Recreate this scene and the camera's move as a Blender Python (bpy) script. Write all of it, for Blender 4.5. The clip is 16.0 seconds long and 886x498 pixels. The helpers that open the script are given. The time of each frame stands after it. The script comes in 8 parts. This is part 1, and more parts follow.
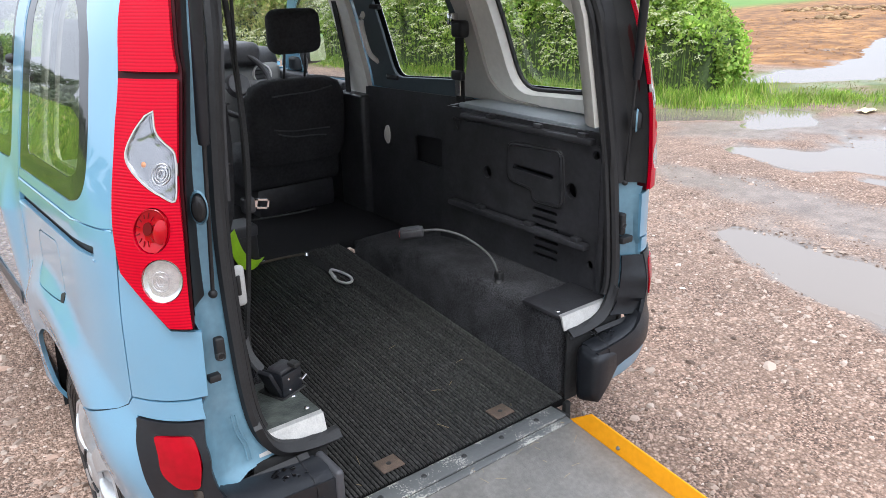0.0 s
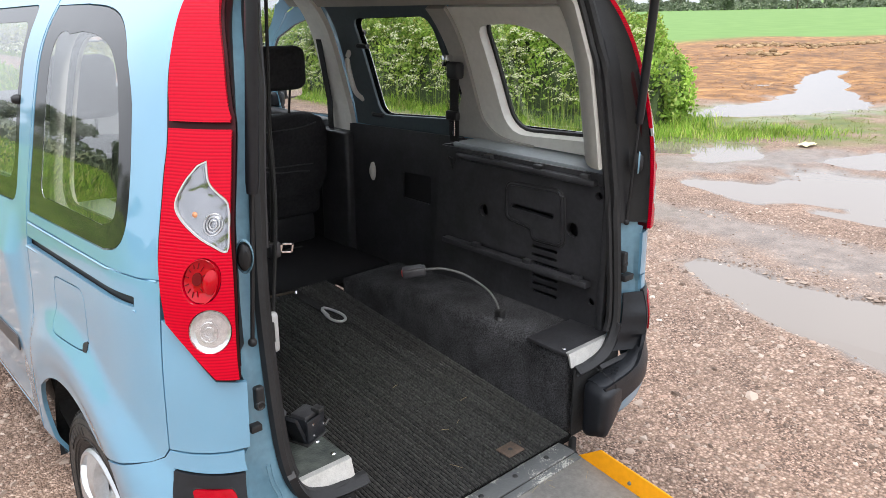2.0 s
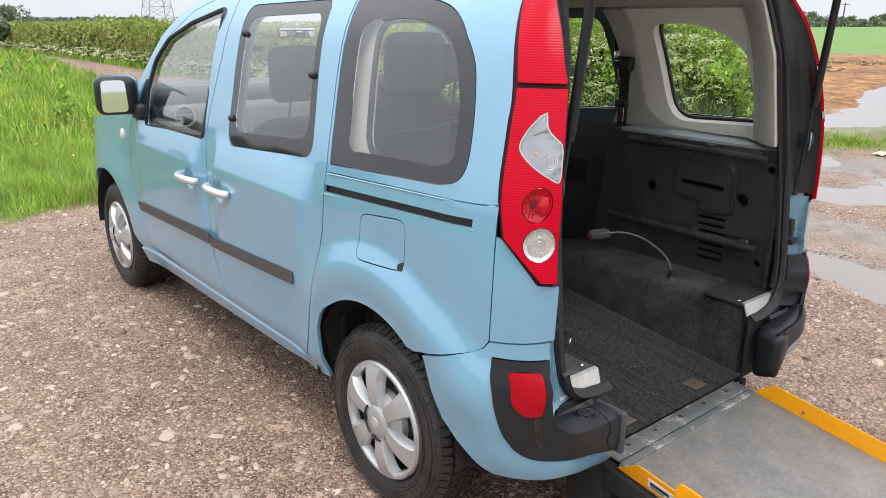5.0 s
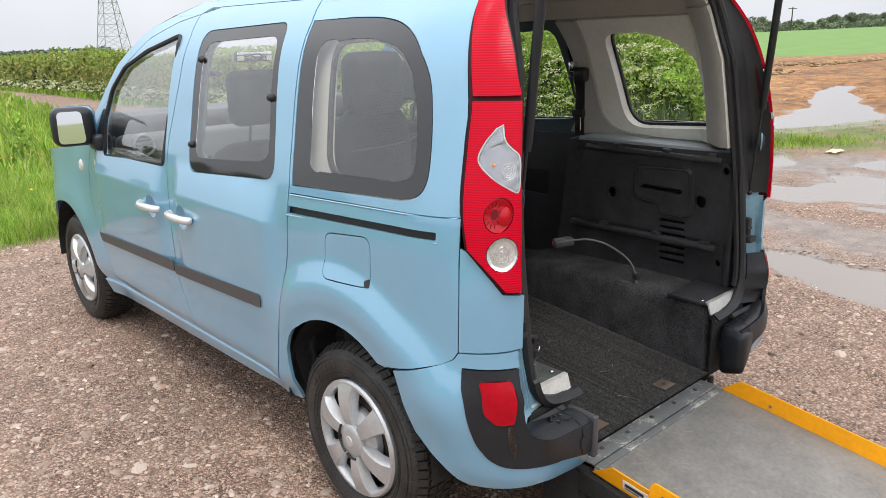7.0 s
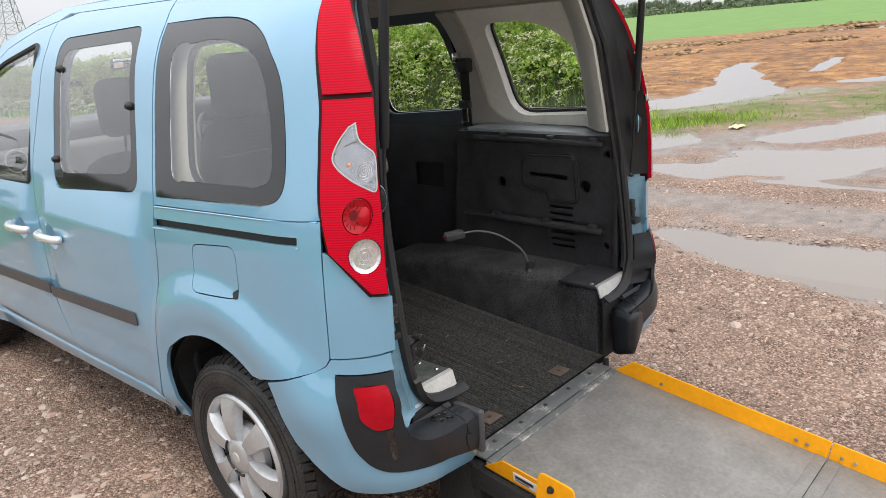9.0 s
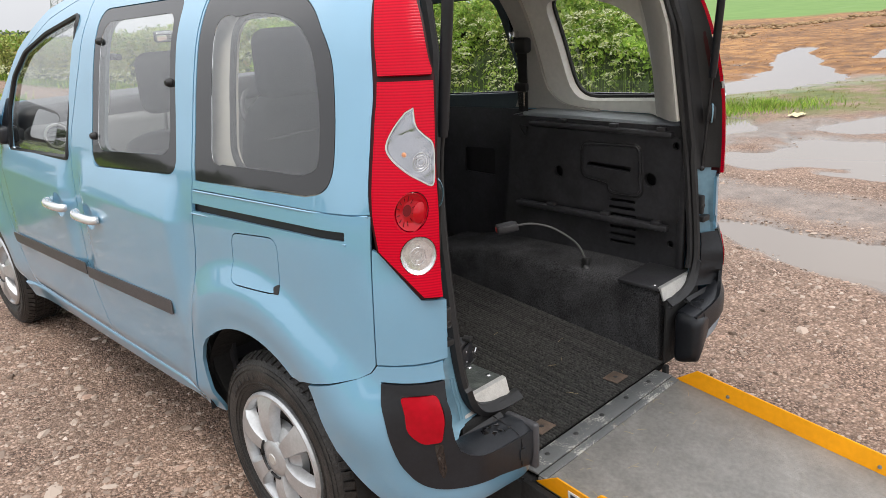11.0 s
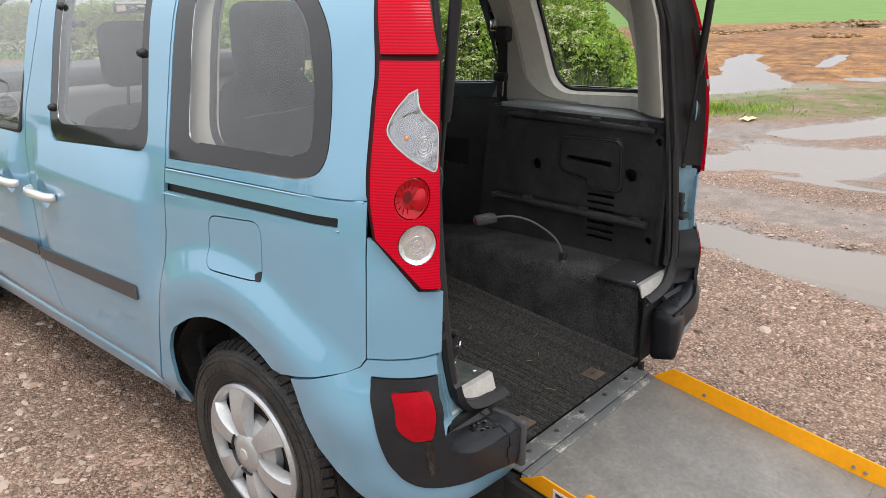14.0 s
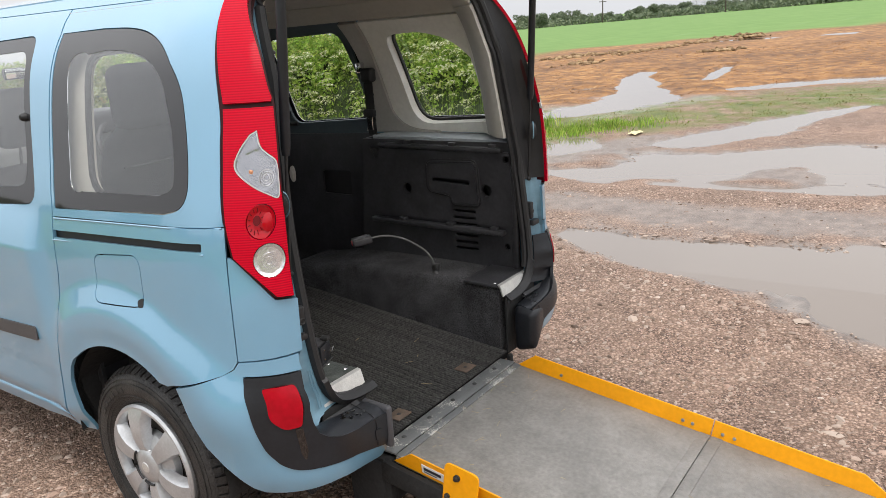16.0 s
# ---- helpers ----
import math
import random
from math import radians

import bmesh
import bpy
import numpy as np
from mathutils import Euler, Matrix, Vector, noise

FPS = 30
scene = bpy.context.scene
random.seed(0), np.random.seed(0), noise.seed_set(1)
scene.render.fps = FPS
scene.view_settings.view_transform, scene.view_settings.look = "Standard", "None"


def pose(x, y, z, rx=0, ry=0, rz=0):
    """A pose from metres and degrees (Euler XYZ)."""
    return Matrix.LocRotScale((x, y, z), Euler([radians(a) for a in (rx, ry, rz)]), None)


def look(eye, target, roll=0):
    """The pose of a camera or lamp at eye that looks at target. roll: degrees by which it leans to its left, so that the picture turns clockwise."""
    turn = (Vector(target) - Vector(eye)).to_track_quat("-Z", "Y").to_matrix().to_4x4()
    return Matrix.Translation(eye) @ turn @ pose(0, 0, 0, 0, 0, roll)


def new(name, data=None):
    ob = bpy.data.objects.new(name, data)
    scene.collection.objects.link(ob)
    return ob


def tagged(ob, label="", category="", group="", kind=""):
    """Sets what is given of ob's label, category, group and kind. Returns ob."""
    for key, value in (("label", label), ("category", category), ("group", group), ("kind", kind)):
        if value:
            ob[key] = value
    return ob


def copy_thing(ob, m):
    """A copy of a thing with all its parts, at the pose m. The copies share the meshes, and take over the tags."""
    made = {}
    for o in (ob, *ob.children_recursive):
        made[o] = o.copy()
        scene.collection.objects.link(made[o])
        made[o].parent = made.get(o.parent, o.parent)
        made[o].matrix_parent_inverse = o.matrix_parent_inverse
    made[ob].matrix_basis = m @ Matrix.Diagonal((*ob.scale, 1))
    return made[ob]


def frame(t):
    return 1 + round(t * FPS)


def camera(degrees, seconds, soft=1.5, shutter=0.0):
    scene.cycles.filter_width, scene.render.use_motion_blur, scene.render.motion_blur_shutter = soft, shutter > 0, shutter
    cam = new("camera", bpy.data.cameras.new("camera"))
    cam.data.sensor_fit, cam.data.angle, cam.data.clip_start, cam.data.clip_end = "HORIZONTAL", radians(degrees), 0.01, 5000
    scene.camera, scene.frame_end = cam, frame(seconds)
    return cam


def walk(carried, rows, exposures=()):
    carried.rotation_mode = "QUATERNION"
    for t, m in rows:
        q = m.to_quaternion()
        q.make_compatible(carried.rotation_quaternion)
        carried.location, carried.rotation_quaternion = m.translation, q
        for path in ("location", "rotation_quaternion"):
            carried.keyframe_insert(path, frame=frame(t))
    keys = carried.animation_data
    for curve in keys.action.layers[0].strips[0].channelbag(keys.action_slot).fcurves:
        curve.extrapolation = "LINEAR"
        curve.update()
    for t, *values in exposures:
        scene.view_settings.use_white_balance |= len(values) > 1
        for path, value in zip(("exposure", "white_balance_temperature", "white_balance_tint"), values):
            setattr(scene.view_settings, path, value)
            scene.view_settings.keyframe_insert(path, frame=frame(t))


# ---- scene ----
cam = camera(61.4, 16.0, 0.8)
PATH = [
    (0, (-1.162, -2.0, 1.628), (-0.021, -0.514, 0.929), -1.0),
    (0.5, (-1.162, -1.988, 1.661), (-0.049, -0.439, 1.061), -1.0),
    (1, (-1.213, -1.906, 1.652), (-0.151, -0.318, 1.059), -1.4),
    (1.5, (-1.328, -1.823, 1.628), (-0.293, -0.232, 0.997), -1.3),
    (2, (-1.33, -1.871, 1.674), (-0.054, -0.466, 1.044), 0.1),
    (2.5, (-1.459, -2.008, 1.639), (-0.069, -0.707, 1.027), 0.3),
    (2.6, (-1.482, -2.026, 1.649), (-0.114, -0.709, 1.022), 0.4),
    (3, (-1.68, -2.102, 1.626), (-0.424, -0.681, 0.99), -1.4),
    (3.5, (-1.904, -1.997, 1.628), (-0.702, -0.518, 1.02), -0.7),
    (4, (-2.067, -1.834, 1.615), (-0.867, -0.357, 1.0), -0.1),
    (4.2, (-2.112, -1.816, 1.616), (-0.908, -0.342, 1.004), 0.5),
    (6.5, (-2.106, -1.834, 1.616), (-0.843, -0.389, 1.054), -0.6),
    (7, (-2.112, -1.842, 1.614), (-0.823, -0.418, 1.058), -1.4),
    (7.5, (-2.107, -1.84, 1.606), (-0.798, -0.438, 1.04), -1.9),
    (8, (-2.097, -1.845, 1.607), (-0.767, -0.466, 1.032), -2.9),
    (8.5, (-2.044, -1.877, 1.607), (-0.651, -0.564, 1.026), -3.2),
    (9, (-1.946, -1.938, 1.608), (-0.541, -0.639, 1.029), -3.9),
    (9.5, (-1.856, -2.02, 1.623), (-0.511, -0.653, 1.057), -4.2),
    (9.7, (-1.84, -2.031, 1.618), (-0.527, -0.635, 1.047), -4.3),
    (11.8, (-1.868, -1.652, 1.605), (-0.488, -0.346, 0.98), -0.8),
    (12, (-1.875, -1.715, 1.609), (-0.443, -0.454, 1.007), -0.8),
    (12.5, (-1.907, -1.957, 1.601), (-0.42, -0.762, 1.001), -1.8),
    (13, (-1.948, -2.011, 1.605), (-0.49, -0.789, 0.989), -3.1),
    (13.5, (-1.921, -1.878, 1.587), (-0.494, -0.631, 0.95), -2.1),
    (14, (-1.883, -1.639, 1.581), (-0.463, -0.39, 0.931), 0.1),
    (14.5, (-1.888, -1.643, 1.612), (-0.398, -0.457, 1.002), 0.7),
    (15, (-1.905, -1.811, 1.618), (-0.285, -0.784, 1.053), 0.2),
    (15.5, (-1.959, -1.993, 1.608), (-0.341, -0.962, 1.046), -2.1),
    (16, (-1.996, -2.03, 1.612), (-0.446, -0.902, 1.042), -3.6),
]
walk(cam, [(t, look(eye, target, roll)) for t, eye, target, roll in PATH],
     [(0, 1.42, 5950, 10), (2, 1.38, 6250, 10), (2.6, 1.31, 6380, 10), (3.2, 1.34, 6300, 10), (4.2, 1.22, 6350, 10), (6.5, 1.07, 6450, 10), (9, 1.0, 6500, 10), (12, 0.98, 6600, 10), (16, 0.96, 6600, 10)])

# ---- world, light, exposure ----
world = bpy.data.worlds.new("overcast_sky")
scene.world = world
world.use_nodes = True
wn, wl = world.node_tree.nodes, world.node_tree.links
sky = wn.new("ShaderNodeTexSky")
sky.sky_type = "NISHITA"
sky.sun_disc = False
sky.sun_elevation, sky.sun_rotation = radians(50), radians(200)
sky.air_density, sky.dust_density, sky.ozone_density = 1.0, 6.0, 1.0
# the cloud sheet: a grey-white layer over the clear sky
cloud = wn.new("ShaderNodeTexNoise")
cloud.inputs["Scale"].default_value, cloud.inputs["Detail"].default_value = 2.2, 5
wco = wn.new("ShaderNodeTexCoord")
wl.new(wco.outputs["Generated"], cloud.inputs["Vector"])
cr = wn.new("ShaderNodeValToRGB")
cr.color_ramp.elements[0].position, cr.color_ramp.elements[1].position = 0.35, 0.7
cr.color_ramp.elements[0].color, cr.color_ramp.elements[1].color = (3.5, 3.6, 3.85, 1), (4.3, 4.38, 4.55, 1)
wl.new(cloud.outputs["Fac"], cr.inputs["Fac"])
mixw = wn.new("ShaderNodeMix")
mixw.data_type = "RGBA"
mixw.inputs["Factor"].default_value = 0.96
wl.new(sky.outputs["Color"], mixw.inputs["A"])
# an overcast sky is nearly three times as bright overhead as at the horizon
wsep = wn.new("ShaderNodeSeparateXYZ")
wl.new(wco.outputs["Generated"], wsep.inputs[0])
rise = wn.new("ShaderNodeMapRange")
rise.inputs["To Min"].default_value, rise.inputs["To Max"].default_value = 1.05, 2.8
wl.new(wsep.outputs["Z"], rise.inputs["Value"])
dome = wn.new("ShaderNodeVectorMath")
dome.operation = "SCALE"
wl.new(cr.outputs["Color"], dome.inputs[0])
wl.new(rise.outputs["Result"], dome.inputs["Scale"])
wl.new(dome.outputs["Vector"], mixw.inputs["B"])
wl.new(mixw.outputs["Result"], wn["Background"].inputs["Color"])
wn["Background"].inputs["Strength"].default_value = 0.1
sun = new("sun", bpy.data.lights.new("sun", "SUN"))
sun.data.energy, sun.data.angle, sun.data.color = 0.9, radians(25), (1.0, 0.96, 0.91)
sun.matrix_basis = look((0, 0, 30), (8, 12, 0))


# ---- materials ----
def mat(name, color, rough=0.5, metal=0.0, var=0.0, scale=8.0, bump=0.0, bscale=60.0, coat=0.0, spec=0.5, color2=None, fine=None, wear=0.0, wear_scale=5.0):
    """A principled material whose colour varies at two scales, with broad wear and a fine relief."""
    m = bpy.data.materials.new(name)
    m.use_nodes = True
    n, l = m.node_tree.nodes, m.node_tree.links
    b = n["Principled BSDF"]
    b.inputs["Base Color"].default_value = (*color, 1)
    b.inputs["Roughness"].default_value, b.inputs["Metallic"].default_value = rough, metal
    b.inputs["Coat Weight"].default_value, b.inputs["Coat Roughness"].default_value = coat, 0.03
    b.inputs["Specular IOR Level"].default_value = spec
    co = n.new("ShaderNodeTexCoord")
    if var or color2:
        c2 = color2 or tuple(min(1, c * (1 + var)) for c in color)
        c1 = color if color2 else tuple(c * (1 - var) for c in color)
        t1, t2 = n.new("ShaderNodeTexNoise"), n.new("ShaderNodeTexNoise")
        t1.inputs["Scale"].default_value, t1.inputs["Detail"].default_value = scale, 6
        t2.inputs["Scale"].default_value, t2.inputs["Detail"].default_value = fine or scale * 9, 4
        l.new(co.outputs["Object"], t1.inputs["Vector"])
        l.new(co.outputs["Object"], t2.inputs["Vector"])
        add = n.new("ShaderNodeMath")
        add.operation = "ADD"
        l.new(t1.outputs["Fac"], add.inputs[0])
        l.new(t2.outputs["Fac"], add.inputs[1])
        r = n.new("ShaderNodeValToRGB")
        half = n.new("ShaderNodeMath")
        half.operation = "MULTIPLY"
        half.inputs[1].default_value = 0.5
        l.new(add.outputs[0], half.inputs[0])
        l.new(half.outputs[0], r.inputs["Fac"])
        r.color_ramp.elements[0].position, r.color_ramp.elements[1].position = 0.36, 0.64
        r.color_ramp.elements[0].color, r.color_ramp.elements[1].color = (*c1, 1), (*c2, 1)
        l.new(r.outputs["Color"], b.inputs["Base Color"])
        if wear:
            t4 = n.new("ShaderNodeTexNoise")
            t4.inputs["Scale"].default_value, t4.inputs["Detail"].default_value, t4.inputs["Roughness"].default_value = wear_scale, 7, 0.62
            l.new(co.outputs["Object"], t4.inputs["Vector"])
            w = n.new("ShaderNodeMapRange")
            w.inputs["From Min"].default_value, w.inputs["From Max"].default_value = 0.3, 0.7
            w.inputs["To Min"].default_value, w.inputs["To Max"].default_value = 1 - wear, 1 + wear
            l.new(t4.outputs["Fac"], w.inputs["Value"])
            sc = n.new("ShaderNodeVectorMath")
            sc.operation = "SCALE"
            l.new(r.outputs["Color"], sc.inputs[0])
            l.new(w.outputs["Result"], sc.inputs["Scale"])
            l.new(sc.outputs["Vector"], b.inputs["Base Color"])
    if bump:
        t3 = n.new("ShaderNodeTexNoise")
        t3.inputs["Scale"].default_value, t3.inputs["Detail"].default_value = bscale, 5
        l.new(co.outputs["Object"], t3.inputs["Vector"])
        bp = n.new("ShaderNodeBump")
        bp.inputs["Strength"].default_value, bp.inputs["Distance"].default_value = bump, 0.02
        l.new(t3.outputs["Fac"], bp.inputs["Height"])
        l.new(bp.outputs["Normal"], b.inputs["Normal"])
    return m


def glass(name, tint=(1, 1, 1), rough=0.0):
    m = bpy.data.materials.new(name)
    m.use_nodes = True
    b = m.node_tree.nodes["Principled BSDF"]
    b.inputs["Base Color"].default_value = (*tint, 1)
    b.inputs["Transmission Weight"].default_value, b.inputs["Roughness"].default_value = 1.0, rough
    b.inputs["IOR"].default_value = 1.45
    return m


def splashed(m):
    """Dried mud splashes in streaks along the lower panels."""
    n, l = m.node_tree.nodes, m.node_tree.links
    co = n["Texture Coordinate"]
    mp = n.new("ShaderNodeMapping")
    mp.inputs["Scale"].default_value = (20, 12, 75)
    l.new(co.outputs["Object"], mp.inputs["Vector"])
    t = n.new("ShaderNodeTexNoise")
    t.inputs["Scale"].default_value, t.inputs["Detail"].default_value = 1.0, 6
    l.new(mp.outputs["Vector"], t.inputs["Vector"])
    sp = n.new("ShaderNodeSeparateXYZ")
    l.new(co.outputs["Object"], sp.inputs[0])
    low = n.new("ShaderNodeMapRange")
    low.inputs["From Min"].default_value, low.inputs["From Max"].default_value = -0.45, -0.85
    l.new(sp.outputs["Z"], low.inputs["Value"])
    th = n.new("ShaderNodeMapRange")
    th.inputs["From Min"].default_value, th.inputs["From Max"].default_value = 0.60, 0.72
    th.inputs["To Max"].default_value = 0.38
    l.new(t.outputs["Fac"], th.inputs["Value"])
    mu = n.new("ShaderNodeMath")
    mu.operation = "MULTIPLY"
    l.new(th.outputs["Result"], mu.inputs[0])
    l.new(low.outputs["Result"], mu.inputs[1])
    mx = n.new("ShaderNodeMix")
    mx.data_type = "RGBA"
    mx.inputs["B"].default_value = (0.47, 0.50, 0.51, 1)
    b = n["Principled BSDF"]
    l.new(b.inputs["Base Color"].links[0].from_socket, mx.inputs["A"])
    l.new(mu.outputs[0], mx.inputs["Factor"])
    l.new(mx.outputs["Result"], b.inputs["Base Color"])


PAINT = mat("pale_blue_paint", (0.163, 0.358, 0.512), 0.40, 0.15, var=0.05, scale=3, coat=1.0, fine=900)
splashed(PAINT)
PAINT.node_tree.nodes["Principled BSDF"].inputs["Coat IOR"].default_value = 1.85
# the body blue, darkened: shade of the recessed jambs is in this colour
SHADEDJAMB = mat("shaded_jamb_paint", (0.15, 0.280, 0.362), 0.4, 0.1, var=0.12, scale=6, coat=0.4, wear=0.15)
SEAL = mat("rubber_seal", (0.012, 0.012, 0.013), 0.55, var=0.3, scale=20)
BUMPER = mat("textured_black_plastic", (0.014, 0.0155, 0.019), 0.38, var=0.2, scale=9, bump=0.06, bscale=900, spec=0.38, wear=0.12, wear_scale=8)
TRIM = mat("dark_grey_plastic", (0.031, 0.031, 0.034), 0.42, var=0.25, scale=7, bump=0.08, bscale=700, wear=0.35, wear_scale=9)
STRIP = mat("grey_rub_strip", (0.055, 0.055, 0.06), 0.45, var=0.1, scale=9, bump=0.05, bscale=800)
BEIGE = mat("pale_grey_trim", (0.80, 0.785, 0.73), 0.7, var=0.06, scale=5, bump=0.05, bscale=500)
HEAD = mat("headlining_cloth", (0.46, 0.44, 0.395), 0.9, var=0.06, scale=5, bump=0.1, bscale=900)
BLACKGLASS = mat("window_border", (0.018, 0.018, 0.019), 0.06, spec=0.8)
GLASS = glass("window_glass", (0.97, 0.985, 0.98))
GLASS.node_tree.nodes["Principled BSDF"].inputs["IOR"].default_value = 1.62
CHROME = mat("chrome", (0.75, 0.75, 0.76), 0.12, 1.0, var=0.05, scale=20)
SILVER = mat("silver_wheel_paint", (0.46, 0.47, 0.48), 0.36, 0.55, var=0.08, scale=15, coat=0.4, wear=0.12, wear_scale=14)
HANDLE = mat("silver_handle", (0.66, 0.67, 0.68), 0.25, 0.5, coat=0.6)
TYRE = mat("tyre_rubber", (0.009, 0.009, 0.0095), 0.55, color2=(0.036, 0.033, 0.030), scale=14, bump=0.3, bscale=120, wear=0.4, wear_scale=12)
DRUM = mat("grey_steel_wheel", (0.035, 0.030, 0.027), 0.6, 0.3, color2=(0.075, 0.060, 0.050), scale=14)
STEEL = mat("dark_steel", (0.05, 0.05, 0.05), 0.5, 0.6, var=0.4, scale=20)
CARPET = mat("charcoal_carpet", (0.008, 0.0080, 0.0085), 0.95, color2=(0.118, 0.118, 0.124), scale=190, bump=0.7, bscale=300, spec=0.1, fine=420, wear=0.45, wear_scale=7)
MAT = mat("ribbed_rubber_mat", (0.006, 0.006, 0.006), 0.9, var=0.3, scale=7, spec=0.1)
FABRIC = mat("black_seat_cloth", (0.026, 0.026, 0.029), 0.9, color2=(0.050, 0.050, 0.053), scale=8, bump=0.3, bscale=500, spec=0.2)
WEBBING = mat("belt_webbing", (0.012, 0.012, 0.012), 0.8, var=0.2, scale=30, bump=0.3, bscale=800)
YELLOW = mat("yellow_painted_steel", (0.86, 0.355, 0.002), 0.48, var=0.07, scale=6, bump=0.05, bscale=90, coat=0.08, spec=0.3)
RAMP = mat("grey_ramp_coating", (0.160, 0.153, 0.142), 0.5, color2=(0.235, 0.224, 0.208), scale=5, bump=0.2, bscale=170, fine=70, wear=0.16, wear_scale=11)
WORN = mat("worn_grey_metal", (0.10, 0.105, 0.105), 0.5, 0.1, color2=(0.30, 0.30, 0.28), scale=25, bump=0.2, bscale=120, fine=90)
ALU = mat("bare_aluminium", (0.62, 0.62, 0.60), 0.38, 0.6, var=0.15, scale=30, bump=0.08, bscale=200)
PLATE = mat("rusty_plate", (0.09, 0.07, 0.055), 0.6, 0.3, color2=(0.17, 0.12, 0.09), scale=30)
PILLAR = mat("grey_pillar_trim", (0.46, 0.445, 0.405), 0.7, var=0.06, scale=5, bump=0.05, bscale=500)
FRAMEGREY = mat("dark_blue_grey_frame", (0.075, 0.10, 0.115), 0.5, var=0.1, scale=6)
DIRTY = mat("dirty_grey_plastic", (0.030, 0.036, 0.033), 0.45, color2=(0.085, 0.095, 0.085), scale=11, bump=0.2, bscale=150, fine=40)
PALEGREY = mat("pale_grey_plastic", (0.45, 0.45, 0.44), 0.45, var=0.1, scale=30)
REDPLASTIC = mat("red_button", (0.55, 0.02, 0.015), 0.4)
WELL = mat("dark_underbody", (0.012, 0.012, 0.012), 0.85, var=0.4, scale=9, bump=0.3, bscale=40)
WHITE = mat("white_label", (0.75, 0.75, 0.73), 0.5)
INK = mat("dark_ink", (0.02, 0.02, 0.03), 0.6)
LIME = mat("lime_webbing", (0.42, 0.75, 0.02), 0.6, var=0.1, scale=30)
CLEAR = glass("clear_lens", (0.97, 0.97, 0.97))
REFLECT = mat("lamp_reflector", (0.36, 0.36, 0.38), 0.12, 1.0, var=0.06, scale=60)
FACET = mat("faceted_reflector", (0.70, 0.70, 0.72), 0.22, 0.7, var=0.25, scale=120)
AMBER = mat("amber_bulb", (0.55, 0.20, 0.06), 0.3, coat=0.5)
MIRROR = mat("mirror_glass", (0.85, 0.87, 0.88), 0.02, 1.0)
WHITEPLASTIC = mat("cream_plastic", (0.62, 0.60, 0.55), 0.5, var=0.05, scale=9)


# ---- mesh helpers ----
from mathutils import geometry


def finish(bm, angle=35.0, smooth=True):
    bmesh.ops.recalc_face_normals(bm, faces=bm.faces)
    me = bpy.data.meshes.new("mesh")
    bm.to_mesh(me)
    bm.free()
    if smooth:
        me.polygons.foreach_set("use_smooth", [True] * len(me.polygons))
        me.set_sharp_from_angle(angle=radians(angle))
    return me


def part(name, bm, material, parent=None, label="", angle=35.0, smooth=True):
    """One mesh object, under a thing or a part."""
    me = finish(bm, angle, smooth) if isinstance(bm, bmesh.types.BMesh) else bm
    me.name = name
    if material and not me.materials:
        me.materials.append(material)
    ob = new(name, me)
    if material in (GLASS, CLEAR):
        ob.visible_shadow = False
    if parent:
        ob.parent = parent
        ob.matrix_parent_inverse = parent.matrix_world.inverted()
    return tagged(ob, label)


def thing(name, label, category, group="", kind="", at=(0, 0, 0)):
    ob = new(name)
    ob.matrix_world = Matrix.Translation(at)
    ob.empty_display_size = 0.1
    bpy.context.view_layer.update()
    return tagged(ob, label, category, group, kind)


def box(bm, x0, y0, z0, x1, y1, z1, bevel=0.0, seg=2, m=None):
    r = bmesh.ops.create_cube(bm, size=1.0)
    t = Matrix.Translation(((x0 + x1) / 2, (y0 + y1) / 2, (z0 + z1) / 2)) @ Matrix.Diagonal((abs(x1 - x0), abs(y1 - y0), abs(z1 - z0), 1))
    if m is not None:
        t = m @ t
    bmesh.ops.transform(bm, matrix=t, verts=r["verts"])
    if bevel:
        es = list({e for v in r["verts"] for e in v.link_edges})
        bmesh.ops.bevel(bm, geom=es, offset=bevel, segments=seg, profile=0.5, affect="EDGES")
    return bm


def boxed(x0, y0, z0, x1, y1, z1, bevel=0.004, seg=2, m=None):
    return box(bmesh.new(), x0, y0, z0, x1, y1, z1, bevel, seg, m)


def lathe(bm, profile, axis_m, n=48, closed=False):
    """Turns (radius, height) pairs round the local z axis."""
    rings = []
    for k in range(n):
        a = 2 * math.pi * k / n
        rings.append([bm.verts.new(axis_m @ Vector((r * math.cos(a), r * math.sin(a), h))) for r, h in profile])
    m = len(profile)
    for k in range(n):
        a, b = rings[k], rings[(k + 1) % n]
        for i in range(m if closed else m - 1):
            j = (i + 1) % m
            vs = [a[i], b[i], b[j], a[j]]
            if len({v.co.to_tuple(7) for v in vs}) > 2:
                try:
                    bm.faces.new(vs)
                except ValueError:
                    pass
    bmesh.ops.remove_doubles(bm, verts=bm.verts, dist=1e-6)
    return bm


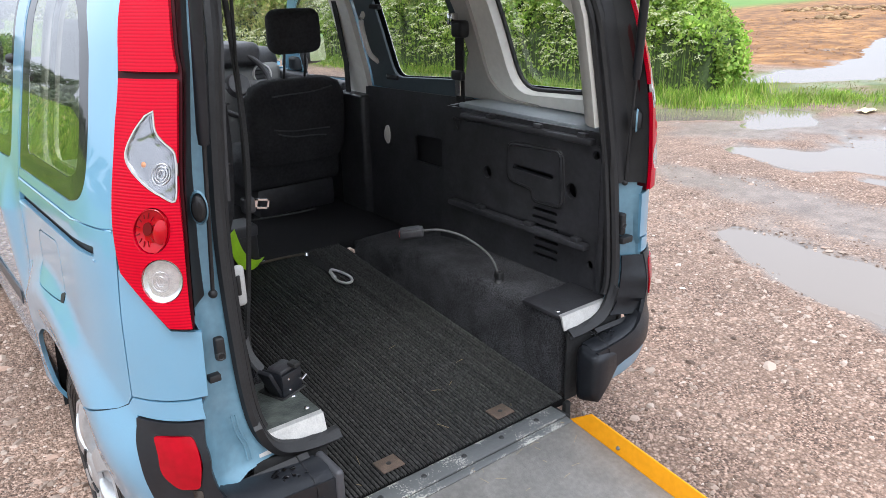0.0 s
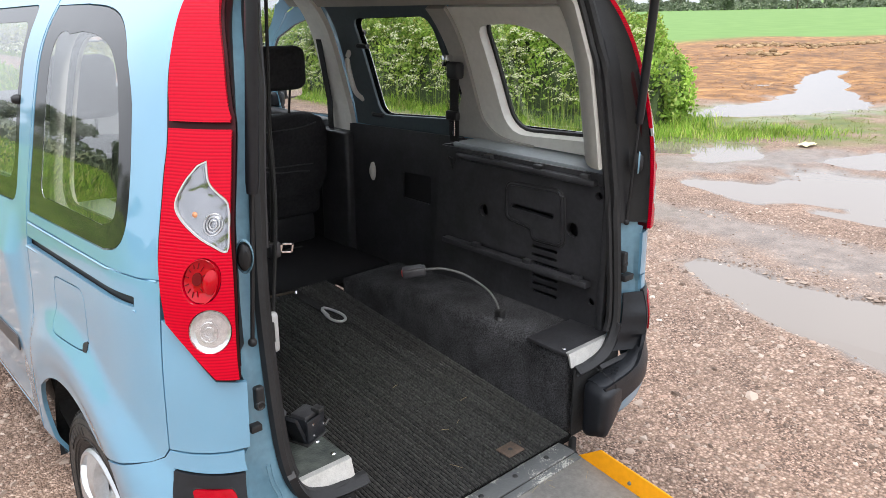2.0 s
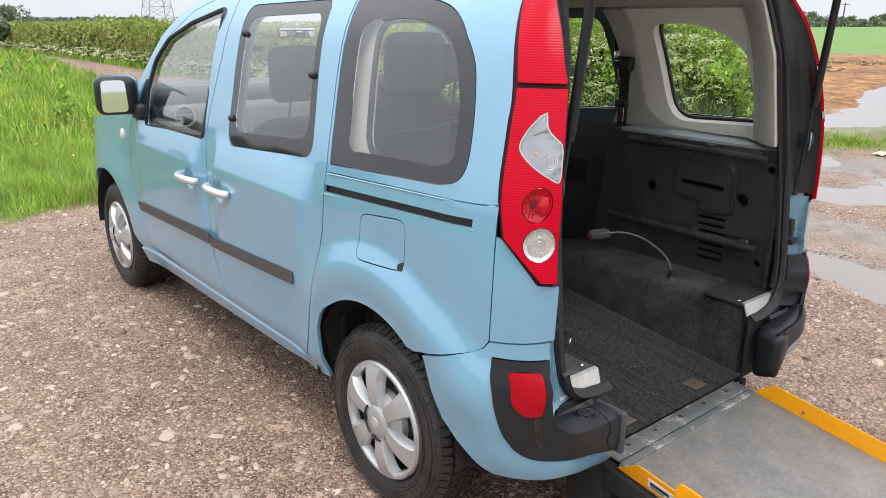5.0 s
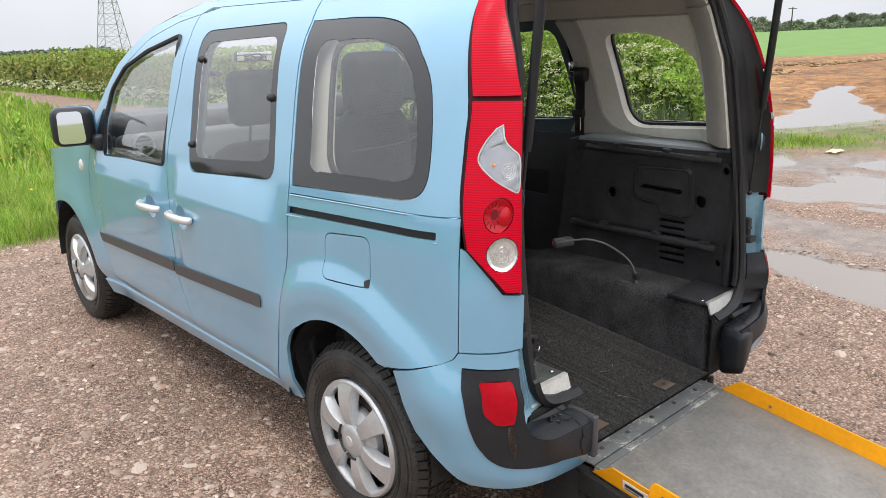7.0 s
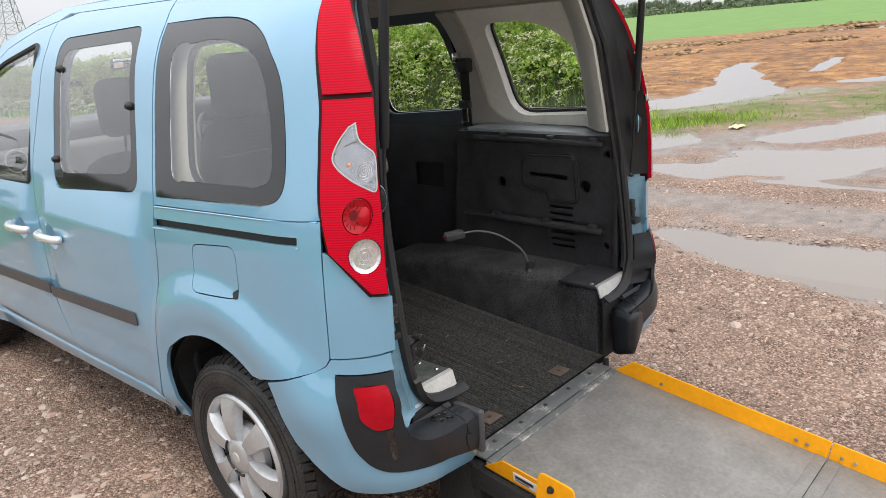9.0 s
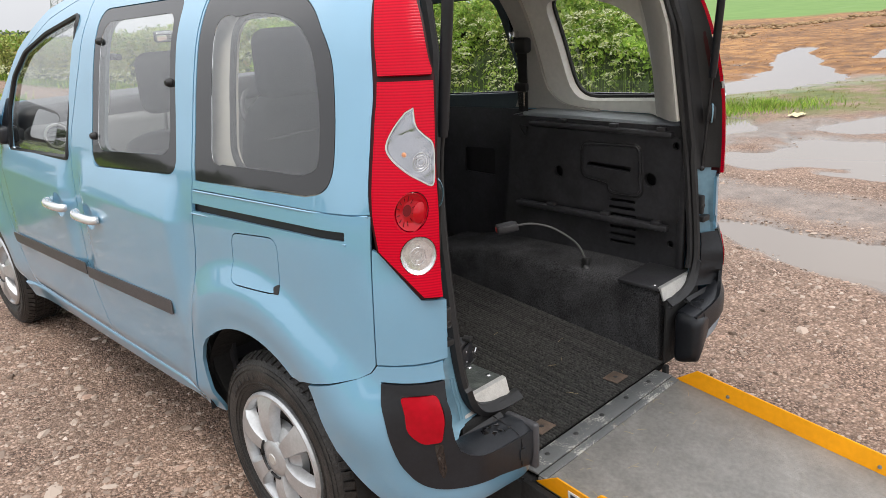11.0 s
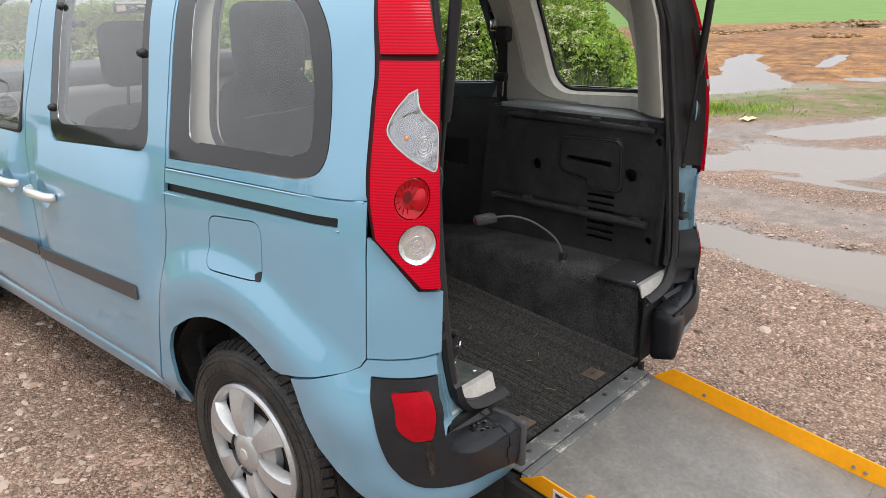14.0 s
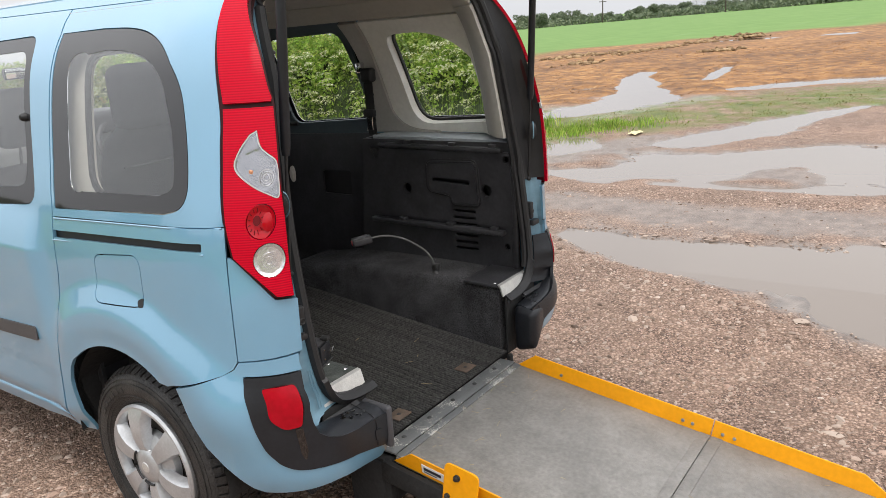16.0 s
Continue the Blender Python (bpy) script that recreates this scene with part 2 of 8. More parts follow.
def tube(bm, pts, r, n=8, cap=True):
    """A round bar along points; r is one radius or one for each point."""
    pts = [Vector(p) for p in pts]
    rs = r if isinstance(r, (list, tuple)) else [r] * len(pts)
    rings, up = [], Vector((0.13, 0.21, 0.97))
    for i, p in enumerate(pts):
        d = (pts[min(i + 1, len(pts) - 1)] - pts[max(i - 1, 0)]).normalized()
        if abs(d.dot(up)) > 0.98:
            up = Vector((1, 0.1, 0))
        s = d.cross(up).normalized()
        u = s.cross(d)
        rings.append([bm.verts.new(p + rs[i] * (math.cos(2 * math.pi * k / n) * s + math.sin(2 * math.pi * k / n) * u)) for k in range(n)])
    for a, b in zip(rings, rings[1:]):
        for k in range(n):
            bm.faces.new((a[k], a[(k + 1) % n], b[(k + 1) % n], b[k]))
    if cap:
        bm.faces.new(rings[0])
        bm.faces.new(rings[-1])
    return bm


def ribbon(bm, pts, width, thick, side):
    """A flat strap along points; side is the direction of its width."""
    pts, side = [Vector(p) for p in pts], Vector(side).normalized()
    rows = []
    for i, p in enumerate(pts):
        d = (pts[min(i + 1, len(pts) - 1)] - pts[max(i - 1, 0)]).normalized()
        nn = d.cross(side).normalized()
        rows.append([bm.verts.new(p + side * a * width / 2 + nn * b * thick / 2) for a, b in ((-1, -1), (1, -1), (1, 1), (-1, 1))])
    for a, b in zip(rows, rows[1:]):
        for k in range(4):
            bm.faces.new((a[k], a[(k + 1) % 4], b[(k + 1) % 4], b[k]))
    bm.faces.new(rows[0])
    bm.faces.new(rows[-1])
    return bm


def smooth_line(pts, n=8):
    """A Catmull-Rom curve through points."""
    ps = [Vector(p) for p in pts]
    ps = [2 * ps[0] - ps[1], *ps, 2 * ps[-1] - ps[-2]]
    out = []
    for a, b, c, d in zip(ps, ps[1:], ps[2:], ps[3:]):
        for k in range(n):
            t = k / n
            out.append(0.5 * (2 * b + (c - a) * t + (2 * a - 5 * b + 4 * c - d) * t * t + (3 * b - a - 3 * c + d) * t**3))
    return [*out, ps[-2]]


def rounded(corners, r=0.02, n=5):
    """A closed outline with rounded corners: (a, b) or (a, b, own radius)."""
    out, m = [], len(corners)
    for i in range(m):
        p, q, s = (Vector(corners[(i + k) % m][:2]) for k in (-1, 0, 1))
        rr = corners[i][2] if len(corners[i]) > 2 else r
        a, b = (p - q), (s - q)
        if rr <= 0 or a.length < 1e-6 or b.length < 1e-6:
            out.append(q)
            continue
        ang = a.angle(b)
        cut = min(rr / max(math.tan(ang / 2), 1e-3), 0.48 * a.length, 0.48 * b.length)
        pa, pb = q + a.normalized() * cut, q + b.normalized() * cut
        for k in range(n + 1):
            t = k / n
            out.append((1 - t) ** 2 * pa + 2 * t * (1 - t) * q + t * t * pb)
    return out


def ring_points(poly, step):
    out = []
    for a, b in zip(poly, [*poly[1:], poly[0]]):
        a, b = Vector(a[:2]), Vector(b[:2])
        if (b - a).length < 1e-5:
            continue
        k = max(1, int(math.ceil((b - a).length / step)))
        out += [a.lerp(b, i / k) for i in range(k)]
    return out


def inside(pts, poly):
    """Which of the points lie in the polygon."""
    x, y = pts[:, 0], pts[:, 1]
    res = np.zeros(len(pts), bool)
    px, py = np.array([p[0] for p in poly]), np.array([p[1] for p in poly])
    j = len(px) - 1
    for i in range(len(px)):
        hit = ((py[i] > y) != (py[j] > y)) & (x < (px[j] - px[i]) * (y - py[i]) / (py[j] - py[i] + 1e-12) + px[i])
        res ^= hit
        j = i
    return res


def sheet(outer, holes, fmap, step=0.05, thick=0.012, lift=0.0, shape=None, sign=-1, folds=()):
    """A curved panel with real thickness: outline and holes in the plane of fmap(s, z), which gives places; lift moves it outwards,
    shape(s, z) adds a relief."""
    rings = [ring_points(outer, step), *[ring_points(h, step) for h in holes]]
    verts, edges = [], []
    for ring in rings:
        k0 = len(verts)
        verts += ring
        edges += [(k0 + i, k0 + (i + 1) % len(ring)) for i in range(len(ring))]
    edge_pts = np.array([tuple(v) for v in verts])
    own = []
    for line in folds:
        own += [Vector(p) for p in line]
        edges += [(len(verts) + i, len(verts) + i + 1) for i in range(len(line) - 1)]
        verts += [Vector(p) for p in line]
    if own:
        edge_pts = np.concatenate([edge_pts, np.array([tuple(v) for v in own])])
    lo, hi = edge_pts.min(0), edge_pts.max(0)
    gx, gy = np.meshgrid(np.arange(lo[0] + step / 2, hi[0], step), np.arange(lo[1] + step / 2, hi[1], step))
    grid = np.stack([gx.ravel(), gy.ravel()], 1)
    keep = inside(grid, rings[0])
    for ring in rings[1:]:
        keep &= ~inside(grid, ring)
    grid = grid[keep]
    if len(grid):
        near = np.min(((grid[:, None] - edge_pts[None]) ** 2).sum(-1), 1) > (0.45 * step) ** 2
        verts += [Vector((float(a), float(b))) for a, b in grid[near]]
    vo, eo, fo, *_ = geometry.delaunay_2d_cdt(verts, edges, [], 0, 1e-7)
    tri = [tuple(t) for t in fo]
    cen = np.array([[sum(vo[i][k] for i in t) / 3 for k in (0, 1)] for t in tri])
    ok = inside(cen, rings[0])
    for ring in rings[1:]:
        ok &= ~inside(cen, ring)
    bm = bmesh.new()
    e = 2e-3

    def normal(s, z):
        a = fmap(s + e, z) - fmap(s - e, z)
        b = fmap(s, z + e) - fmap(s, z - e)
        return a.cross(b).normalized() * sign

    used = sorted({i for t, k in zip(tri, ok) if k for i in t})
    front, back = {}, {}
    for i in used:
        s, z = vo[i]
        p, nn = fmap(s, z), normal(s, z)
        h = lift + (shape(s, z) if shape else 0.0)
        front[i] = bm.verts.new(p + nn * h)
        back[i] = bm.verts.new(p + nn * (lift - thick))
    count = {}
    for t, k in zip(tri, ok):
        if not k:
            continue
        bm.faces.new([front[i] for i in t])
        bm.faces.new([back[i] for i in reversed(t)])
        for a, b in zip(t, (*t[1:], t[0])):
            count[(min(a, b), max(a, b))] = count.get((min(a, b), max(a, b)), 0) + 1
    for (a, b), c in count.items():
        if c == 1:
            bm.faces.new((front[a], front[b], back[b], back[a]))
    return bm


def raw_mesh(name, co, faces):
    """A mesh from arrays: faces all of one size."""
    me = bpy.data.meshes.new(name)
    k = faces.shape[1]
    me.vertices.add(len(co))
    me.vertices.foreach_set("co", np.ascontiguousarray(co, np.float32).ravel())
    me.loops.add(faces.size)
    me.loops.foreach_set("vertex_index", np.ascontiguousarray(faces, np.int32).ravel())
    me.polygons.add(len(faces))
    me.polygons.foreach_set("loop_start", np.arange(0, faces.size, k, dtype=np.int32))
    me.update(calc_edges=True)
    return me


def island_mat(name, stops, rough=0.6, trans=0.0, spec=0.3, patch=0.0, patch_scale=3.0):
    """Each piece takes its own colour from a ramp; patch makes broad lighter and darker areas."""
    m = bpy.data.materials.new(name)
    m.use_nodes = True
    n, l = m.node_tree.nodes, m.node_tree.links
    b = n["Principled BSDF"]
    g = n.new("ShaderNodeNewGeometry")
    r = n.new("ShaderNodeValToRGB")
    r.color_ramp.elements[0].position, r.color_ramp.elements[0].color = stops[0][0], (*stops[0][1], 1)
    r.color_ramp.elements[1].position, r.color_ramp.elements[1].color = stops[-1][0], (*stops[-1][1], 1)
    for p, c in stops[1:-1]:
        r.color_ramp.elements.new(p).color = (*c, 1)
    l.new(g.outputs["Random Per Island"], r.inputs["Fac"])
    col = r.outputs["Color"]
    if patch:
        co = n.new("ShaderNodeTexCoord")
        t4 = n.new("ShaderNodeTexNoise")
        t4.inputs["Scale"].default_value, t4.inputs["Detail"].default_value = patch_scale, 5
        l.new(co.outputs["Object"], t4.inputs["Vector"])
        w = n.new("ShaderNodeMapRange")
        w.inputs["From Min"].default_value, w.inputs["From Max"].default_value = 0.32, 0.68
        w.inputs["To Min"].default_value, w.inputs["To Max"].default_value = 1 - patch, 1 + patch
        l.new(t4.outputs["Fac"], w.inputs["Value"])
        sc = n.new("ShaderNodeVectorMath")
        sc.operation = "SCALE"
        l.new(col, sc.inputs[0])
        l.new(w.outputs["Result"], sc.inputs["Scale"])
        col = sc.outputs["Vector"]
    l.new(col, b.inputs["Base Color"])
    b.inputs["Roughness"].default_value, b.inputs["Specular IOR Level"].default_value = rough, spec
    if trans:
        t = n.new("ShaderNodeBsdfTranslucent")
        mx = n.new("ShaderNodeMixShader")
        mx.inputs["Fac"].default_value = trans
        l.new(col, t.inputs["Color"])
        l.new(b.outputs[0], mx.inputs[1])
        l.new(t.outputs[0], mx.inputs[2])
        l.new(mx.outputs[0], n["Material Output"].inputs["Surface"])
    return m


# ---- ground ----
GZ = 0.02  # level of the yard


def smooth01(x):
    x = np.clip(x, 0, 1)
    return x * x * (3 - 2 * x)


def field_noise(x, y, scale, seed):
    """Cheap smooth noise on arrays: summed sines in turned directions."""
    r = np.random.default_rng(seed)
    out = np.zeros_like(x)
    for k in range(9):
        a, f, p = r.uniform(0, 6.28), r.uniform(0.5, 2.2) / scale, r.uniform(0, 6.28)
        out += np.sin((x * math.cos(a) + y * math.sin(a)) * 6.28 * f + p)
    return out / 4.5


# pools: chains of (x, y, half width)
POOLS = [
    [(2.95, 0.35, 0.12), (2.8, -0.1, 0.25), (2.67, -0.75, 0.32), (2.62, -1.25, 0.45), (2.5, -1.9, 0.75), (2.4, -3.0, 0.9)],
    [(5.1, 1.6, 0.2), (5.1, 0.9, 0.42), (5.6, 0.25, 0.7), (6.1, -0.3, 0.5), (6.35, -0.9, 0.55), (6.0, -1.5, 0.8), (5.6, -2.4, 0.9)],
    [(4.75, 0.3, 0.15), (4.72, -0.6, 0.08), (4.85, -1.4, 0.15)],
    [(7.1, 0.85, 0.35), (7.8, 0.35, 0.45), (8.6, 0.05, 0.35), (9.5, -0.35, 0.2), (10.3, -0.75, 0.12)],
    [(6.1, 2.1, 0.15), (6.6, 2.05, 0.3), (7.1, 2.3, 0.2)],
    [(5.4, 4.3, 0.3), (5.9, 3.5, 0.45), (6.5, 2.8, 0.40)],
    [(9.3, 3.9, 0.35), (10.5, 3.4, 0.7), (11.6, 3.2, 0.8), (12.9, 3.6, 0.6), (14.5, 4.3, 0.5), (16.2, 5.0, 0.4), (18.2, 5.4, 0.25)],
    [(14.9, 2.85, 0.16), (17.0, 3.2, 0.24), (19.0, 3.45, 0.12)],
    [(13.2, 1.6, 0.45), (13.7, 0.8, 0.55), (14.2, 0.1, 0.5), (14.4, -0.7, 0.5), (14.8, -1.8, 0.4)],
    [(13.6, 5.2, 0.22), (14.0, 5.25, 0.15)],
    [(21.9, 4.2, 0.15), (23.2, 3.75, 0.15)], [(21.0, 2.3, 0.3), (22.5, 1.2, 0.25)],
    [(33.0, 7.5, 0.6), (34.0, 5.5, 0.6)], [(32.0, 4.0, 0.5), (34.0, 2.5, 0.6)],
    [(11.2, -1.3, 0.15), (12.2, -2.2, 0.4), (13.0, -3.2, 0.5)],
]
# damp, smooth wheel tracks between the pools
TRACKS = [[(3.95, 1.5, 0.25), (3.65, -0.3, 0.38), (3.7, -1.6, 0.42), (3.5, -3.2, 0.5)], [(5.3, 0.0, 0.4), (5.3, -1.2, 0.4)], [(5.6, 2.2, 0.5), (7.0, 1.4, 0.4)], [(9.0, 3.0, 0.3), (11.5, 2.0, 0.4), (15.0, 4.5, 0.9)]]


def chain_distance(x, y, chain):
    """Distance from a chain of places, in half widths."""
    best = np.full(np.shape(x), 1e9)
    for (ax, ay, ar), (bx, by, br) in zip(chain, chain[1:]):
        dx, dy = bx - ax, by - ay
        t = np.clip(((x - ax) * dx + (y - ay) * dy) / (dx * dx + dy * dy), 0, 1)
        best = np.minimum(best, np.hypot(x - ax - t * dx, y - ay - t * dy) / (ar + (br - ar) * t))
    return best


def slope(x, y):
    """The land dips gently ahead of the van and rises to its off side; level under the van."""
    k = np.maximum(smooth01((np.hypot(x, (y - 1.3) * 0.8) - 2.0) / 3.0), smooth01((x - 1.1) / 1.3))
    return GZ + k * (0.0118 * x - 0.0221 * (y - 1.3))


def pool_depth(x, y):
    warp = 0.20 * field_noise(x, y, 1.7, 11) + 0.13 * field_noise(x, y, 0.5, 12) + 0.06 * field_noise(x, y, 0.17, 13)
    out = np.zeros_like(x)
    for chain in POOLS:
        out = np.maximum(out, 0.05 * smooth01((1.45 - chain_distance(x, y, chain) - warp) / 0.95))
    return out


def ground_rise(x, y):
    """Height over the sloping plane: small swells, pools and rough stubble."""
    flat = smooth01((np.hypot(x, (y - 1.3) * 0.8) - 1.6) / 1.2)
    z = (0.010 * field_noise(x, y, 2.6, 3) + 0.005 * field_noise(x, y, 0.7, 4)) * (0.25 + 0.75 * flat)
    z = z - pool_depth(x, y)
    rough = smooth01((x + 0.56 * y - 13.6) / 2.0) * (1 - smooth01((x + 0.6 * y - 41.5) / 1.5))
    return z + rough * (1 - np.clip(pool_depth(x, y) / 0.03, 0, 1)) * (0.02 + 0.008 * field_noise(x, y, 0.33, 21) + 0.016 * np.clip(field_noise(x, y, 1.9, 22), 0, 2))


def ground_grid():
    """One sheet to the horizon: fine cells near the yard, wide ones far off."""
    def axis(lo, hi):
        near = np.arange(lo, hi, 0.11)
        out, step = [hi], 0.16
        while out[-1] < 2500:
            out.append(out[-1] + step)
            step *= 1.16
        neg, step = [lo], 0.16
        while neg[-1] > -2500:
            neg.append(neg[-1] - step)
            step *= 1.16
        return np.array([*reversed(neg[1:]), *near, *out])
    xs, ys = axis(-5.0, 20.0), axis(-6.0, 12.0)
    X, Y = np.meshgrid(xs, ys, indexing="ij")
    fade = 1 - smooth01((np.hypot(X - 5, Y) - 40) / 40)
    rise = ground_rise(X, Y) * fade
    Z = slope(X, Y) + rise
    me = bpy.data.meshes.new("ground")
    nx, ny = X.shape
    co = np.stack([X, Y, Z], -1).reshape(-1, 3)
    i = np.arange((nx - 1) * (ny - 1))
    a = (i // (ny - 1)) * ny + i % (ny - 1)
    faces = np.stack([a, a + ny, a + ny + 1, a + 1], 1)
    me.vertices.add(len(co))
    me.vertices.foreach_set("co", co.ravel())
    me.loops.add(faces.size)
    me.loops.foreach_set("vertex_index", faces.ravel())
    me.polygons.add(len(faces))
    me.polygons.foreach_set("loop_start", np.arange(0, faces.size, 4))
    me.polygons.foreach_set("use_smooth", np.ones(len(faces), bool))
    me.update(calc_edges=True)
    # what grows or lies where: grass verges, stubble, green corn
    x, y = co[:, 0], co[:, 1]
    grass, stubble, corn = cover_of(x, y)
    col = me.color_attributes.new("cover", "FLOAT_COLOR", "POINT")
    damp = smooth01((-rise.ravel() - 0.004) / 0.016) * (1 - 0.7 * stubble)
    for chain in TRACKS:
        damp = np.maximum(damp, 0.75 * smooth01((1.3 + 0.35 * field_noise(x, y, 0.8, 14) - chain_distance(x, y, chain)) / 0.7) * (1 - stubble))
    data = np.stack([grass, stubble, corn, damp], 1)
    col.data.foreach_set("color", data.ravel())
    return me


def hedge_foot(y):
    return np.interp(y, [4, 10, 20, 26.4, 36, 53, 75, 120], [6.3, 6.15, 6.45, 6.95, 7.63, 8.05, 10.0, 14.5])


def tuft_share(x, y):
    """A lush strip of grass at the end of the hedge."""
    u, v = (x - 7.8) * 0.707 - (y - 2.47) * 0.707, (x - 7.8) * 0.707 + (y - 2.47) * 0.707
    return np.exp(-(u / 0.65) ** 2 - (v / 0.28) ** 2)


def cover_of(x, y):
    """Shares of grass, stubble and green corn at a place."""
    n1, n2 = field_noise(x, y, 2.2, 31), field_noise(x, y, 0.6, 32)
    verge = smooth01((x + y - 8.9 + 0.35 * n1 + 0.25 * n2) / 0.9) * (1 - smooth01((x + 0.56 * y - 12.2 + 0.6 * n1 + 0.3 * n2) / 1.2))
    verge = verge * smooth01((0.66 + 0.45 * n1 + 0.45 * n2 + 1.2 * tuft_share(x, y)) / 0.8) * smooth01((4.2 - y + 2 * (x > 7.5)) / 0.5) * smooth01((x - 6.0) / 0.6)
    foot = smooth01((x - hedge_foot(y) + 0.15 * n2 + 0.1 * n1) / 0.3) * (1 - smooth01((x - hedge_foot(y) - 3.2) / 0.5)) * smooth01((y - 2.9 + 0.2 * n2 + 0.4 * (x < 7)) / 0.5)
    lane = np.interp(y, [5, 12, 23, 32, 48, 75, 120], [1.0, 2.9, 4.5, 5.5, 7.7, 9.4, 14.0])
    left = smooth01((y - 4.75 + 0.18 * n1 + 0.12 * n2) / 0.3) * (1 - smooth01((x - lane + 0.12 * n1) / 0.35))
    left = np.maximum(left, smooth01((np.maximum(-6.5 - x, -14.0 - y) + 0.4 * n1) / 0.8))
    stubble = smooth01((x + 0.56 * y - 12.7 + 0.6 * n1 + 0.3 * n2) / 1.4) * (1 - foot) * smooth01((x - hedge_foot(y) - 2.0) / 0.5)
    corn = smooth01((x + 0.6 * y - 42.2 + 0.25 * n1) / 1.2) * smooth01((x - hedge_foot(y) - 3.0) / 0.5)
    corn = np.maximum(corn, smooth01((x - hedge_foot(y) - 3.5) / 0.8) * smooth01((y - 14) / 3))
    return np.maximum.reduce([0.92 * verge, foot, left]), stubble, corn


def ground_material():
    m = bpy.data.materials.new("gravel_and_field")
    m.use_nodes = True
    n, l = m.node_tree.nodes, m.node_tree.links
    b = n["Principled BSDF"]
    co = n.new("ShaderNodeTexCoord")
    cover = n.new("ShaderNodeVertexColor")
    cover.layer_name = "cover"
    sep = n.new("ShaderNodeSeparateColor")
    l.new(cover.outputs["Color"], sep.inputs["Color"])

    def noise_tex(scale, detail=6):
        t = n.new("ShaderNodeTexNoise")
        t.inputs["Scale"].default_value, t.inputs["Detail"].default_value = scale, detail
        l.new(co.outputs["Object"], t.inputs["Vector"])
        return t

    def ramp(fac, stops):
        r = n.new("ShaderNodeValToRGB")
        r.color_ramp.elements[0].position, r.color_ramp.elements[0].color = stops[0][0], (*stops[0][1], 1)
        r.color_ramp.elements[1].position, r.color_ramp.elements[1].color = stops[-1][0], (*stops[-1][1], 1)
        for p, c in stops[1:-1]:
            r.color_ramp.elements.new(p).color = (*c, 1)
        l.new(fac, r.inputs["Fac"])
        return r.outputs["Color"]

    def mix(fac, a, c, blend="MIX"):
        x = n.new("ShaderNodeMix")
        x.data_type, x.blend_type = "RGBA", blend
        if isinstance(fac, float):
            x.inputs["Factor"].default_value = fac
        else:
            l.new(fac, x.inputs["Factor"])
        l.new(a, x.inputs["A"])
        l.new(c, x.inputs["B"])
        return x.outputs["Result"]

    stones = n.new("ShaderNodeTexVoronoi")
    stones.inputs["Scale"].default_value = 72
    l.new(co.outputs["Object"], stones.inputs["Vector"])
    sc = n.new("ShaderNodeSeparateColor")
    l.new(stones.outputs["Color"], sc.inputs["Color"])
    grit = n.new("ShaderNodeTexVoronoi")
    grit.inputs["Scale"].default_value = 130
    l.new(co.outputs["Object"], grit.inputs["Vector"])
    gc = n.new("ShaderNodeSeparateColor")
    l.new(grit.outputs["Color"], gc.inputs["Color"])
    stone_col = ramp(sc.outputs[0], [(0.0, (0.16, 0.118, 0.094)), (0.45, (0.255, 0.194, 0.158)), (0.75, (0.31, 0.24, 0.197)), (1.0, (0.44, 0.36, 0.31))])
    grit_col = ramp(gc.outputs[1], [(0.0, (0.070, 0.049, 0.038)), (0.6, (0.24, 0.176, 0.141)), (1.0, (0.42, 0.335, 0.285))])
    big = noise_tex(1.1)
    pick = ramp(noise_tex(5.0).outputs["Fac"], [(0.42, (0, 0, 0)), (0.58, (1, 1, 1))])
    gravel = mix(pick, grit_col, stone_col)
    # gaps darkened, pebble tops lifted: soil tint plus light and shade as colour
    soil_and_shade = ramp(stones.outputs["Distance"], [(0.30, (1.28, 1.27, 1.26)), (0.62, (0.76, 0.71, 0.66))])
    gravel = mix(1.0, gravel, soil_and_shade, "MULTIPLY")
    tone = ramp(big.outputs["Fac"], [(0.3, (0.88, 0.79, 0.73)), (0.7, (1.25, 1.115, 1.02))])
    gravel = mix(1.0, gravel, tone, "MULTIPLY")
    # damp mud by the pools
    wet = n.new("ShaderNodeMapRange")
    l.new(cover.outputs["Alpha"], wet.inputs["Value"])
    mud = ramp(noise_tex(9).outputs["Fac"], [(0.34, (0.105, 0.087, 0.074)), (0.5, (0.160, 0.133, 0.114)), (0.66, (0.225, 0.188, 0.160))])
    gravel = mix(wet.outputs["Result"], gravel, mud)
    grass = ramp(noise_tex(2.6, 12).outputs["Fac"], [(0.30, (0.075, 0.110, 0.020)), (0.48, (0.130, 0.165, 0.032)), (0.60, (0.165, 0.150, 0.050)), (0.74, (0.235, 0.165, 0.095))])
    straw = ramp(noise_tex(3.2, 14).outputs["Fac"], [(0.28, (0.095, 0.042, 0.013)), (0.46, (0.215, 0.096, 0.026)), (0.56, (0.305, 0.143, 0.040)), (0.72, (0.43, 0.235, 0.078))])
    patches = ramp(noise_tex(0.35, 5).outputs["Fac"], [(0.35, (0.66, 0.62, 0.58)), (0.6, (1.0, 1.0, 1.0)), (0.75, (1.1, 1.12, 1.1))])
    straw = mix(1.0, straw, patches, "MULTIPLY")
    corn = ramp(noise_tex(0.6, 8).outputs["Fac"], [(0.3, (0.088, 0.190, 0.022)), (0.7, (0.130, 0.235, 0.040))])
    c = mix(sep.outputs["Blue"], mix(sep.outputs["Red"], mix(sep.outputs["Green"], gravel, straw), grass), corn)
    l.new(c, b.inputs["Base Color"])
    rough = n.new("ShaderNodeMapRange")
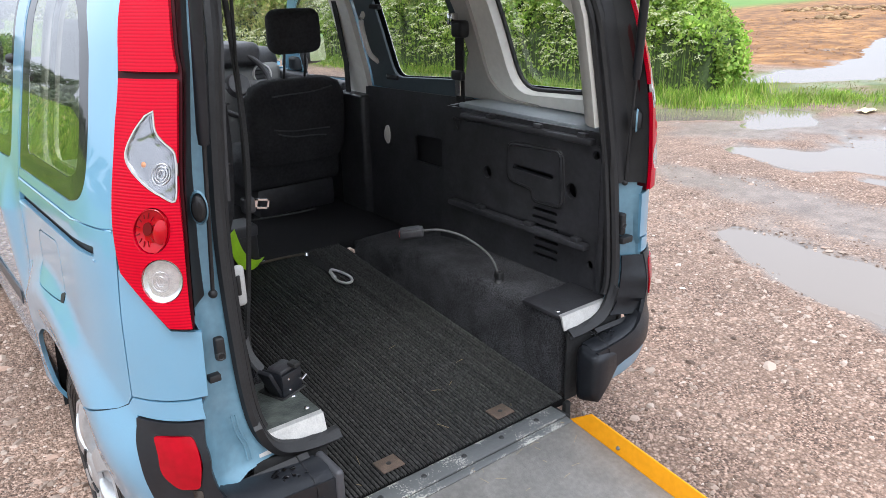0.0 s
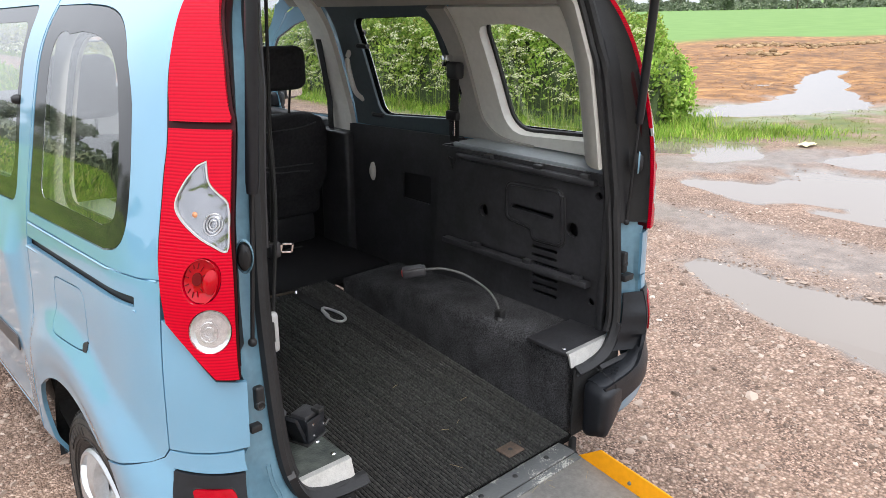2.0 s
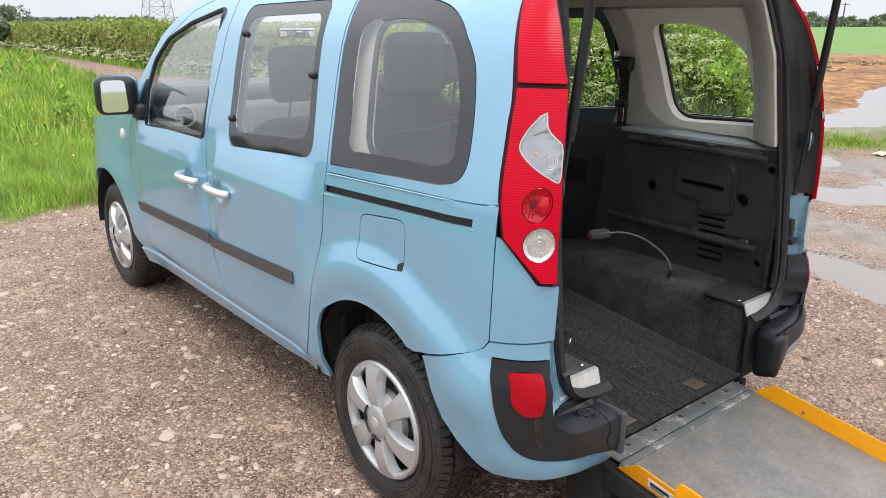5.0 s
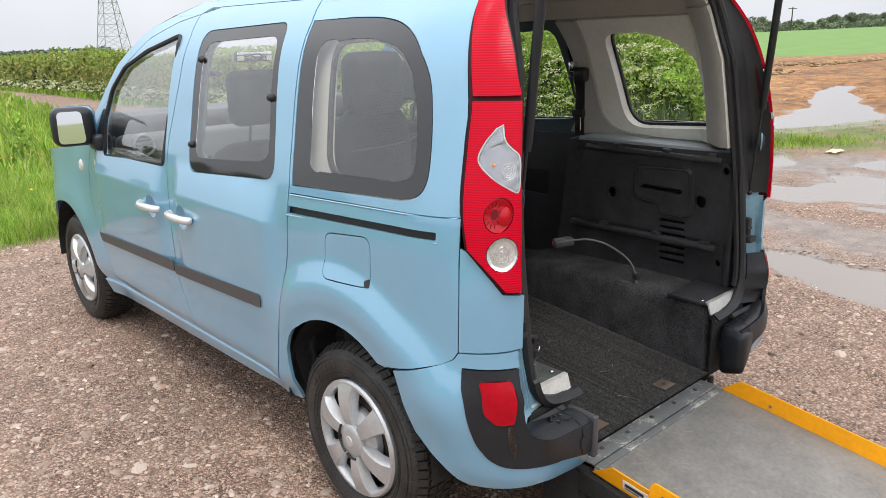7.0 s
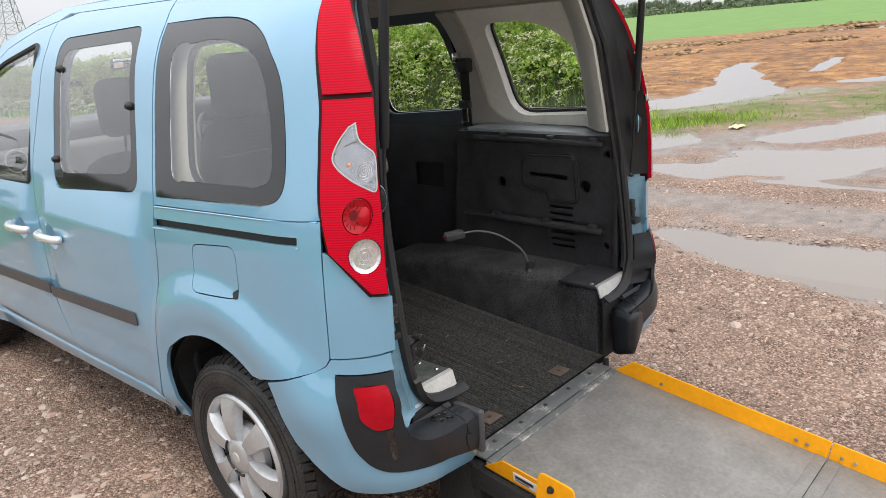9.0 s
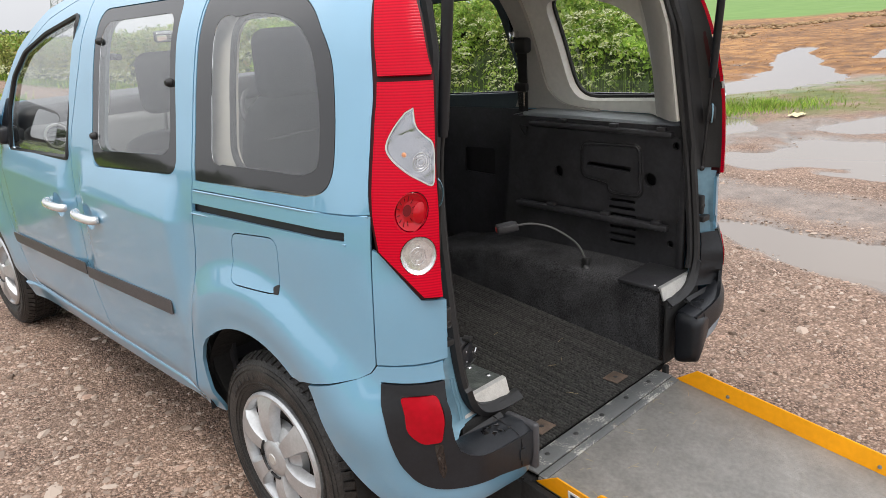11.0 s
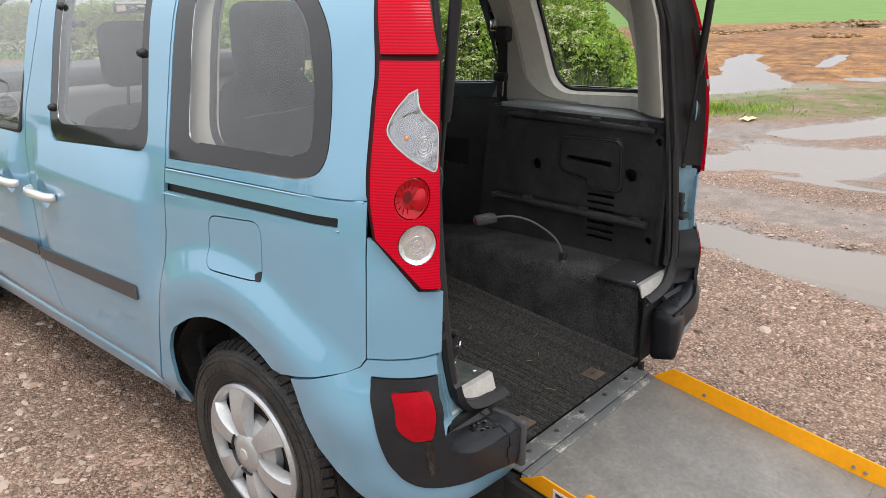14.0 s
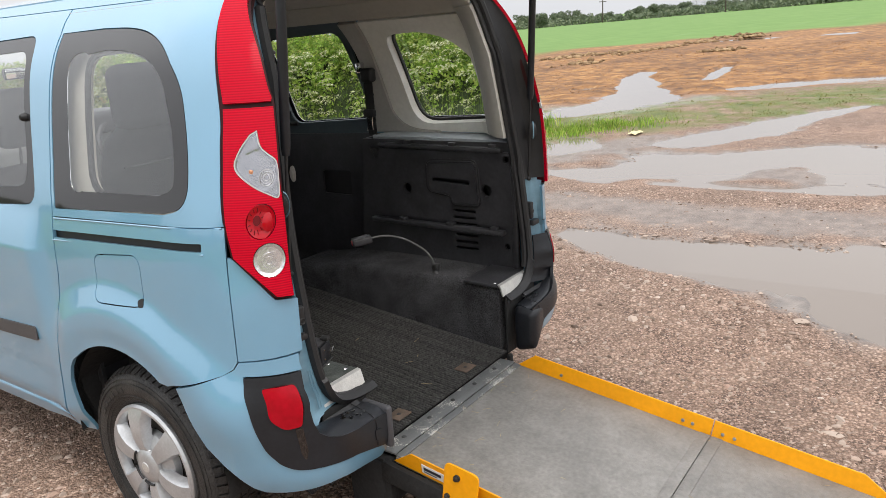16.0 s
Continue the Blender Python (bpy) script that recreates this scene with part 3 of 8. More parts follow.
    rough.inputs["To Min"].default_value, rough.inputs["To Max"].default_value = 0.75, 0.28
    l.new(wet.outputs["Result"], rough.inputs["Value"])
    l.new(rough.outputs["Result"], b.inputs["Roughness"])
    h = n.new("ShaderNodeMath")
    h.operation = "ADD"
    l.new(stones.outputs["Distance"], h.inputs[0])
    l.new(grit.outputs["Distance"], h.inputs[1])
    keep = n.new("ShaderNodeMath")
    keep.operation = "SUBTRACT"
    keep.inputs[0].default_value = 0.7
    l.new(sep.outputs["Green"], keep.inputs[1])
    keep.use_clamp = True
    dry = n.new("ShaderNodeMapRange")
    dry.inputs["To Min"].default_value, dry.inputs["To Max"].default_value = 1.0, 0.15
    l.new(wet.outputs["Result"], dry.inputs["Value"])
    relief = n.new("ShaderNodeMath")
    relief.operation = "MULTIPLY"
    l.new(keep.outputs[0], relief.inputs[0])
    l.new(dry.outputs["Result"], relief.inputs[1])
    bp = n.new("ShaderNodeBump")
    l.new(relief.outputs[0], bp.inputs["Strength"])
    bp.invert = True
    bp.inputs["Strength"].default_value, bp.inputs["Distance"].default_value = 0.7, 0.012
    l.new(h.outputs[0], bp.inputs["Height"])
    l.new(bp.outputs["Normal"], b.inputs["Normal"])
    return m


GROUND = ground_material()
ground = part("ground", ground_grid(), GROUND)
tagged(ground, "wet gravel yard with muddy puddles, stubble and green fields beyond", "ground", kind="structure")

WATER = bpy.data.materials.new("puddle_water")
WATER.use_nodes = True
wb = WATER.node_tree.nodes["Principled BSDF"]
wb.inputs["Base Color"].default_value = (0.190, 0.157, 0.131, 1)
wb.inputs["Roughness"].default_value, wb.inputs["IOR"].default_value = 0.03, 1.46
wb.inputs["Specular IOR Level"].default_value = 0.5
for pool, chain in enumerate(POOLS):
    x0, x1 = min(x - 2.2 * r - 0.2 for x, y, r in chain), max(x + 2.2 * r + 0.2 for x, y, r in chain)
    y0, y1 = min(y - 2.2 * r - 0.2 for x, y, r in chain), max(y + 2.2 * r + 0.2 for x, y, r in chain)
    bm = bmesh.new()
    bmesh.ops.create_grid(bm, x_segments=8, y_segments=8, size=0.5)
    for v in bm.verts:
        px, py = x0 + (x1 - x0) * (v.co.x + 0.5), y0 + (y1 - y0) * (v.co.y + 0.5)
        v.co = Vector((px, py, float(slope(px, py)) - 0.021 - 0.0006 * pool))
    tagged(part("puddle", bm, WATER, smooth=False), "shallow muddy rain puddle lying in the gravel", "puddle", "puddles on the yard", "structure")

# ---- van: form ----
XC = 0.022  # the van's middle line
WIDTHS = [(0.15, 0.86), (0.3, 0.885), (0.45, 0.902), (0.6, 0.910), (0.7, 0.913), (0.85, 0.908), (0.95, 0.904), (1.05, 0.900), (1.10, 0.8945),
          (1.15, 0.887), (1.21, 0.874), (1.30, 0.851), (1.42, 0.822), (1.536, 0.788), (1.613, 0.752), (1.68, 0.705), (1.735, 0.645), (1.78, 0.58)]
WZ, WX = [a for a, b in WIDTHS], [b for a, b in WIDTHS]


def half_width(z):
    # the mean over a short height rounds the profile
    return float(np.mean(np.interp([z - 0.03, z - 0.015, z, z + 0.015, z + 0.03], WZ, WX)))


def lean(z):
    return 0.42 * max(0.0, z - 1.2) ** 2


def flare(d):
    """How far the wheel arch stands out at a distance d from the wheel's centre: a sloped band with a crisp rim, flat inside."""
    return 0.030 * min(max((0.585 - d) / 0.080, 0.0), 1.0) - 0.010 * float(smooth01((0.47 - d) / 0.08))


def side_map(side, inset=0.0):
    """The van's flank: s runs forward along it and wraps round the corners, z up; side -1 is the kerb side."""
    def f(s, z):
        w = half_width(z) - inset
        if s < -0.28:
            t = min((-0.28 - s) / (0.41 if side < 0 else 0.376), 1.0) * math.pi / 2
            deep, e = (0.345, 0.92) if side < 0 else (0.295, 1.0)
            x, y = w - 0.20 * (1 - max(math.cos(t), 0.0) ** e), -0.28 - (deep - lean(z) - inset) * math.sin(t) ** e
            x -= max(0.0, -0.69 - s)
        elif s > 2.75:
            t = min((s - 2.75) / 0.93, 1.0) * math.pi / 2
            x, y = w - 0.50 * (1 - math.cos(t)), 2.75 + 0.77 * math.sin(t)
        else:
            x, y = w, s
        # swelling over the wheels
        d = math.hypot(s - 2.7, z - 0.36)
        x += 0.016 * math.exp(-((d - 0.42) / 0.09) ** 2)
        d = math.hypot(s, z - 0.36)
        near = float(smooth01((0.40 - s) / 0.15)) * (1 - float(smooth01((s - 0.15) / 0.12)) * float(smooth01((0.56 - z) / 0.16))) * float(smooth01((s + 0.56) / 0.2))
        x -= 0.035 * float(smooth01((0.45 - z) / 0.12)) * float(smooth01((s - 0.12) / 0.18)) * float(smooth01((2.6 - s) / 0.3))
        if side < 0 and z > 0.95:
            k = float(smooth01((-0.41 - s) / 0.05)) * float(smooth01((z - 0.95) / 0.12))
            x, y = x - 0.006 * k, y + 0.007 * k
        x += flare(d) * near + (1 - near) * 0.016 * math.exp(-((d - 0.42) / 0.09) ** 2)
        return Vector((XC + side * x, y, z))
    return f


def arc(cy, cz, r, a0, a1, n=20):
    return [(cy + r * math.cos(radians(a0 + (a1 - a0) * k / n)), cz + r * math.sin(radians(a0 + (a1 - a0) * k / n))) for k in range(n + 1)]


van = thing("van", "pale metallic blue passenger van with raised tailgate and open rear", "van", at=(XC, 1.35, GZ))

# outlines on the flank, (s, z)
FRONT_SEAM = [(1.133, 0.386), (1.225, 0.60), (1.247, 0.85), (1.247, 1.08), (1.243, 1.22), (1.205, 1.44), (1.205, 1.62), (1.24, 1.71)]
REAR_SEAM = [(0.456, 0.401), (0.434, 0.405), (0.424, 0.420), (0.410, 0.45), (0.345, 0.678), (0.292, 0.933), (0.278, 1.143), (0.335, 1.66), (0.375, 1.735)]
FENDER_SEAM = [(2.03, 0.374), (2.13, 0.50), (2.20, 0.68), (2.262, 0.83), (2.25, 0.98), (2.20, 1.09)]
CANT = [(1.24, 1.71), (1.40, 1.685), (1.62, 1.62), (1.85, 1.49), (2.02, 1.33), (2.12, 1.20), (2.20, 1.09)]
G = 0.0029


def moved(line, ds):
    return [(s + ds, z) for s, z in line]


SLIDE_WIN = rounded([(1.09, 1.645), (0.47, 1.665), (0.372, 1.15), (1.03, 1.105)], 0.06)
SLIDE_CLEAR = rounded([(1.03, 1.60), (0.50, 1.62), (0.425, 1.205), (0.985, 1.165)], 0.06)
DOOR_WIN = rounded([(1.982, 1.075, 0.02), (1.995, 1.25, 0.1), (1.945, 1.385, 0.1), (1.82, 1.49, 0.1), (1.60, 1.563, 0.2), (1.295, 1.63, 0.03), (1.283, 1.11, 0.02)], 0.05)
def curve2(pts, n=5):
    return [(p.y, p.z) for p in smooth_line([(0, a, b) for a, b in pts], n)]


QUARTER_WIN = [(0.262, 1.148), (0.325, 1.663), *curve2([(0.10, 1.668), (-0.05, 1.662), (-0.16, 1.640), (-0.247, 1.591), (-0.313, 1.512), (-0.339, 1.413), (-0.350, 1.284), (-0.346, 1.225), (-0.325, 1.193), (-0.285, 1.177)])]
QUARTER_CLEAR = [*rounded([(0.10, 1.204, 0.05), (0.172, 1.209, 0.08), (0.235, 1.60, 0.05), (0.12, 1.606, 0.05)], 0.05)[3:-3], *curve2([(0.05, 1.606), (-0.06, 1.600), (-0.17, 1.574), (-0.253, 1.511), (-0.294, 1.41), (-0.309, 1.279), (-0.298, 1.240), (-0.262, 1.224)])]
RAIL_SLOT = rounded([(0.30, 1.079), (-0.387, 1.111), (-0.387, 1.089), (0.30, 1.055)], 0.004)
FLAP = rounded([(0.066, 1.030), (-0.168, 1.055), (-0.166, 0.900), (0.072, 0.885)], 0.04)


def grown(poly, d):
    """An outline moved outwards by d."""
    c = sum((Vector(p[:2]) for p in poly), Vector((0, 0))) / len(poly)
    out, m = [], len(poly)
    area = sum(poly[i][0] * poly[(i + 1) % m][1] - poly[(i + 1) % m][0] * poly[i][1] for i in range(m))
    sg = 1 if area > 0 else -1
    for i in range(m):
        a, b = Vector(poly[i - 1][:2]), Vector(poly[(i + 1) % m][:2])
        t = b - a
        if t.length < 1e-7:
            continue
        nn = Vector((t.y, -t.x)).normalized() * sg
        out.append(Vector(poly[i][:2]) + nn * d)
    return out


def disc_on(f, s, z, r, n=28, flat=1.0):
    return [Vector((s + r * math.cos(6.2832 * k / n), z + flat * r * math.sin(6.2832 * k / n))) for k in range(n)]


LAMP_FRONT = [(-0.465, 1.073), (-0.440, 1.20), (-0.433, 1.345), (-0.432, 1.445), (-0.395, 1.695), (-0.385, 1.755)]
LAMP_BACK = [(-0.455, 1.755), (-0.486, 1.692), (-0.543, 1.58), (-0.570, 1.485), (-0.581, 1.444), (-0.594, 1.279), (-0.619, 1.138), (-0.630, 0.957)]
LAMP_FRONT, LAMP_BACK = curve2(LAMP_FRONT, 4), curve2(LAMP_BACK, 4)
LAMP = [*LAMP_FRONT, *LAMP_BACK, (-0.571, 0.962)]


def van_side(side):
    """All outer panels, windows and lamps of one flank."""
    f = side_map(side)

    def sh(outer, holes=(), step=0.05, thick=0.012, lift=0.0, shape=None, fm=None, folds=()):
        return sheet(outer, holes, fm or f, step, thick, lift, shape, sign=side, folds=folds)

    def pressed(a, b, zb=1.0):
        """The doors' waist: a crisp fold under the windows that fades out towards both ends."""
        def h(s, z):
            up = min(max((z - 0.55) / (zb - 0.55), 0.0), 1.0) if z < zb else min(max((1.135 - z) / (1.135 - zb), 0.0), 1.0)
            return 0.031 * up * float(smooth01((s - a) / 0.10)) * float(smooth01((b - s) / 0.10))
        return h

    press = {1.385: pressed(1.26, 2.16, 0.985), 1.075: pressed(0.33, 1.20, 1.005)}
    dish = {k: disc_on(None, k, 0.915, 0.050, 24, 1.02) for k in press}
    door = part("front_door", sh([*moved(FRONT_SEAM, G), *CANT[1:-1], *reversed(moved(FENDER_SEAM, -G))], [DOOR_WIN, dish[1.385]], step=0.02, shape=press[1.385], folds=[[(1.28 + (2.14 - 1.28) * q / 60, 0.985 + dz) for q in range(61)] for dz in (-0.008, 0.0, 0.008)]), PAINT, van)
    sdoor = part("sliding_door", sh([*moved(REAR_SEAM, G), (0.5, 1.735), (1.1, 1.735), *reversed(moved(FRONT_SEAM, -G))], [SLIDE_WIN, dish[1.075]], step=0.02, shape=press[1.075], folds=[[(0.35 + (1.18 - 0.35) * q / 60, 1.005 + dz) for q in range(61)] for dz in (-0.008, 0.0, 0.008)]), PAINT, van)
    part("roof_rail_panel", sh([(-0.30, 1.738), (1.20, 1.738), (1.246, 1.714), (1.40, 1.689), (1.62, 1.624), (1.85, 1.494), (2.02, 1.334), (2.12, 1.204), (2.20, 1.094), (2.26, 1.11), (2.17, 1.25), (1.93, 1.50), (1.68, 1.66), (1.32, 1.765), (-0.30, 1.778)]), PAINT, van)
    # quarter panels above and below the crease over the door rail
    part("quarter_panel_upper", sh([*moved([(0.279, 1.1235), (0.278, 1.143), (0.335, 1.66), (0.375, 1.735)], -G), (-0.385, 1.735), *[(s + G, z) for s, z in reversed(LAMP_FRONT[:-1]) if z > 1.16], (-0.449 + G, 1.1555)], [QUARTER_WIN]), PAINT, van)
    rear_arch = [(0.340, 0.345), (0.331, 0.40), (0.328, 0.46), (0.326, 0.52), (0.318, 0.57), (0.292, 0.622), (0.262, 0.656), *arc(0, 0.36, 0.390, 58, 128, 14)]
    part("quarter_panel_lower", sh([*moved([(0.446, 0.342), (0.446, 0.397), (0.431, 0.401), (0.420, 0.419), (0.406, 0.45), (0.345, 0.678), (0.292, 0.933), (0.280, 1.1205)], -G), (-0.4495 + G, 1.1525), (-0.4490, 1.082), (-0.4490, 0.79), (-0.436, 0.768), (-0.410, 0.750), (-0.252, 0.687), *reversed(rear_arch[:-1])], [RAIL_SLOT, FLAP], step=0.016), PAINT, van)
    part("fuel_flap", sh(grown(FLAP, -0.0032), step=0.016, thick=0.02), PAINT, van)
    part("flap_notch", sh(rounded([(-0.140, 0.917), (-0.163, 0.930), (-0.166, 0.902), (-0.148, 0.900)], 0.006), thick=0.006, lift=0.002, step=0.02), SEAL, van)
    for line in ([(0.27, 1.1195), *[(s, 1.1535 - 0.034 * (s + 0.447) / 0.727) for s in (0.1, -0.1, -0.3, -0.440)]], [(0.29, 1.050), (-0.392, 1.084)]):
        bm = bmesh.new()
        tube(bm, [f(a, b - 0.002) for a, b in line], 0.003, 6)
        part("rolled_edge", bm, PAINT, van)
    part("rail_channel", sh(grown(RAIL_SLOT, 0.01), thick=0.006, lift=-0.016), SEAL, van)
    part("lower_corner_panel", sh([(-0.4520, 0.791), (-0.4520, 1.074), (-0.468, 1.068), (-0.571, 0.957), (-0.620, 0.952), (-0.643, 0.950), (-0.643, 0.803)]), PAINT, van)
    part("sill", sh([(0.446, 0.342), (1.2, 0.320), (2.28, 0.285), (2.30, 0.366), (2.03, 0.370), (1.13, 0.381), (0.446, 0.396)], step=0.03, shape=lambda s, z: 0.012 * float(smooth01((s - 0.44) / 0.25)) * math.sin(math.pi * min(1.0, max(0.0, (z - 0.30) / 0.10)))), PAINT, van)
    bm = bmesh.new()
    tube(bm, [f(a, b) for a, b in [(0.41, 0.394), (0.60, 0.391), (1.13, 0.380), (2.03, 0.369), (2.28, 0.366)]], [0.002, 0.008, 0.009, 0.009, 0.006], 10)
    part("sill_ledge", bm, PAINT, van)
    front_arch = arc(2.70, 0.36, 0.385, 184, 20)
    part("front_wing", sh([*moved(FENDER_SEAM, G), (2.27, 1.10), (2.6, 1.06), (3.1, 0.99), (3.45, 0.86), (3.68, 0.76), (3.68, 0.50), *reversed(front_arch), (2.30, 0.345)]), PAINT, van)
    part("front_bumper_end", sh([(3.07, 0.49), (3.68, 0.495), (3.68, 0.20), (3.0, 0.22), (3.055, 0.30)], lift=0.012), PAINT, van)
    # glass, black borders and rubber
    for win, clear, step in ((SLIDE_WIN, SLIDE_CLEAR, 0.03), (QUARTER_WIN, QUARTER_CLEAR, 0.03)):
        g = part("side_window", sh(clear, step=step, thick=0.004, lift=-0.002), GLASS, van)
        part("black_border", sh(grown(win, -0.003), [grown(clear, 0.0006)], step=step, thick=0.005, lift=-0.0015), BLACKGLASS, g)
    g = part("door_window", sh(grown(DOOR_WIN, 0.004), step=0.06, thick=0.004, lift=-0.012), GLASS, van)
    bm = bmesh.new()
    loop = [f(*p) for p in grown(DOOR_WIN, 0.004)]
    tube(bm, [*loop, loop[0]], 0.010, 6, cap=False)
    part("window_rubber", bm, SEAL, g)
    # hinge studs of the sliding door's window
    for s, z in ((1.033, 1.536), (1.022, 1.213), (0.459, 1.416)):
        bm = bmesh.new()
        m = Matrix.Translation(f(s, z)) @ Matrix.Rotation(radians(90 * side), 4, "Y")
        lathe(bm, [(0.0, 0.016), (0.008, 0.014), (0.013, 0.006), (0.014, -0.004)], m, 16)
        part("window_stud", bm, SEAL, sdoor)
    # rub strips, on the doors
    for a, b, d in ((2.16, 1.2275, door), (1.2185, 0.478, sdoor)):
        z0, z1 = 0.605 + 0.045 * (2.16 - a) / 1.68 + 0.012, 0.605 + 0.06 * (2.16 - b) / 1.68 + 0.012
        part("rub_strip", sh(rounded([(a, z0 + 0.045), (b, z1 + 0.05), (b, z1), (a - 0.03 * (a > 2), z0)], 0.012), thick=0.004, lift=0.016, step=0.03), STRIP, d)
    # door handles
    for s, d in ((1.385, door), (1.075, sdoor)):
        hp = press[s]
        bm = bmesh.new()
        pts = [f(s + ds, 0.918 + dz) + Vector((side * (off + hp(s, 0.918)), 0, 0)) for ds, off, dz in ((-0.100, 0.002, 0.0), (-0.092, 0.020, 0.001), (-0.05, 0.030, 0.002), (0.0, 0.032, 0.002), (0.05, 0.029, 0.001), (0.088, 0.018, 0.0), (0.098, 0.002, 0.0))]
        tube(bm, smooth_line(pts, 4), [0.013, 0.015, *[0.0165] * 22, 0.012], 12)
        part("door_handle", bm, HANDLE, d, "silver painted handle")
        part("handle_dish", sh(grown(dish[s], 0.0012), thick=0.004, lift=-0.001, step=0.012, shape=lambda a, b, s=s, hp=hp: hp(a, b) - 0.020 * max(0.0, 1 - ((a - s) ** 2 + (b - 0.915) ** 2) / 0.0025)), PAINT, d)
    if side < 0:
        bm = bmesh.new()
        lathe(bm, [(0.0, 0.012), (0.018, 0.010), (0.028, 0.0)], Matrix.Translation(f(2.36, 0.985)) @ Matrix.Rotation(radians(90 * side), 4, "Y") @ Matrix.Diagonal((1.2, 0.9, 1, 1)), 20)
        part("side_repeater", bm, WHITEPLASTIC, van)
    return f


FLANK = {-1: van_side(-1), 1: van_side(1)}


# roof, windscreen and bonnet: crowned spans from cant line to cant line
def span(stations, crown, n=14, thick=0.02):
    bm = bmesh.new()
    rows, low = [], []
    for (y, z), c in zip(stations, crown):
        w = half_width(z)
        if y < -0.28:
            t = min((-0.28 - y) / 0.31, 1)
            w -= 0.2 * (1 - math.sqrt(max(0, 1 - t * t)))
        if y > 2.75:
            t = min((y - 2.75) / 0.77, 1)
            w -= 0.03 + 0.5 * (1 - math.sqrt(max(0, 1 - t * t)))
        row = []
        for k in range(n + 1):
            u = -1 + 2 * k / n
            row.append(Vector((XC + u * w, y + 0.05 * (1 - u * u) * (1 if y > 1.2 else 0), z + c * (1 - u * u) ** 0.8)))
        rows.append([bm.verts.new(p) for p in row])
        low.append([bm.verts.new(p - Vector((0, 0.4 * thick, thick))) for p in row])
    for grid in (rows, low):
        for a, b in zip(grid, grid[1:]):
            for k in range(n):
                bm.faces.new((a[k], a[k + 1], b[k + 1], b[k]))
    m = len(rows) - 1
    for k in range(n):
        bm.faces.new((rows[0][k], rows[0][k + 1], low[0][k + 1], low[0][k]))
        bm.faces.new((rows[m][k], rows[m][k + 1], low[m][k + 1], low[m][k]))
    for i in range(m):
        bm.faces.new((rows[i][0], rows[i + 1][0], low[i + 1][0], low[i][0]))
        bm.faces.new((rows[i][n], rows[i + 1][n], low[i + 1][n], low[i][n]))
    return bm


part("roof", span([(-0.42, 1.765), (-0.36, 1.772), (-0.2, 1.778), (0.3, 1.778), (0.8, 1.775), (1.32, 1.765), (1.5, 1.72)], [0.055, 0.06, 0.065, 0.068, 0.066, 0.06, 0.07]), PAINT, van)
part("windscreen", span([(1.51, 1.717), (1.68, 1.66), (1.93, 1.50), (2.17, 1.25), (2.30, 1.13)], [0.07, 0.075, 0.08, 0.07, 0.06], thick=0.006), GLASS, van)
part("bonnet", span([(2.31, 1.125), (2.6, 1.06), (3.1, 0.99), (3.3, 0.93)], [0.03, 0.05, 0.05, 0.05]), PAINT, van)
bm = bmesh.new()
for z0, z1, y0 in ((0.22, 0.50, 3.55), (0.505, 0.93, 3.50)):
    box(bm, XC - 0.52, 3.25, z0, XC + 0.52, y0, z1, 0.05, 3)
part("front_face", bm, PAINT, van)

# ---- van: tail lamps ----
def ribbed(name, color, rough=0.12, ribs=1250.0, depth=0.22):
    """Lamp plastic with fine horizontal ribs."""
    m = mat(name, color, rough, coat=0.04, spec=0.14)
    n, l = m.node_tree.nodes, m.node_tree.links
    co = n["Texture Coordinate"]
    sp = n.new("ShaderNodeSeparateXYZ")
    l.new(co.outputs["Object"], sp.inputs[0])
    mu = n.new("ShaderNodeMath")
    mu.operation = "MULTIPLY"
    mu.inputs[1].default_value = ribs
    l.new(sp.outputs["Z"], mu.inputs[0])
    si = n.new("ShaderNodeMath")
    si.operation = "SINE"
    l.new(mu.outputs[0], si.inputs[0])
    bp = n.new("ShaderNodeBump")
    bp.inputs["Strength"].default_value, bp.inputs["Distance"].default_value = depth, 0.003
    l.new(si.outputs[0], bp.inputs["Height"])
    l.new(bp.outputs["Normal"], n["Principled BSDF"].inputs["Normal"])
    r = n.new("ShaderNodeMapRange")
    r.inputs["From Min"].default_value = -1
    l.new(si.outputs[0], r.inputs["Value"])
    mx = n.new("ShaderNodeMix")
    mx.data_type = "RGBA"
    pw = n.new("ShaderNodeMath")
    pw.operation = "POWER"
    pw.inputs[1].default_value = 0.4
    l.new(r.outputs["Result"], pw.inputs[0])
    mx.inputs["A"].default_value = (color[0] * 0.60, color[1], color[2], 1)
    mx.inputs["B"].default_value = (min(1, color[0] * 1.08), color[1] * 1.5, color[2] * 1.5, 1)
    l.new(pw.outputs[0], mx.inputs["Factor"])
    l.new(mx.outputs["Result"], n["Principled BSDF"].inputs["Base Color"])
    return m


REDRIB = ribbed("ribbed_red_lens", (0.50, 0.0003, 0.011), rough=0.16, ribs=1000, depth=0.10)
FOGLENS = mat("fog_lamp_red", (0.30, 0.0006, 0.007), 0.16, color2=(0.40, 0.001, 0.012), scale=22, fine=60, coat=0.08, spec=0.25, bump=0.04, bscale=300)
GASKET = mat("dark_red_gasket", (0.035, 0.002, 0.004), 0.4, spec=0.2)
BRAKERED = mat("clear_red_lens", (0.40, 0.0005, 0.008), 0.10, coat=0.15, spec=0.3)
DEEPRED = mat("deep_red_plastic", (0.12, 0.001, 0.004), 0.25, spec=0.3)


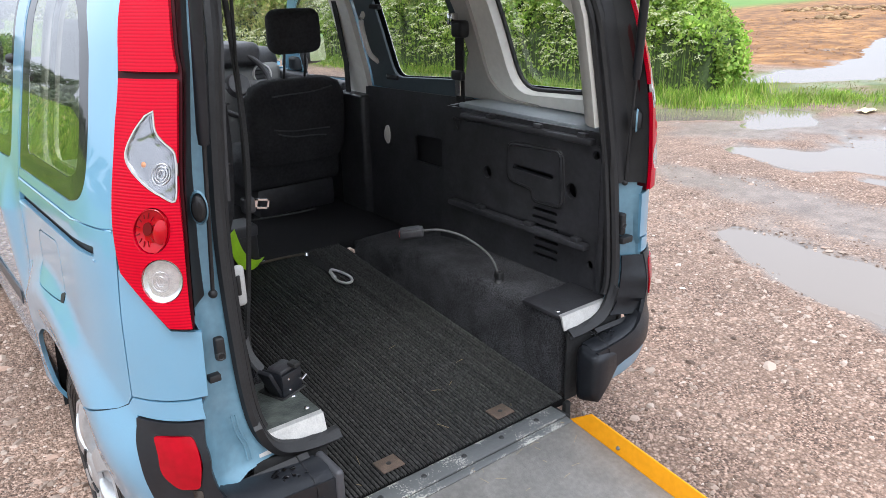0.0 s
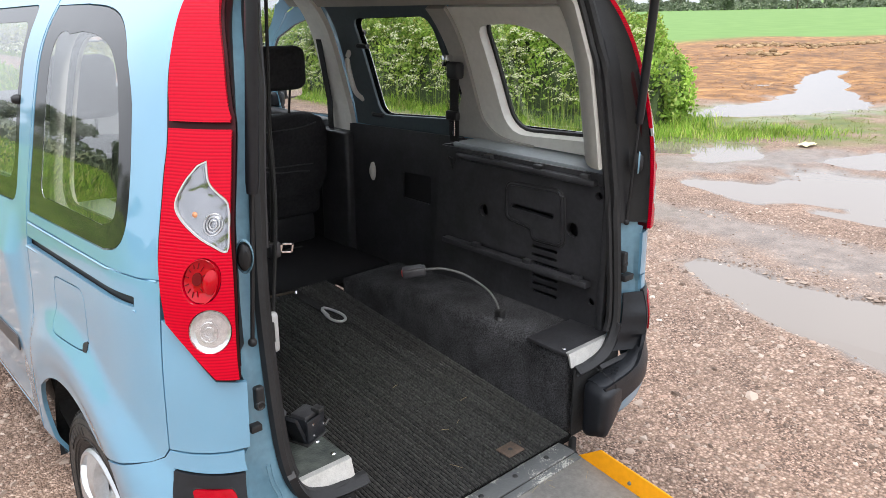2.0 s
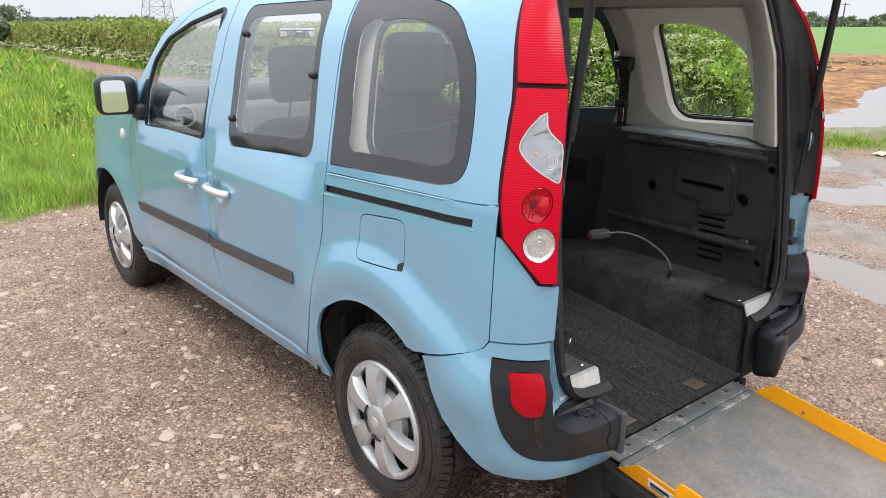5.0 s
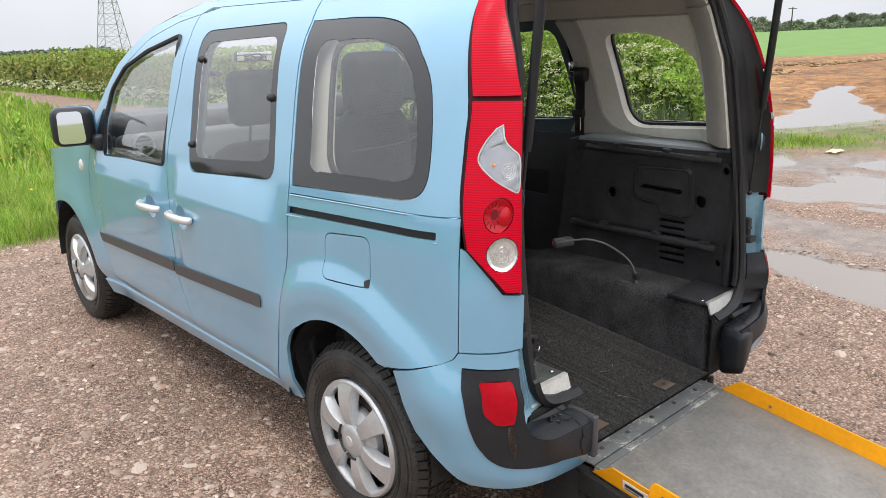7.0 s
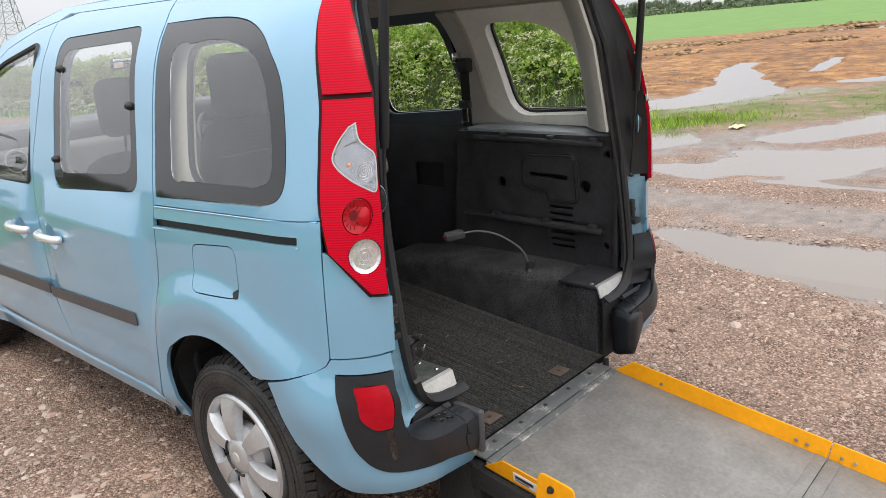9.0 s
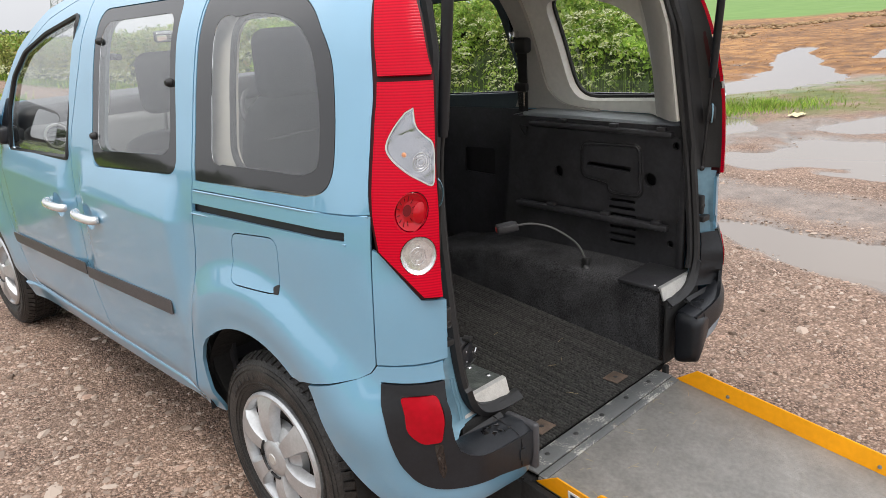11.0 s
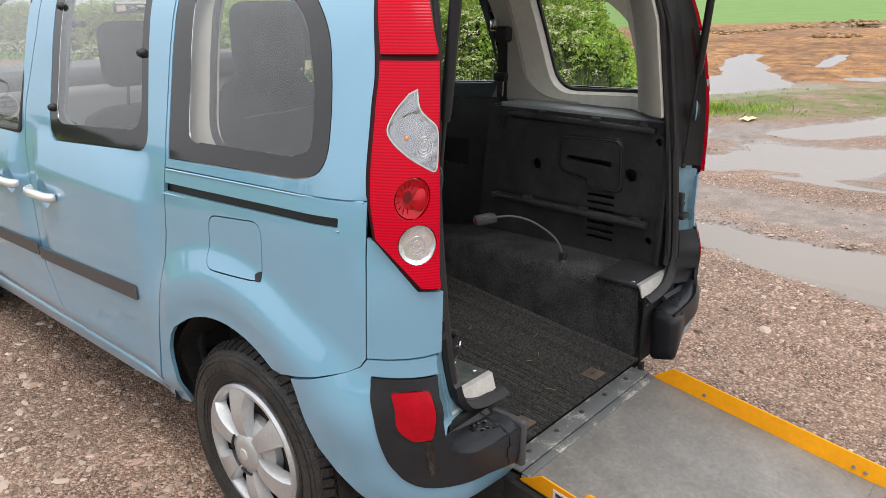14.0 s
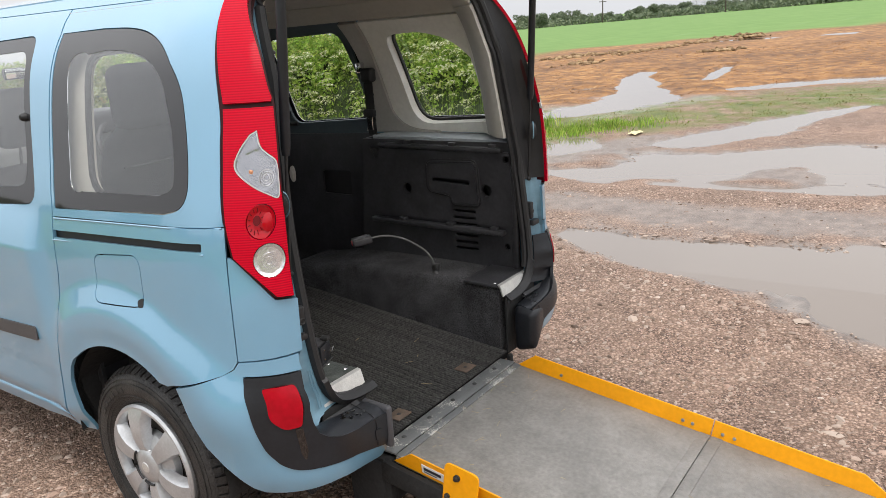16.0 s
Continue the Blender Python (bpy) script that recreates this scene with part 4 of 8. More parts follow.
def tail_lamp(side):
    f = FLANK[side]

    def sh(outer, holes=(), step=0.02, thick=0.01, lift=0.0, shape=None):
        return sheet(outer, holes, f, step, thick, lift, shape, sign=side)

    lamp = part("tail_lamp", sh(rounded(LAMP, 0.015, 3), thick=0.03, lift=0.004, step=0.03), GASKET, van, "tall red tail lamp cluster with clear lenses")
    upper = [*[(a - 0.010, b) for a, b in LAMP_FRONT if 1.455 < b < 1.75], *[(a + 0.007, b) for a, b in LAMP_BACK if 1.455 < b < 1.75], (-0.570, 1.4545), (-0.443, 1.4545)]
    part("upper_lens", sh(upper, thick=0.012, lift=0.017), REDRIB, lamp, "ribbed red lens")
    clear = curve2([(-0.530, 1.387), (-0.538, 1.350), (-0.557, 1.330), (-0.580, 1.310), (-0.588, 1.265), (-0.589, 1.221), (-0.556, 1.232), (-0.522, 1.250), (-0.486, 1.279), (-0.473, 1.307), (-0.488, 1.346), (-0.512, 1.378)], 4)
    red_round = disc_on(f, -0.545, 1.165, 0.038, flat=1.15)
    white_round = disc_on(f, -0.566, 1.065, 0.0435, flat=1.03)
    lower = [*[(a - 0.010, b + 0.003) for a, b in LAMP_FRONT if b < 1.44], (-0.443, 1.4415), (-0.575, 1.4415), *[(a + 0.007, b) for a, b in LAMP_BACK if 0.965 < b < 1.44], (-0.624, 0.965), (-0.576, 0.969)]
    part("lower_lens", sh(lower, [grown(clear, 0.001), grown(red_round, 0.001), grown(white_round, 0.001)], thick=0.012, lift=0.017), REDRIB, lamp, "ribbed red lens")
    # clear indicator: rim, mirror bowl, amber bulb and cover
    part("lens_rim", sh(clear, [grown(clear, -0.0028)], thick=0.008, lift=0.0175), PALEGREY, lamp)
    part("indicator_reflector", sh(grown(clear, -0.002), thick=0.002, lift=0.014, step=0.008, shape=lambda s, z: -0.014 * math.exp(-((s + 0.515) ** 2 + (z - 1.29) ** 2) / 0.0011) + 0.0013 * math.sin(170 * (s + 0.4 * z)) * math.sin(130 * (z - 0.3 * s))), REFLECT, lamp)
    part("indicator_cover", sh(grown(clear, -0.008), thick=0.002, lift=0.019), CLEAR, lamp)
    bm = bmesh.new()
    nrm = (f(-0.505, 1.29) - Vector((XC, -0.1, 1.29))).normalized()
    bmesh.ops.create_uvsphere(bm, u_segments=16, v_segments=10, radius=0.007, matrix=Matrix.Translation(f(-0.515, 1.290) + nrm * 0.008))
    part("indicator_bulb", bm, AMBER, lamp, "amber bulb")
    for k, r in enumerate((0.020, 0.014, 0.008)):
        bm = bmesh.new()
        loop = [f(-0.560 + r * math.cos(a), 1.275 + r * math.sin(a)) + nrm * 0.017 for a in [6.2832 * i / 24 for i in range(25)]]
        part("lens_ring", tube(bm, loop, 0.0012, 5, cap=False), FACET, lamp)
    # round brake light: a red bowl, a dark bulb opening towards the flank, fine facets and a dome
    part("brake_bowl", sh(grown(red_round, -0.001), thick=0.006, lift=0.014, step=0.009, shape=lambda s, z: -0.010 * max(0, 1 - ((s + 0.545) ** 2 + (z - 1.165) ** 2) / 0.0016) + 0.0007 * math.sin(16 * math.atan2(z - 1.165, s + 0.520))), BRAKERED, lamp)
    ringed = disc_on(f, -0.545, 1.165, 0.0385, flat=1.15)
    part("lens_ring", tube(bmesh.new(), [f(*p) + nrm * 0.0165 for p in [*ringed, ringed[0]]], 0.0012, 6, cap=False), BRAKERED, lamp)
    part("bulb_opening", sh(disc_on(f, -0.533, 1.168, 0.010, 20, 1.3), thick=0.003, lift=0.0125, step=0.01), DEEPRED, lamp)
    part("brake_dome", sh(disc_on(f, -0.562, 1.163, 0.015, 24, 1.6), thick=0.004, lift=0.0135, step=0.008, shape=lambda s, z: 0.007 * max(0, 1 - ((s + 0.562) ** 2 + ((z - 1.163) / 1.6) ** 2) / 0.00024)), BRAKERED, lamp)
    for a in range(12):
        c, d = Vector((-0.533, 1.168)), Vector((math.cos(radians(30 * a + 10)), 1.5 * math.sin(radians(30 * a + 10))))
        part("facet_line", tube(bmesh.new(), [f(*(c + d * r)) + nrm * 0.0125 for r in (0.015, 0.019, 0.023)], 0.0011, 5), DEEPRED, lamp)
    part("reversing_reflector", sh(grown(white_round, -0.001), thick=0.004, lift=0.012, step=0.012, shape=lambda s, z: -0.012 * max(0, 1 - ((s + 0.566) ** 2 + (z - 1.065) ** 2) / 0.0019) + 0.0008 * math.sin(14 * math.atan2(z - 1.065, s + 0.535))), FACET, lamp)
    part("reversing_lens", sh(grown(white_round, -0.001), thick=0.003, lift=0.017, step=0.012), CLEAR, lamp, "clear round reversing lens")
    for r in (0.020, 0.010):
        bm = bmesh.new()
        loop = [f(-0.571 + r * math.cos(a), 1.067 + r * math.sin(a)) + nrm * 0.018 for a in [6.2832 * i / 24 for i in range(25)]]
        part("lens_ring", tube(bm, loop, 0.0010, 5, cap=False), FACET, lamp)


tail_lamp(-1)
tail_lamp(1)


# ---- van: rear bumper ----
def bumper_map(side):
    """The bumper's skin: fuller than the body in plan, and flush with it at the top."""
    fl = FLANK[side]
    e, a = (0.8, 0.27) if side < 0 else (0.92, 0.33)

    def f(s, z):
        q = min(max((-0.25 - s) / 0.58, 0.0), 1.0)
        c, sn = max(math.cos(q * math.pi / 2), 0.0) ** e, math.sin(q * math.pi / 2) ** e
        sf = -0.28 - 0.41 * q if s < -0.25 else s
        d = math.hypot(sf, z - 0.36)
        out = flare(d) * float(smooth01((sf + 0.56) / 0.2)) * float(smooth01((z - 0.42) / 0.2))
        w = half_width(z) + 0.006 + out
        x, y = w - a * (1 - c), -0.25 - 0.42 * sn
        tuck = 0.10 * max(0, (0.44 - z) / 0.16) ** 2
        if s > -0.25:
            y = s
        p = Vector((XC + side * (x - tuck * c), y + tuck * sn, z))
        zb = float(np.interp(s, [-0.493, -0.431, -0.264], [0.775, 0.745, 0.690]))
        k = float(smooth01((z - zb + 0.13) / 0.13))
        p = p.lerp(fl(-0.28 - 0.41 * q, z) if s < -0.25 else fl(s, z), k)
        if side > 0:
            p.y += sn * (0.012 + 0.020 * float(smooth01((z - 0.50) / 0.06))) * (1 - k)
        if s < -0.83:
            p.x -= side * (-0.83 - s) * (half_width(z) + 0.006 - a - (0.492 if side < 0 else 0.445)) / 0.17
        return p
    return f


def moulding_edge(z):
    return float(np.interp(z, [0.575, 0.64, 0.70, 0.748, 0.80], [-0.692, -0.684, -0.699, -0.733, -0.743]))


WET = mat("water_drops", (0.004, 0.004, 0.005), 0.03, coat=1.0)


def rear_bumper(side):
    f = bumper_map(side)

    def sh(outer, holes=(), step=0.035, thick=0.012, lift=0.0, shape=None):
        return sheet(outer, holes, f, step, thick, lift, shape, sign=side)

    insert = [(-0.502, 0.745), (-0.492, 0.715), (-0.487, 0.680), (-0.494, 0.626), (-0.517, 0.542), (-0.538, 0.508), (-0.562, 0.484), (-0.615, 0.464), (-0.731, 0.452), (-0.83, 0.438), (-0.968, 0.406), (-1.0, 0.400)]
    insert = curve2(insert, 3)
    shell = [(-0.264, 0.693), (-0.295, 0.60), (-0.32, 0.515), (-0.36, 0.46), (-0.404, 0.419), (-0.436, 0.392), (-0.472, 0.378), (-0.618, 0.383), (-0.756, 0.386), (-0.90, 0.362), (-1.0, 0.343),
             *[(s, z - 0.004) for s, z in reversed(insert)], (-0.500, 0.7485), (-0.60, 0.7495), (-0.742, 0.7515), (-0.742, 0.797), (-0.493, 0.787), (-0.474, 0.767), (-0.452, 0.757), (-0.431, 0.748)]
    bumper = part("rear_bumper", sh(shell), PAINT, van, "body-coloured bumper corner with black insert")
    fog = rounded([(-0.553, 0.716, 0.012), (-0.678, 0.720, 0.012), (-0.648, 0.601, 0.016), (-0.588, 0.598, 0.045), (-0.540, 0.632, 0.045)], 0.02)
    part("bumper_insert", sh([*insert, (-1.0, 0.506), (-0.90, 0.512), (-0.84, 0.516), (-0.785, 0.525), (-0.74, 0.540), (-0.706, 0.562), (-0.690, 0.60), (-0.684, 0.64), (-0.699, 0.70), (-0.733, 0.748)], [grown(fog, 0.003)], lift=0.005, step=0.025), BUMPER, bumper, "black textured bumper moulding")
    part("fog_lamp", sh(fog, lift=0.008, thick=0.02, step=0.02, shape=lambda s, z: 0.003 * math.cos((s + 0.60) * 20)), FOGLENS, bumper, "red rear fog lamp")
    bm = bmesh.new()
    ring = [f(*p) for p in grown(fog, 0.002)]
    part("fog_lamp_rim", tube(bm, [*ring, ring[0]], 0.0055, 8, cap=False), SEAL, bumper)
    # rounded top of the step
    drop = 0.016 if side > 0 else 0.0
    prof = [(-0.716, 0.552), (-0.742, 0.536), (-0.785, 0.523), (-0.84, 0.515), (-0.90, 0.510), (-0.95, 0.507), (-1.0, 0.504)]
    bm = bmesh.new()
    rows = []
    for s, z in prof:
        z -= drop
        e = f(s, z)
        back = Vector((e.x + side * 0.015, -0.578, z + 0.016))
        rows.append([e + Vector((0, -0.004, 0)), e.lerp(back, 0.15) + Vector((0, 0, 0.007)), e.lerp(back, 0.35) + Vector((0, 0, 0.011)), e.lerp(back, 0.7) + Vector((0, 0, 0.010)), back, back - Vector((0, 0, 0.10)), e - Vector((0, -0.02, 0.09))])
    vs = [[bm.verts.new(p) for p in r] for r in rows]
    for a, b in zip(vs, vs[1:]):
        for k in range(7):
            bm.faces.new((a[k], a[(k + 1) % 7], b[(k + 1) % 7], b[k]))
    bm.faces.new(vs[0])
    bm.faces.new(vs[-1])
    part("bumper_step", bm, BUMPER, bumper, "black rubber bumper step, wet on top")
    # end cap towards the ramp: a joint line and a pale rim
    seam = [f(-0.935, z) + Vector((0, -0.0065, 0)) for z in (0.420, 0.45, 0.48, 0.502)]
    tip = seam[-1]
    seam += [tip.lerp(Vector((tip.x, -0.578, 0.523)), u) + Vector((0, 0, 0.0125)) for u in (0.15, 0.4, 0.7, 1.0)]
    bm = bmesh.new()
    part("cap_joint", tube(bm, seam, 0.0018, 5), SEAL, bumper)
    if side < 0:
        part("end_cap_rim", boxed(XC - 0.500, -0.684, 0.385, XC - 0.478, -0.572, 0.524, 0.010, 4), STRIP, bumper, "worn rim of the end cap")
    else:
        bm = bmesh.new()
        rows = []
        for x, y0, y1, z0, z1 in ((0.424, -0.655, -0.600, 0.345, 0.478), (0.430, -0.672, -0.590, 0.325, 0.495), (0.445, -0.680, -0.580, 0.318, 0.502), (0.490, -0.672, -0.580, 0.345, 0.500), (0.550, -0.660, -0.585, 0.400, 0.496)):
            rows.append([bm.verts.new((XC + x, p[0], p[1])) for p in rounded([(y0, z0 + 0.02), (y1, z0 - 0.01), (y1, z1 + 0.008), (y0, z1 - 0.004)], 0.026, 4)])
        for a, b in zip(rows, rows[1:]):
            for q in range(len(a)):
                bm.faces.new((a[q], a[(q + 1) % len(a)], b[(q + 1) % len(a)], b[q]))
        bm.faces.new(rows[0])
        bm.faces.new(rows[-1])
        part("end_cap", bm, BUMPER, bumper, "rounded black end of the bumper", angle=60)
    # drops of water lying on the step
    r = random.Random(5 + side)
    bm = bmesh.new()
    for k in range(15):
        u = -0.84 - 0.10 * abs(r.gauss(0.5, 0.28))
        e = f(u, 0.513)
        c = e.lerp(Vector((e.x, -0.578, 0.53)), r.uniform(0.3, 0.75)) + Vector((0, 0, 0.0105))
        n, rad = 9, r.uniform(0.002, 0.008)
        rim = [bm.verts.new(c + Vector((rad * r.uniform(0.6, 1.3) * math.cos(6.2832 * i / n), rad * r.uniform(0.6, 1.3) * math.sin(6.2832 * i / n), 0))) for i in range(n)]
        top = bm.verts.new(c + Vector((0, 0, 0.0015)))
        for i in range(n):
            bm.faces.new((rim[i], rim[(i + 1) % n], top))
    part("water_drops", bm, WET, bumper)
    # rain run-off below the lamp
    if side < 0:
        part("wet_streak", sh(rounded([(-0.622, 0.594), (-0.650, 0.594), (-0.655, 0.520), (-0.643, 0.488), (-0.630, 0.515)], 0.006), lift=0.0062, thick=0.001, step=0.02), WET, bumper)
    # small jacking-eye cover on the moulding
    part("eye_cover", sh(rounded([(-0.955, 0.470), (-0.925, 0.474), (-0.925, 0.440), (-0.955, 0.436)], 0.005), lift=0.008, thick=0.006, step=0.02), BUMPER, bumper)


rear_bumper(-1)
rear_bumper(1)

# ---- van: rear opening, door jambs and seal ----
OPEN = [(1.785, 0.36), (1.775, 0.44), (1.745, 0.515), (1.69, 0.562), (1.50, 0.594), (1.30, 0.620), (1.08, 0.641), (0.85, 0.645), (0.70, 0.640), (0.62, 0.622), (0.57, 0.588), (0.548, 0.535), (0.540, 0.47), (0.540, 0.42)]


def seal_y(z):
    return float(np.interp(z, [0.5, 0.66, 1.08, 1.5, 1.69, 1.80], [-0.552, -0.550, -0.505, -0.462, -0.408, -0.370]))


def lamp_edge(z):
    zs = [b for a, b in reversed(LAMP_BACK)]
    ss = [a for a, b in reversed(LAMP_BACK)]
    return float(np.interp(z, zs, ss))


def jamb(side):
    f, fb = FLANK[side], bumper_map(side)
    line = smooth_line([(0, h, z) for z, h in OPEN], 4)
    line = [(p.y, p.z) for p in line]
    bm = bmesh.new()
    part("door_seal", tube(bm, [(XC + side * h, seal_y(z), z) for h, z in line], 0.016, 8), SEAL, van, "black rubber seal round the rear opening")
    bm = bmesh.new()
    part("inner_seal_lip", tube(bm, [(XC + side * (h - 0.018), seal_y(z) + 0.016, z) for h, z in line if z > 0.61], 0.011, 6), SEAL, van)

    bm = bmesh.new()
    low = [(XC + side * h, -0.566, z - 0.004) for h, z in line if z < 0.66]
    ribbon(bm, [*low, (XC + side * (0.512 if side < 0 else 0.452), -0.562, 0.538)], 0.020, 0.018, Vector((0, 0.75, 0.66)))
    part("seal_lip", bm, SEAL, van)

    def opening(z):
        return float(np.interp(z, [q for q, _ in reversed(OPEN)], [w for _, w in reversed(OPEN)]))

    def edge(z):
        return f(lamp_edge(z), z) if z > 0.96 else f(-0.643, z) if z > 0.795 else fb(moulding_edge(z), z)

    def skin(pairs, cuts, material, name, thick=0.012, label=""):
        """A bent strip between the panels' edge and the seal."""
        bm = bmesh.new()
        rows = []
        for outer, inner in pairs:
            d = inner - outer
            row = [outer + Vector((d.x * u, d.y * v, d.z * u)) for u, v in cuts]
            rows.append([bm.verts.new(p) for p in row] + [bm.verts.new(p + Vector((0, thick, 0))) for p in reversed(row)])
        m = 2 * len(cuts)
        for a, b in zip(rows, rows[1:]):
            for k in range(m):
                bm.faces.new((a[k], a[(k + 1) % m], b[(k + 1) % m], b[k]))
        bm.faces.new(rows[0])
        bm.faces.new(rows[-1])
        return part(name, bm, material, van, label)

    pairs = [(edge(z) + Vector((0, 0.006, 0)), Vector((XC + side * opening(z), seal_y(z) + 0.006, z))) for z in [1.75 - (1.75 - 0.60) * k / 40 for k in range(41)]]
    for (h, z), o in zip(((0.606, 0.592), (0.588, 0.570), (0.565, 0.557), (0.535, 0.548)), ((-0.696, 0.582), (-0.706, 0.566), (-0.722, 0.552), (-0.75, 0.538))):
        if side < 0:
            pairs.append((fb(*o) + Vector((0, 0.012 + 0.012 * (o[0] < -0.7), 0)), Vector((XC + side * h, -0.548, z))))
    skin(pairs, ((0.0, 0.0), (0.06, 0.45), (0.30, 0.80), (0.65, 0.98), (1.0, 1.0)), SHADEDJAMB, "door_jamb", label="pale blue door jamb, its paint colour darkened for shade")
    pairs = [(edge(z) - Vector((0, 0.008 if side > 0 else 0.0, 0)), Vector((XC + side * opening(z), seal_y(z), z))) for z in [1.75 - (1.75 - 0.985) * k / 26 for k in range(27)]]
    skin(pairs, ((0.02, 0.0), (0.08, 0.30), (0.35, 0.70), (0.50 if side < 0 else 0.98, 0.90)), SEAL, "jamb_trim")
    # the black moulding folds inwards under the painted corner
    pairs = [(edge(z) - Vector((side * 0.002, 0.003, 0)), Vector((XC + side * opening(z), seal_y(z) - 0.004, z))) for z in [0.742 - (0.742 - 0.60) * k / 10 for k in range(11)]]
    for (h, z), o in zip(((0.606, 0.590), (0.588, 0.568), (0.565, 0.553)), ((0.728, 0.583), (0.724, 0.558), (0.712, 0.543))):
        pairs.append((Vector((XC + side * o[0], -0.607, o[1])), Vector((XC + side * h, -0.556, z))))
    if side > 0:
        skin(pairs, ((0.0, 0.0), (0.10, 0.20), (0.35, 0.55), (0.55, 0.78), (0.68, 0.92)), BUMPER, "moulding_return", 0.004)
    # latch opening, rubber blocks and pressed beads on the jamb
    latch = part("latch_recess", boxed(XC + side * 0.684, -0.575, 0.845, XC + side * 0.706, -0.556, 0.900, 0.006, 3) if side < 0 else boxed(XC + 0.650, -0.556, 0.818, XC + 0.672, -0.520, 0.890, 0.006, 3), SEAL, van)
    # oval rubber buffer beside the lamp, with its rim
    bm = bmesh.new()
    bo = Matrix.Translation((XC + side * 0.694, -0.552, 1.185)) @ Vector((side * 0.55, -0.83, 0.0)).to_track_quat("Z", "Y").to_matrix().to_4x4() @ Matrix.Diagonal((0.62, 1.25, 1, 1))
    buffer = part("rubber_buffer", lathe(bm, [(0.0, 0.012), (0.016, 0.011), (0.022, 0.006), (0.025, -0.012)], bo, 24), SEAL, van)
    part("buffer_rim", lathe(bmesh.new(), [(0.024, -0.004), (0.027, 0.001), (0.030, -0.004)], bo, 24), SHADEDJAMB, buffer)
    bm = bmesh.new()
    lathe(bm, [(0.004, -0.002), (0.008, 0.002), (0.010, 0.001), (0.012, -0.004)], Matrix.Translation((XC - 0.697, -0.575, 0.857) if side < 0 else (XC + 0.661, -0.556, 0.850)) @ Matrix.Rotation(radians(90), 4, "X"), 14)
    part("latch_cup", bm, STEEL, latch)
    part("jamb_stop", boxed(XC - 0.712, -0.606, 0.818, XC - 0.738, -0.586, 0.834, 0.003) if side < 0 else boxed(XC + 0.648, -0.566, 0.790, XC + 0.698, -0.540, 0.812, 0.004), SEAL, van)
    for dx in (0.0, 0.010) if side < 0 else ():
        bm = bmesh.new()
        tube(bm, smooth_line([(XC + side * (0.690 - dx), -0.5635, 0.70), (XC + side * (0.684 - dx), -0.5655, 0.655), (XC + side * (0.668 - dx), -0.563, 0.61), (XC + side * (0.664 - dx), -0.565, 0.57)], 5), 0.0022, 6)
        part("pressed_bead", bm, SHADEDJAMB, van)
    # rubber flap along the ledge over the step
    bm = bmesh.new()
    ribbon(bm, smooth_line([(XC + side * 0.705, -0.586, 0.532), (XC + side * 0.68, -0.583, 0.527), (XC + side * 0.60, -0.581, 0.526), (XC + side * 0.52, -0.581, 0.527)], 4), 0.016, 0.010, Vector((0, 0.8, 0.6)))
    part("ledge_strip", bm, SEAL, van)
    # gas strut: rod below, cylinder above
    foot = Vector((XC + side * 0.681, -0.530, 0.985))
    head = Vector((XC + side * 0.644, -0.5985, 1.862))
    mid = foot.lerp(head, 0.374)
    bm = bmesh.new()
    tube(bm, [foot, mid], 0.0045, 10)
    strut = part("gas_strut", bm, SEAL, van, "black gas strut of the raised tailgate")
    bm = bmesh.new()
    tube(bm, [mid, mid.lerp(head, 0.03), mid.lerp(head, 0.04), head], [0.011, 0.0125, 0.0135, 0.0135], 12)
    part("strut_cylinder", bm, BUMPER, strut)
    bm = bmesh.new()
    bmesh.ops.create_uvsphere(bm, u_segments=14, v_segments=8, radius=0.010, matrix=Matrix.Translation(foot))
    part("strut_ball", bm, SEAL, strut)


jamb(-1)
jamb(1)
# header over the opening, inside and out
bm = bmesh.new()
rows = []
for k in range(25):
    u = -1 + 2 * k / 24
    x = XC + 0.50 * u
    zz = 1.765 + 0.035 * (1 - u * u) ** 0.7
    prof = [(-0.375, zz), (-0.40, zz + 0.02), (-0.40, zz + 0.035), (-0.26, zz + 0.035), (-0.26, zz + 0.005)]
    rows.append([bm.verts.new((x, y, z)) for y, z in prof])
for a, b in zip(rows, rows[1:]):
    for k in range(5):
        bm.faces.new((a[k], a[(k + 1) % 5], b[(k + 1) % 5], b[k]))
bm.faces.new(rows[0])
bm.faces.new(rows[-1])
part("rear_header", bm, SHADEDJAMB, van)
bm = bmesh.new()
tube(bm, [(XC + 0.36 * (-1 + 2 * k / 20), seal_y(1.785), 1.785 + 0.012 * (1 - (-1 + k / 10) ** 2)) for k in range(21)], 0.015, 8)
part("header_seal", bm, SEAL, van)

# raised tailgate, hinged at the roof's rear edge
GATE = math.radians(10)


def gate_map(u, v):
    return Vector((XC + u, -0.425 - math.cos(GATE) * v, 1.842 + math.sin(GATE) * v + 0.035 * (1 - (u / 0.66) ** 2)))


gate_edge = rounded([(-0.50, 0.0, 0.05), (0.50, 0.0, 0.05), (0.655, 0.42, 0.1), (0.665, 1.02, 0.1), (0.60, 1.14, 0.06), (-0.60, 1.14, 0.06), (-0.665, 1.02, 0.1), (-0.655, 0.42, 0.1)], 0.08)
gate_win = rounded([(-0.44, 0.10), (0.44, 0.10), (0.53, 0.52), (-0.53, 0.52)], 0.08)
gate = part("tailgate", sheet(gate_edge, [gate_win], gate_map, 0.06, 0.018, 0.030, None, sign=-1), PAINT, van, "blue tailgate raised over the rear opening")
part("tailgate_lining", sheet(grown(gate_edge, -0.02), [grown(gate_win, 0.02)], gate_map, 0.07, 0.018, 0.008, None, sign=-1), TRIM, gate, "black plastic tailgate lining")
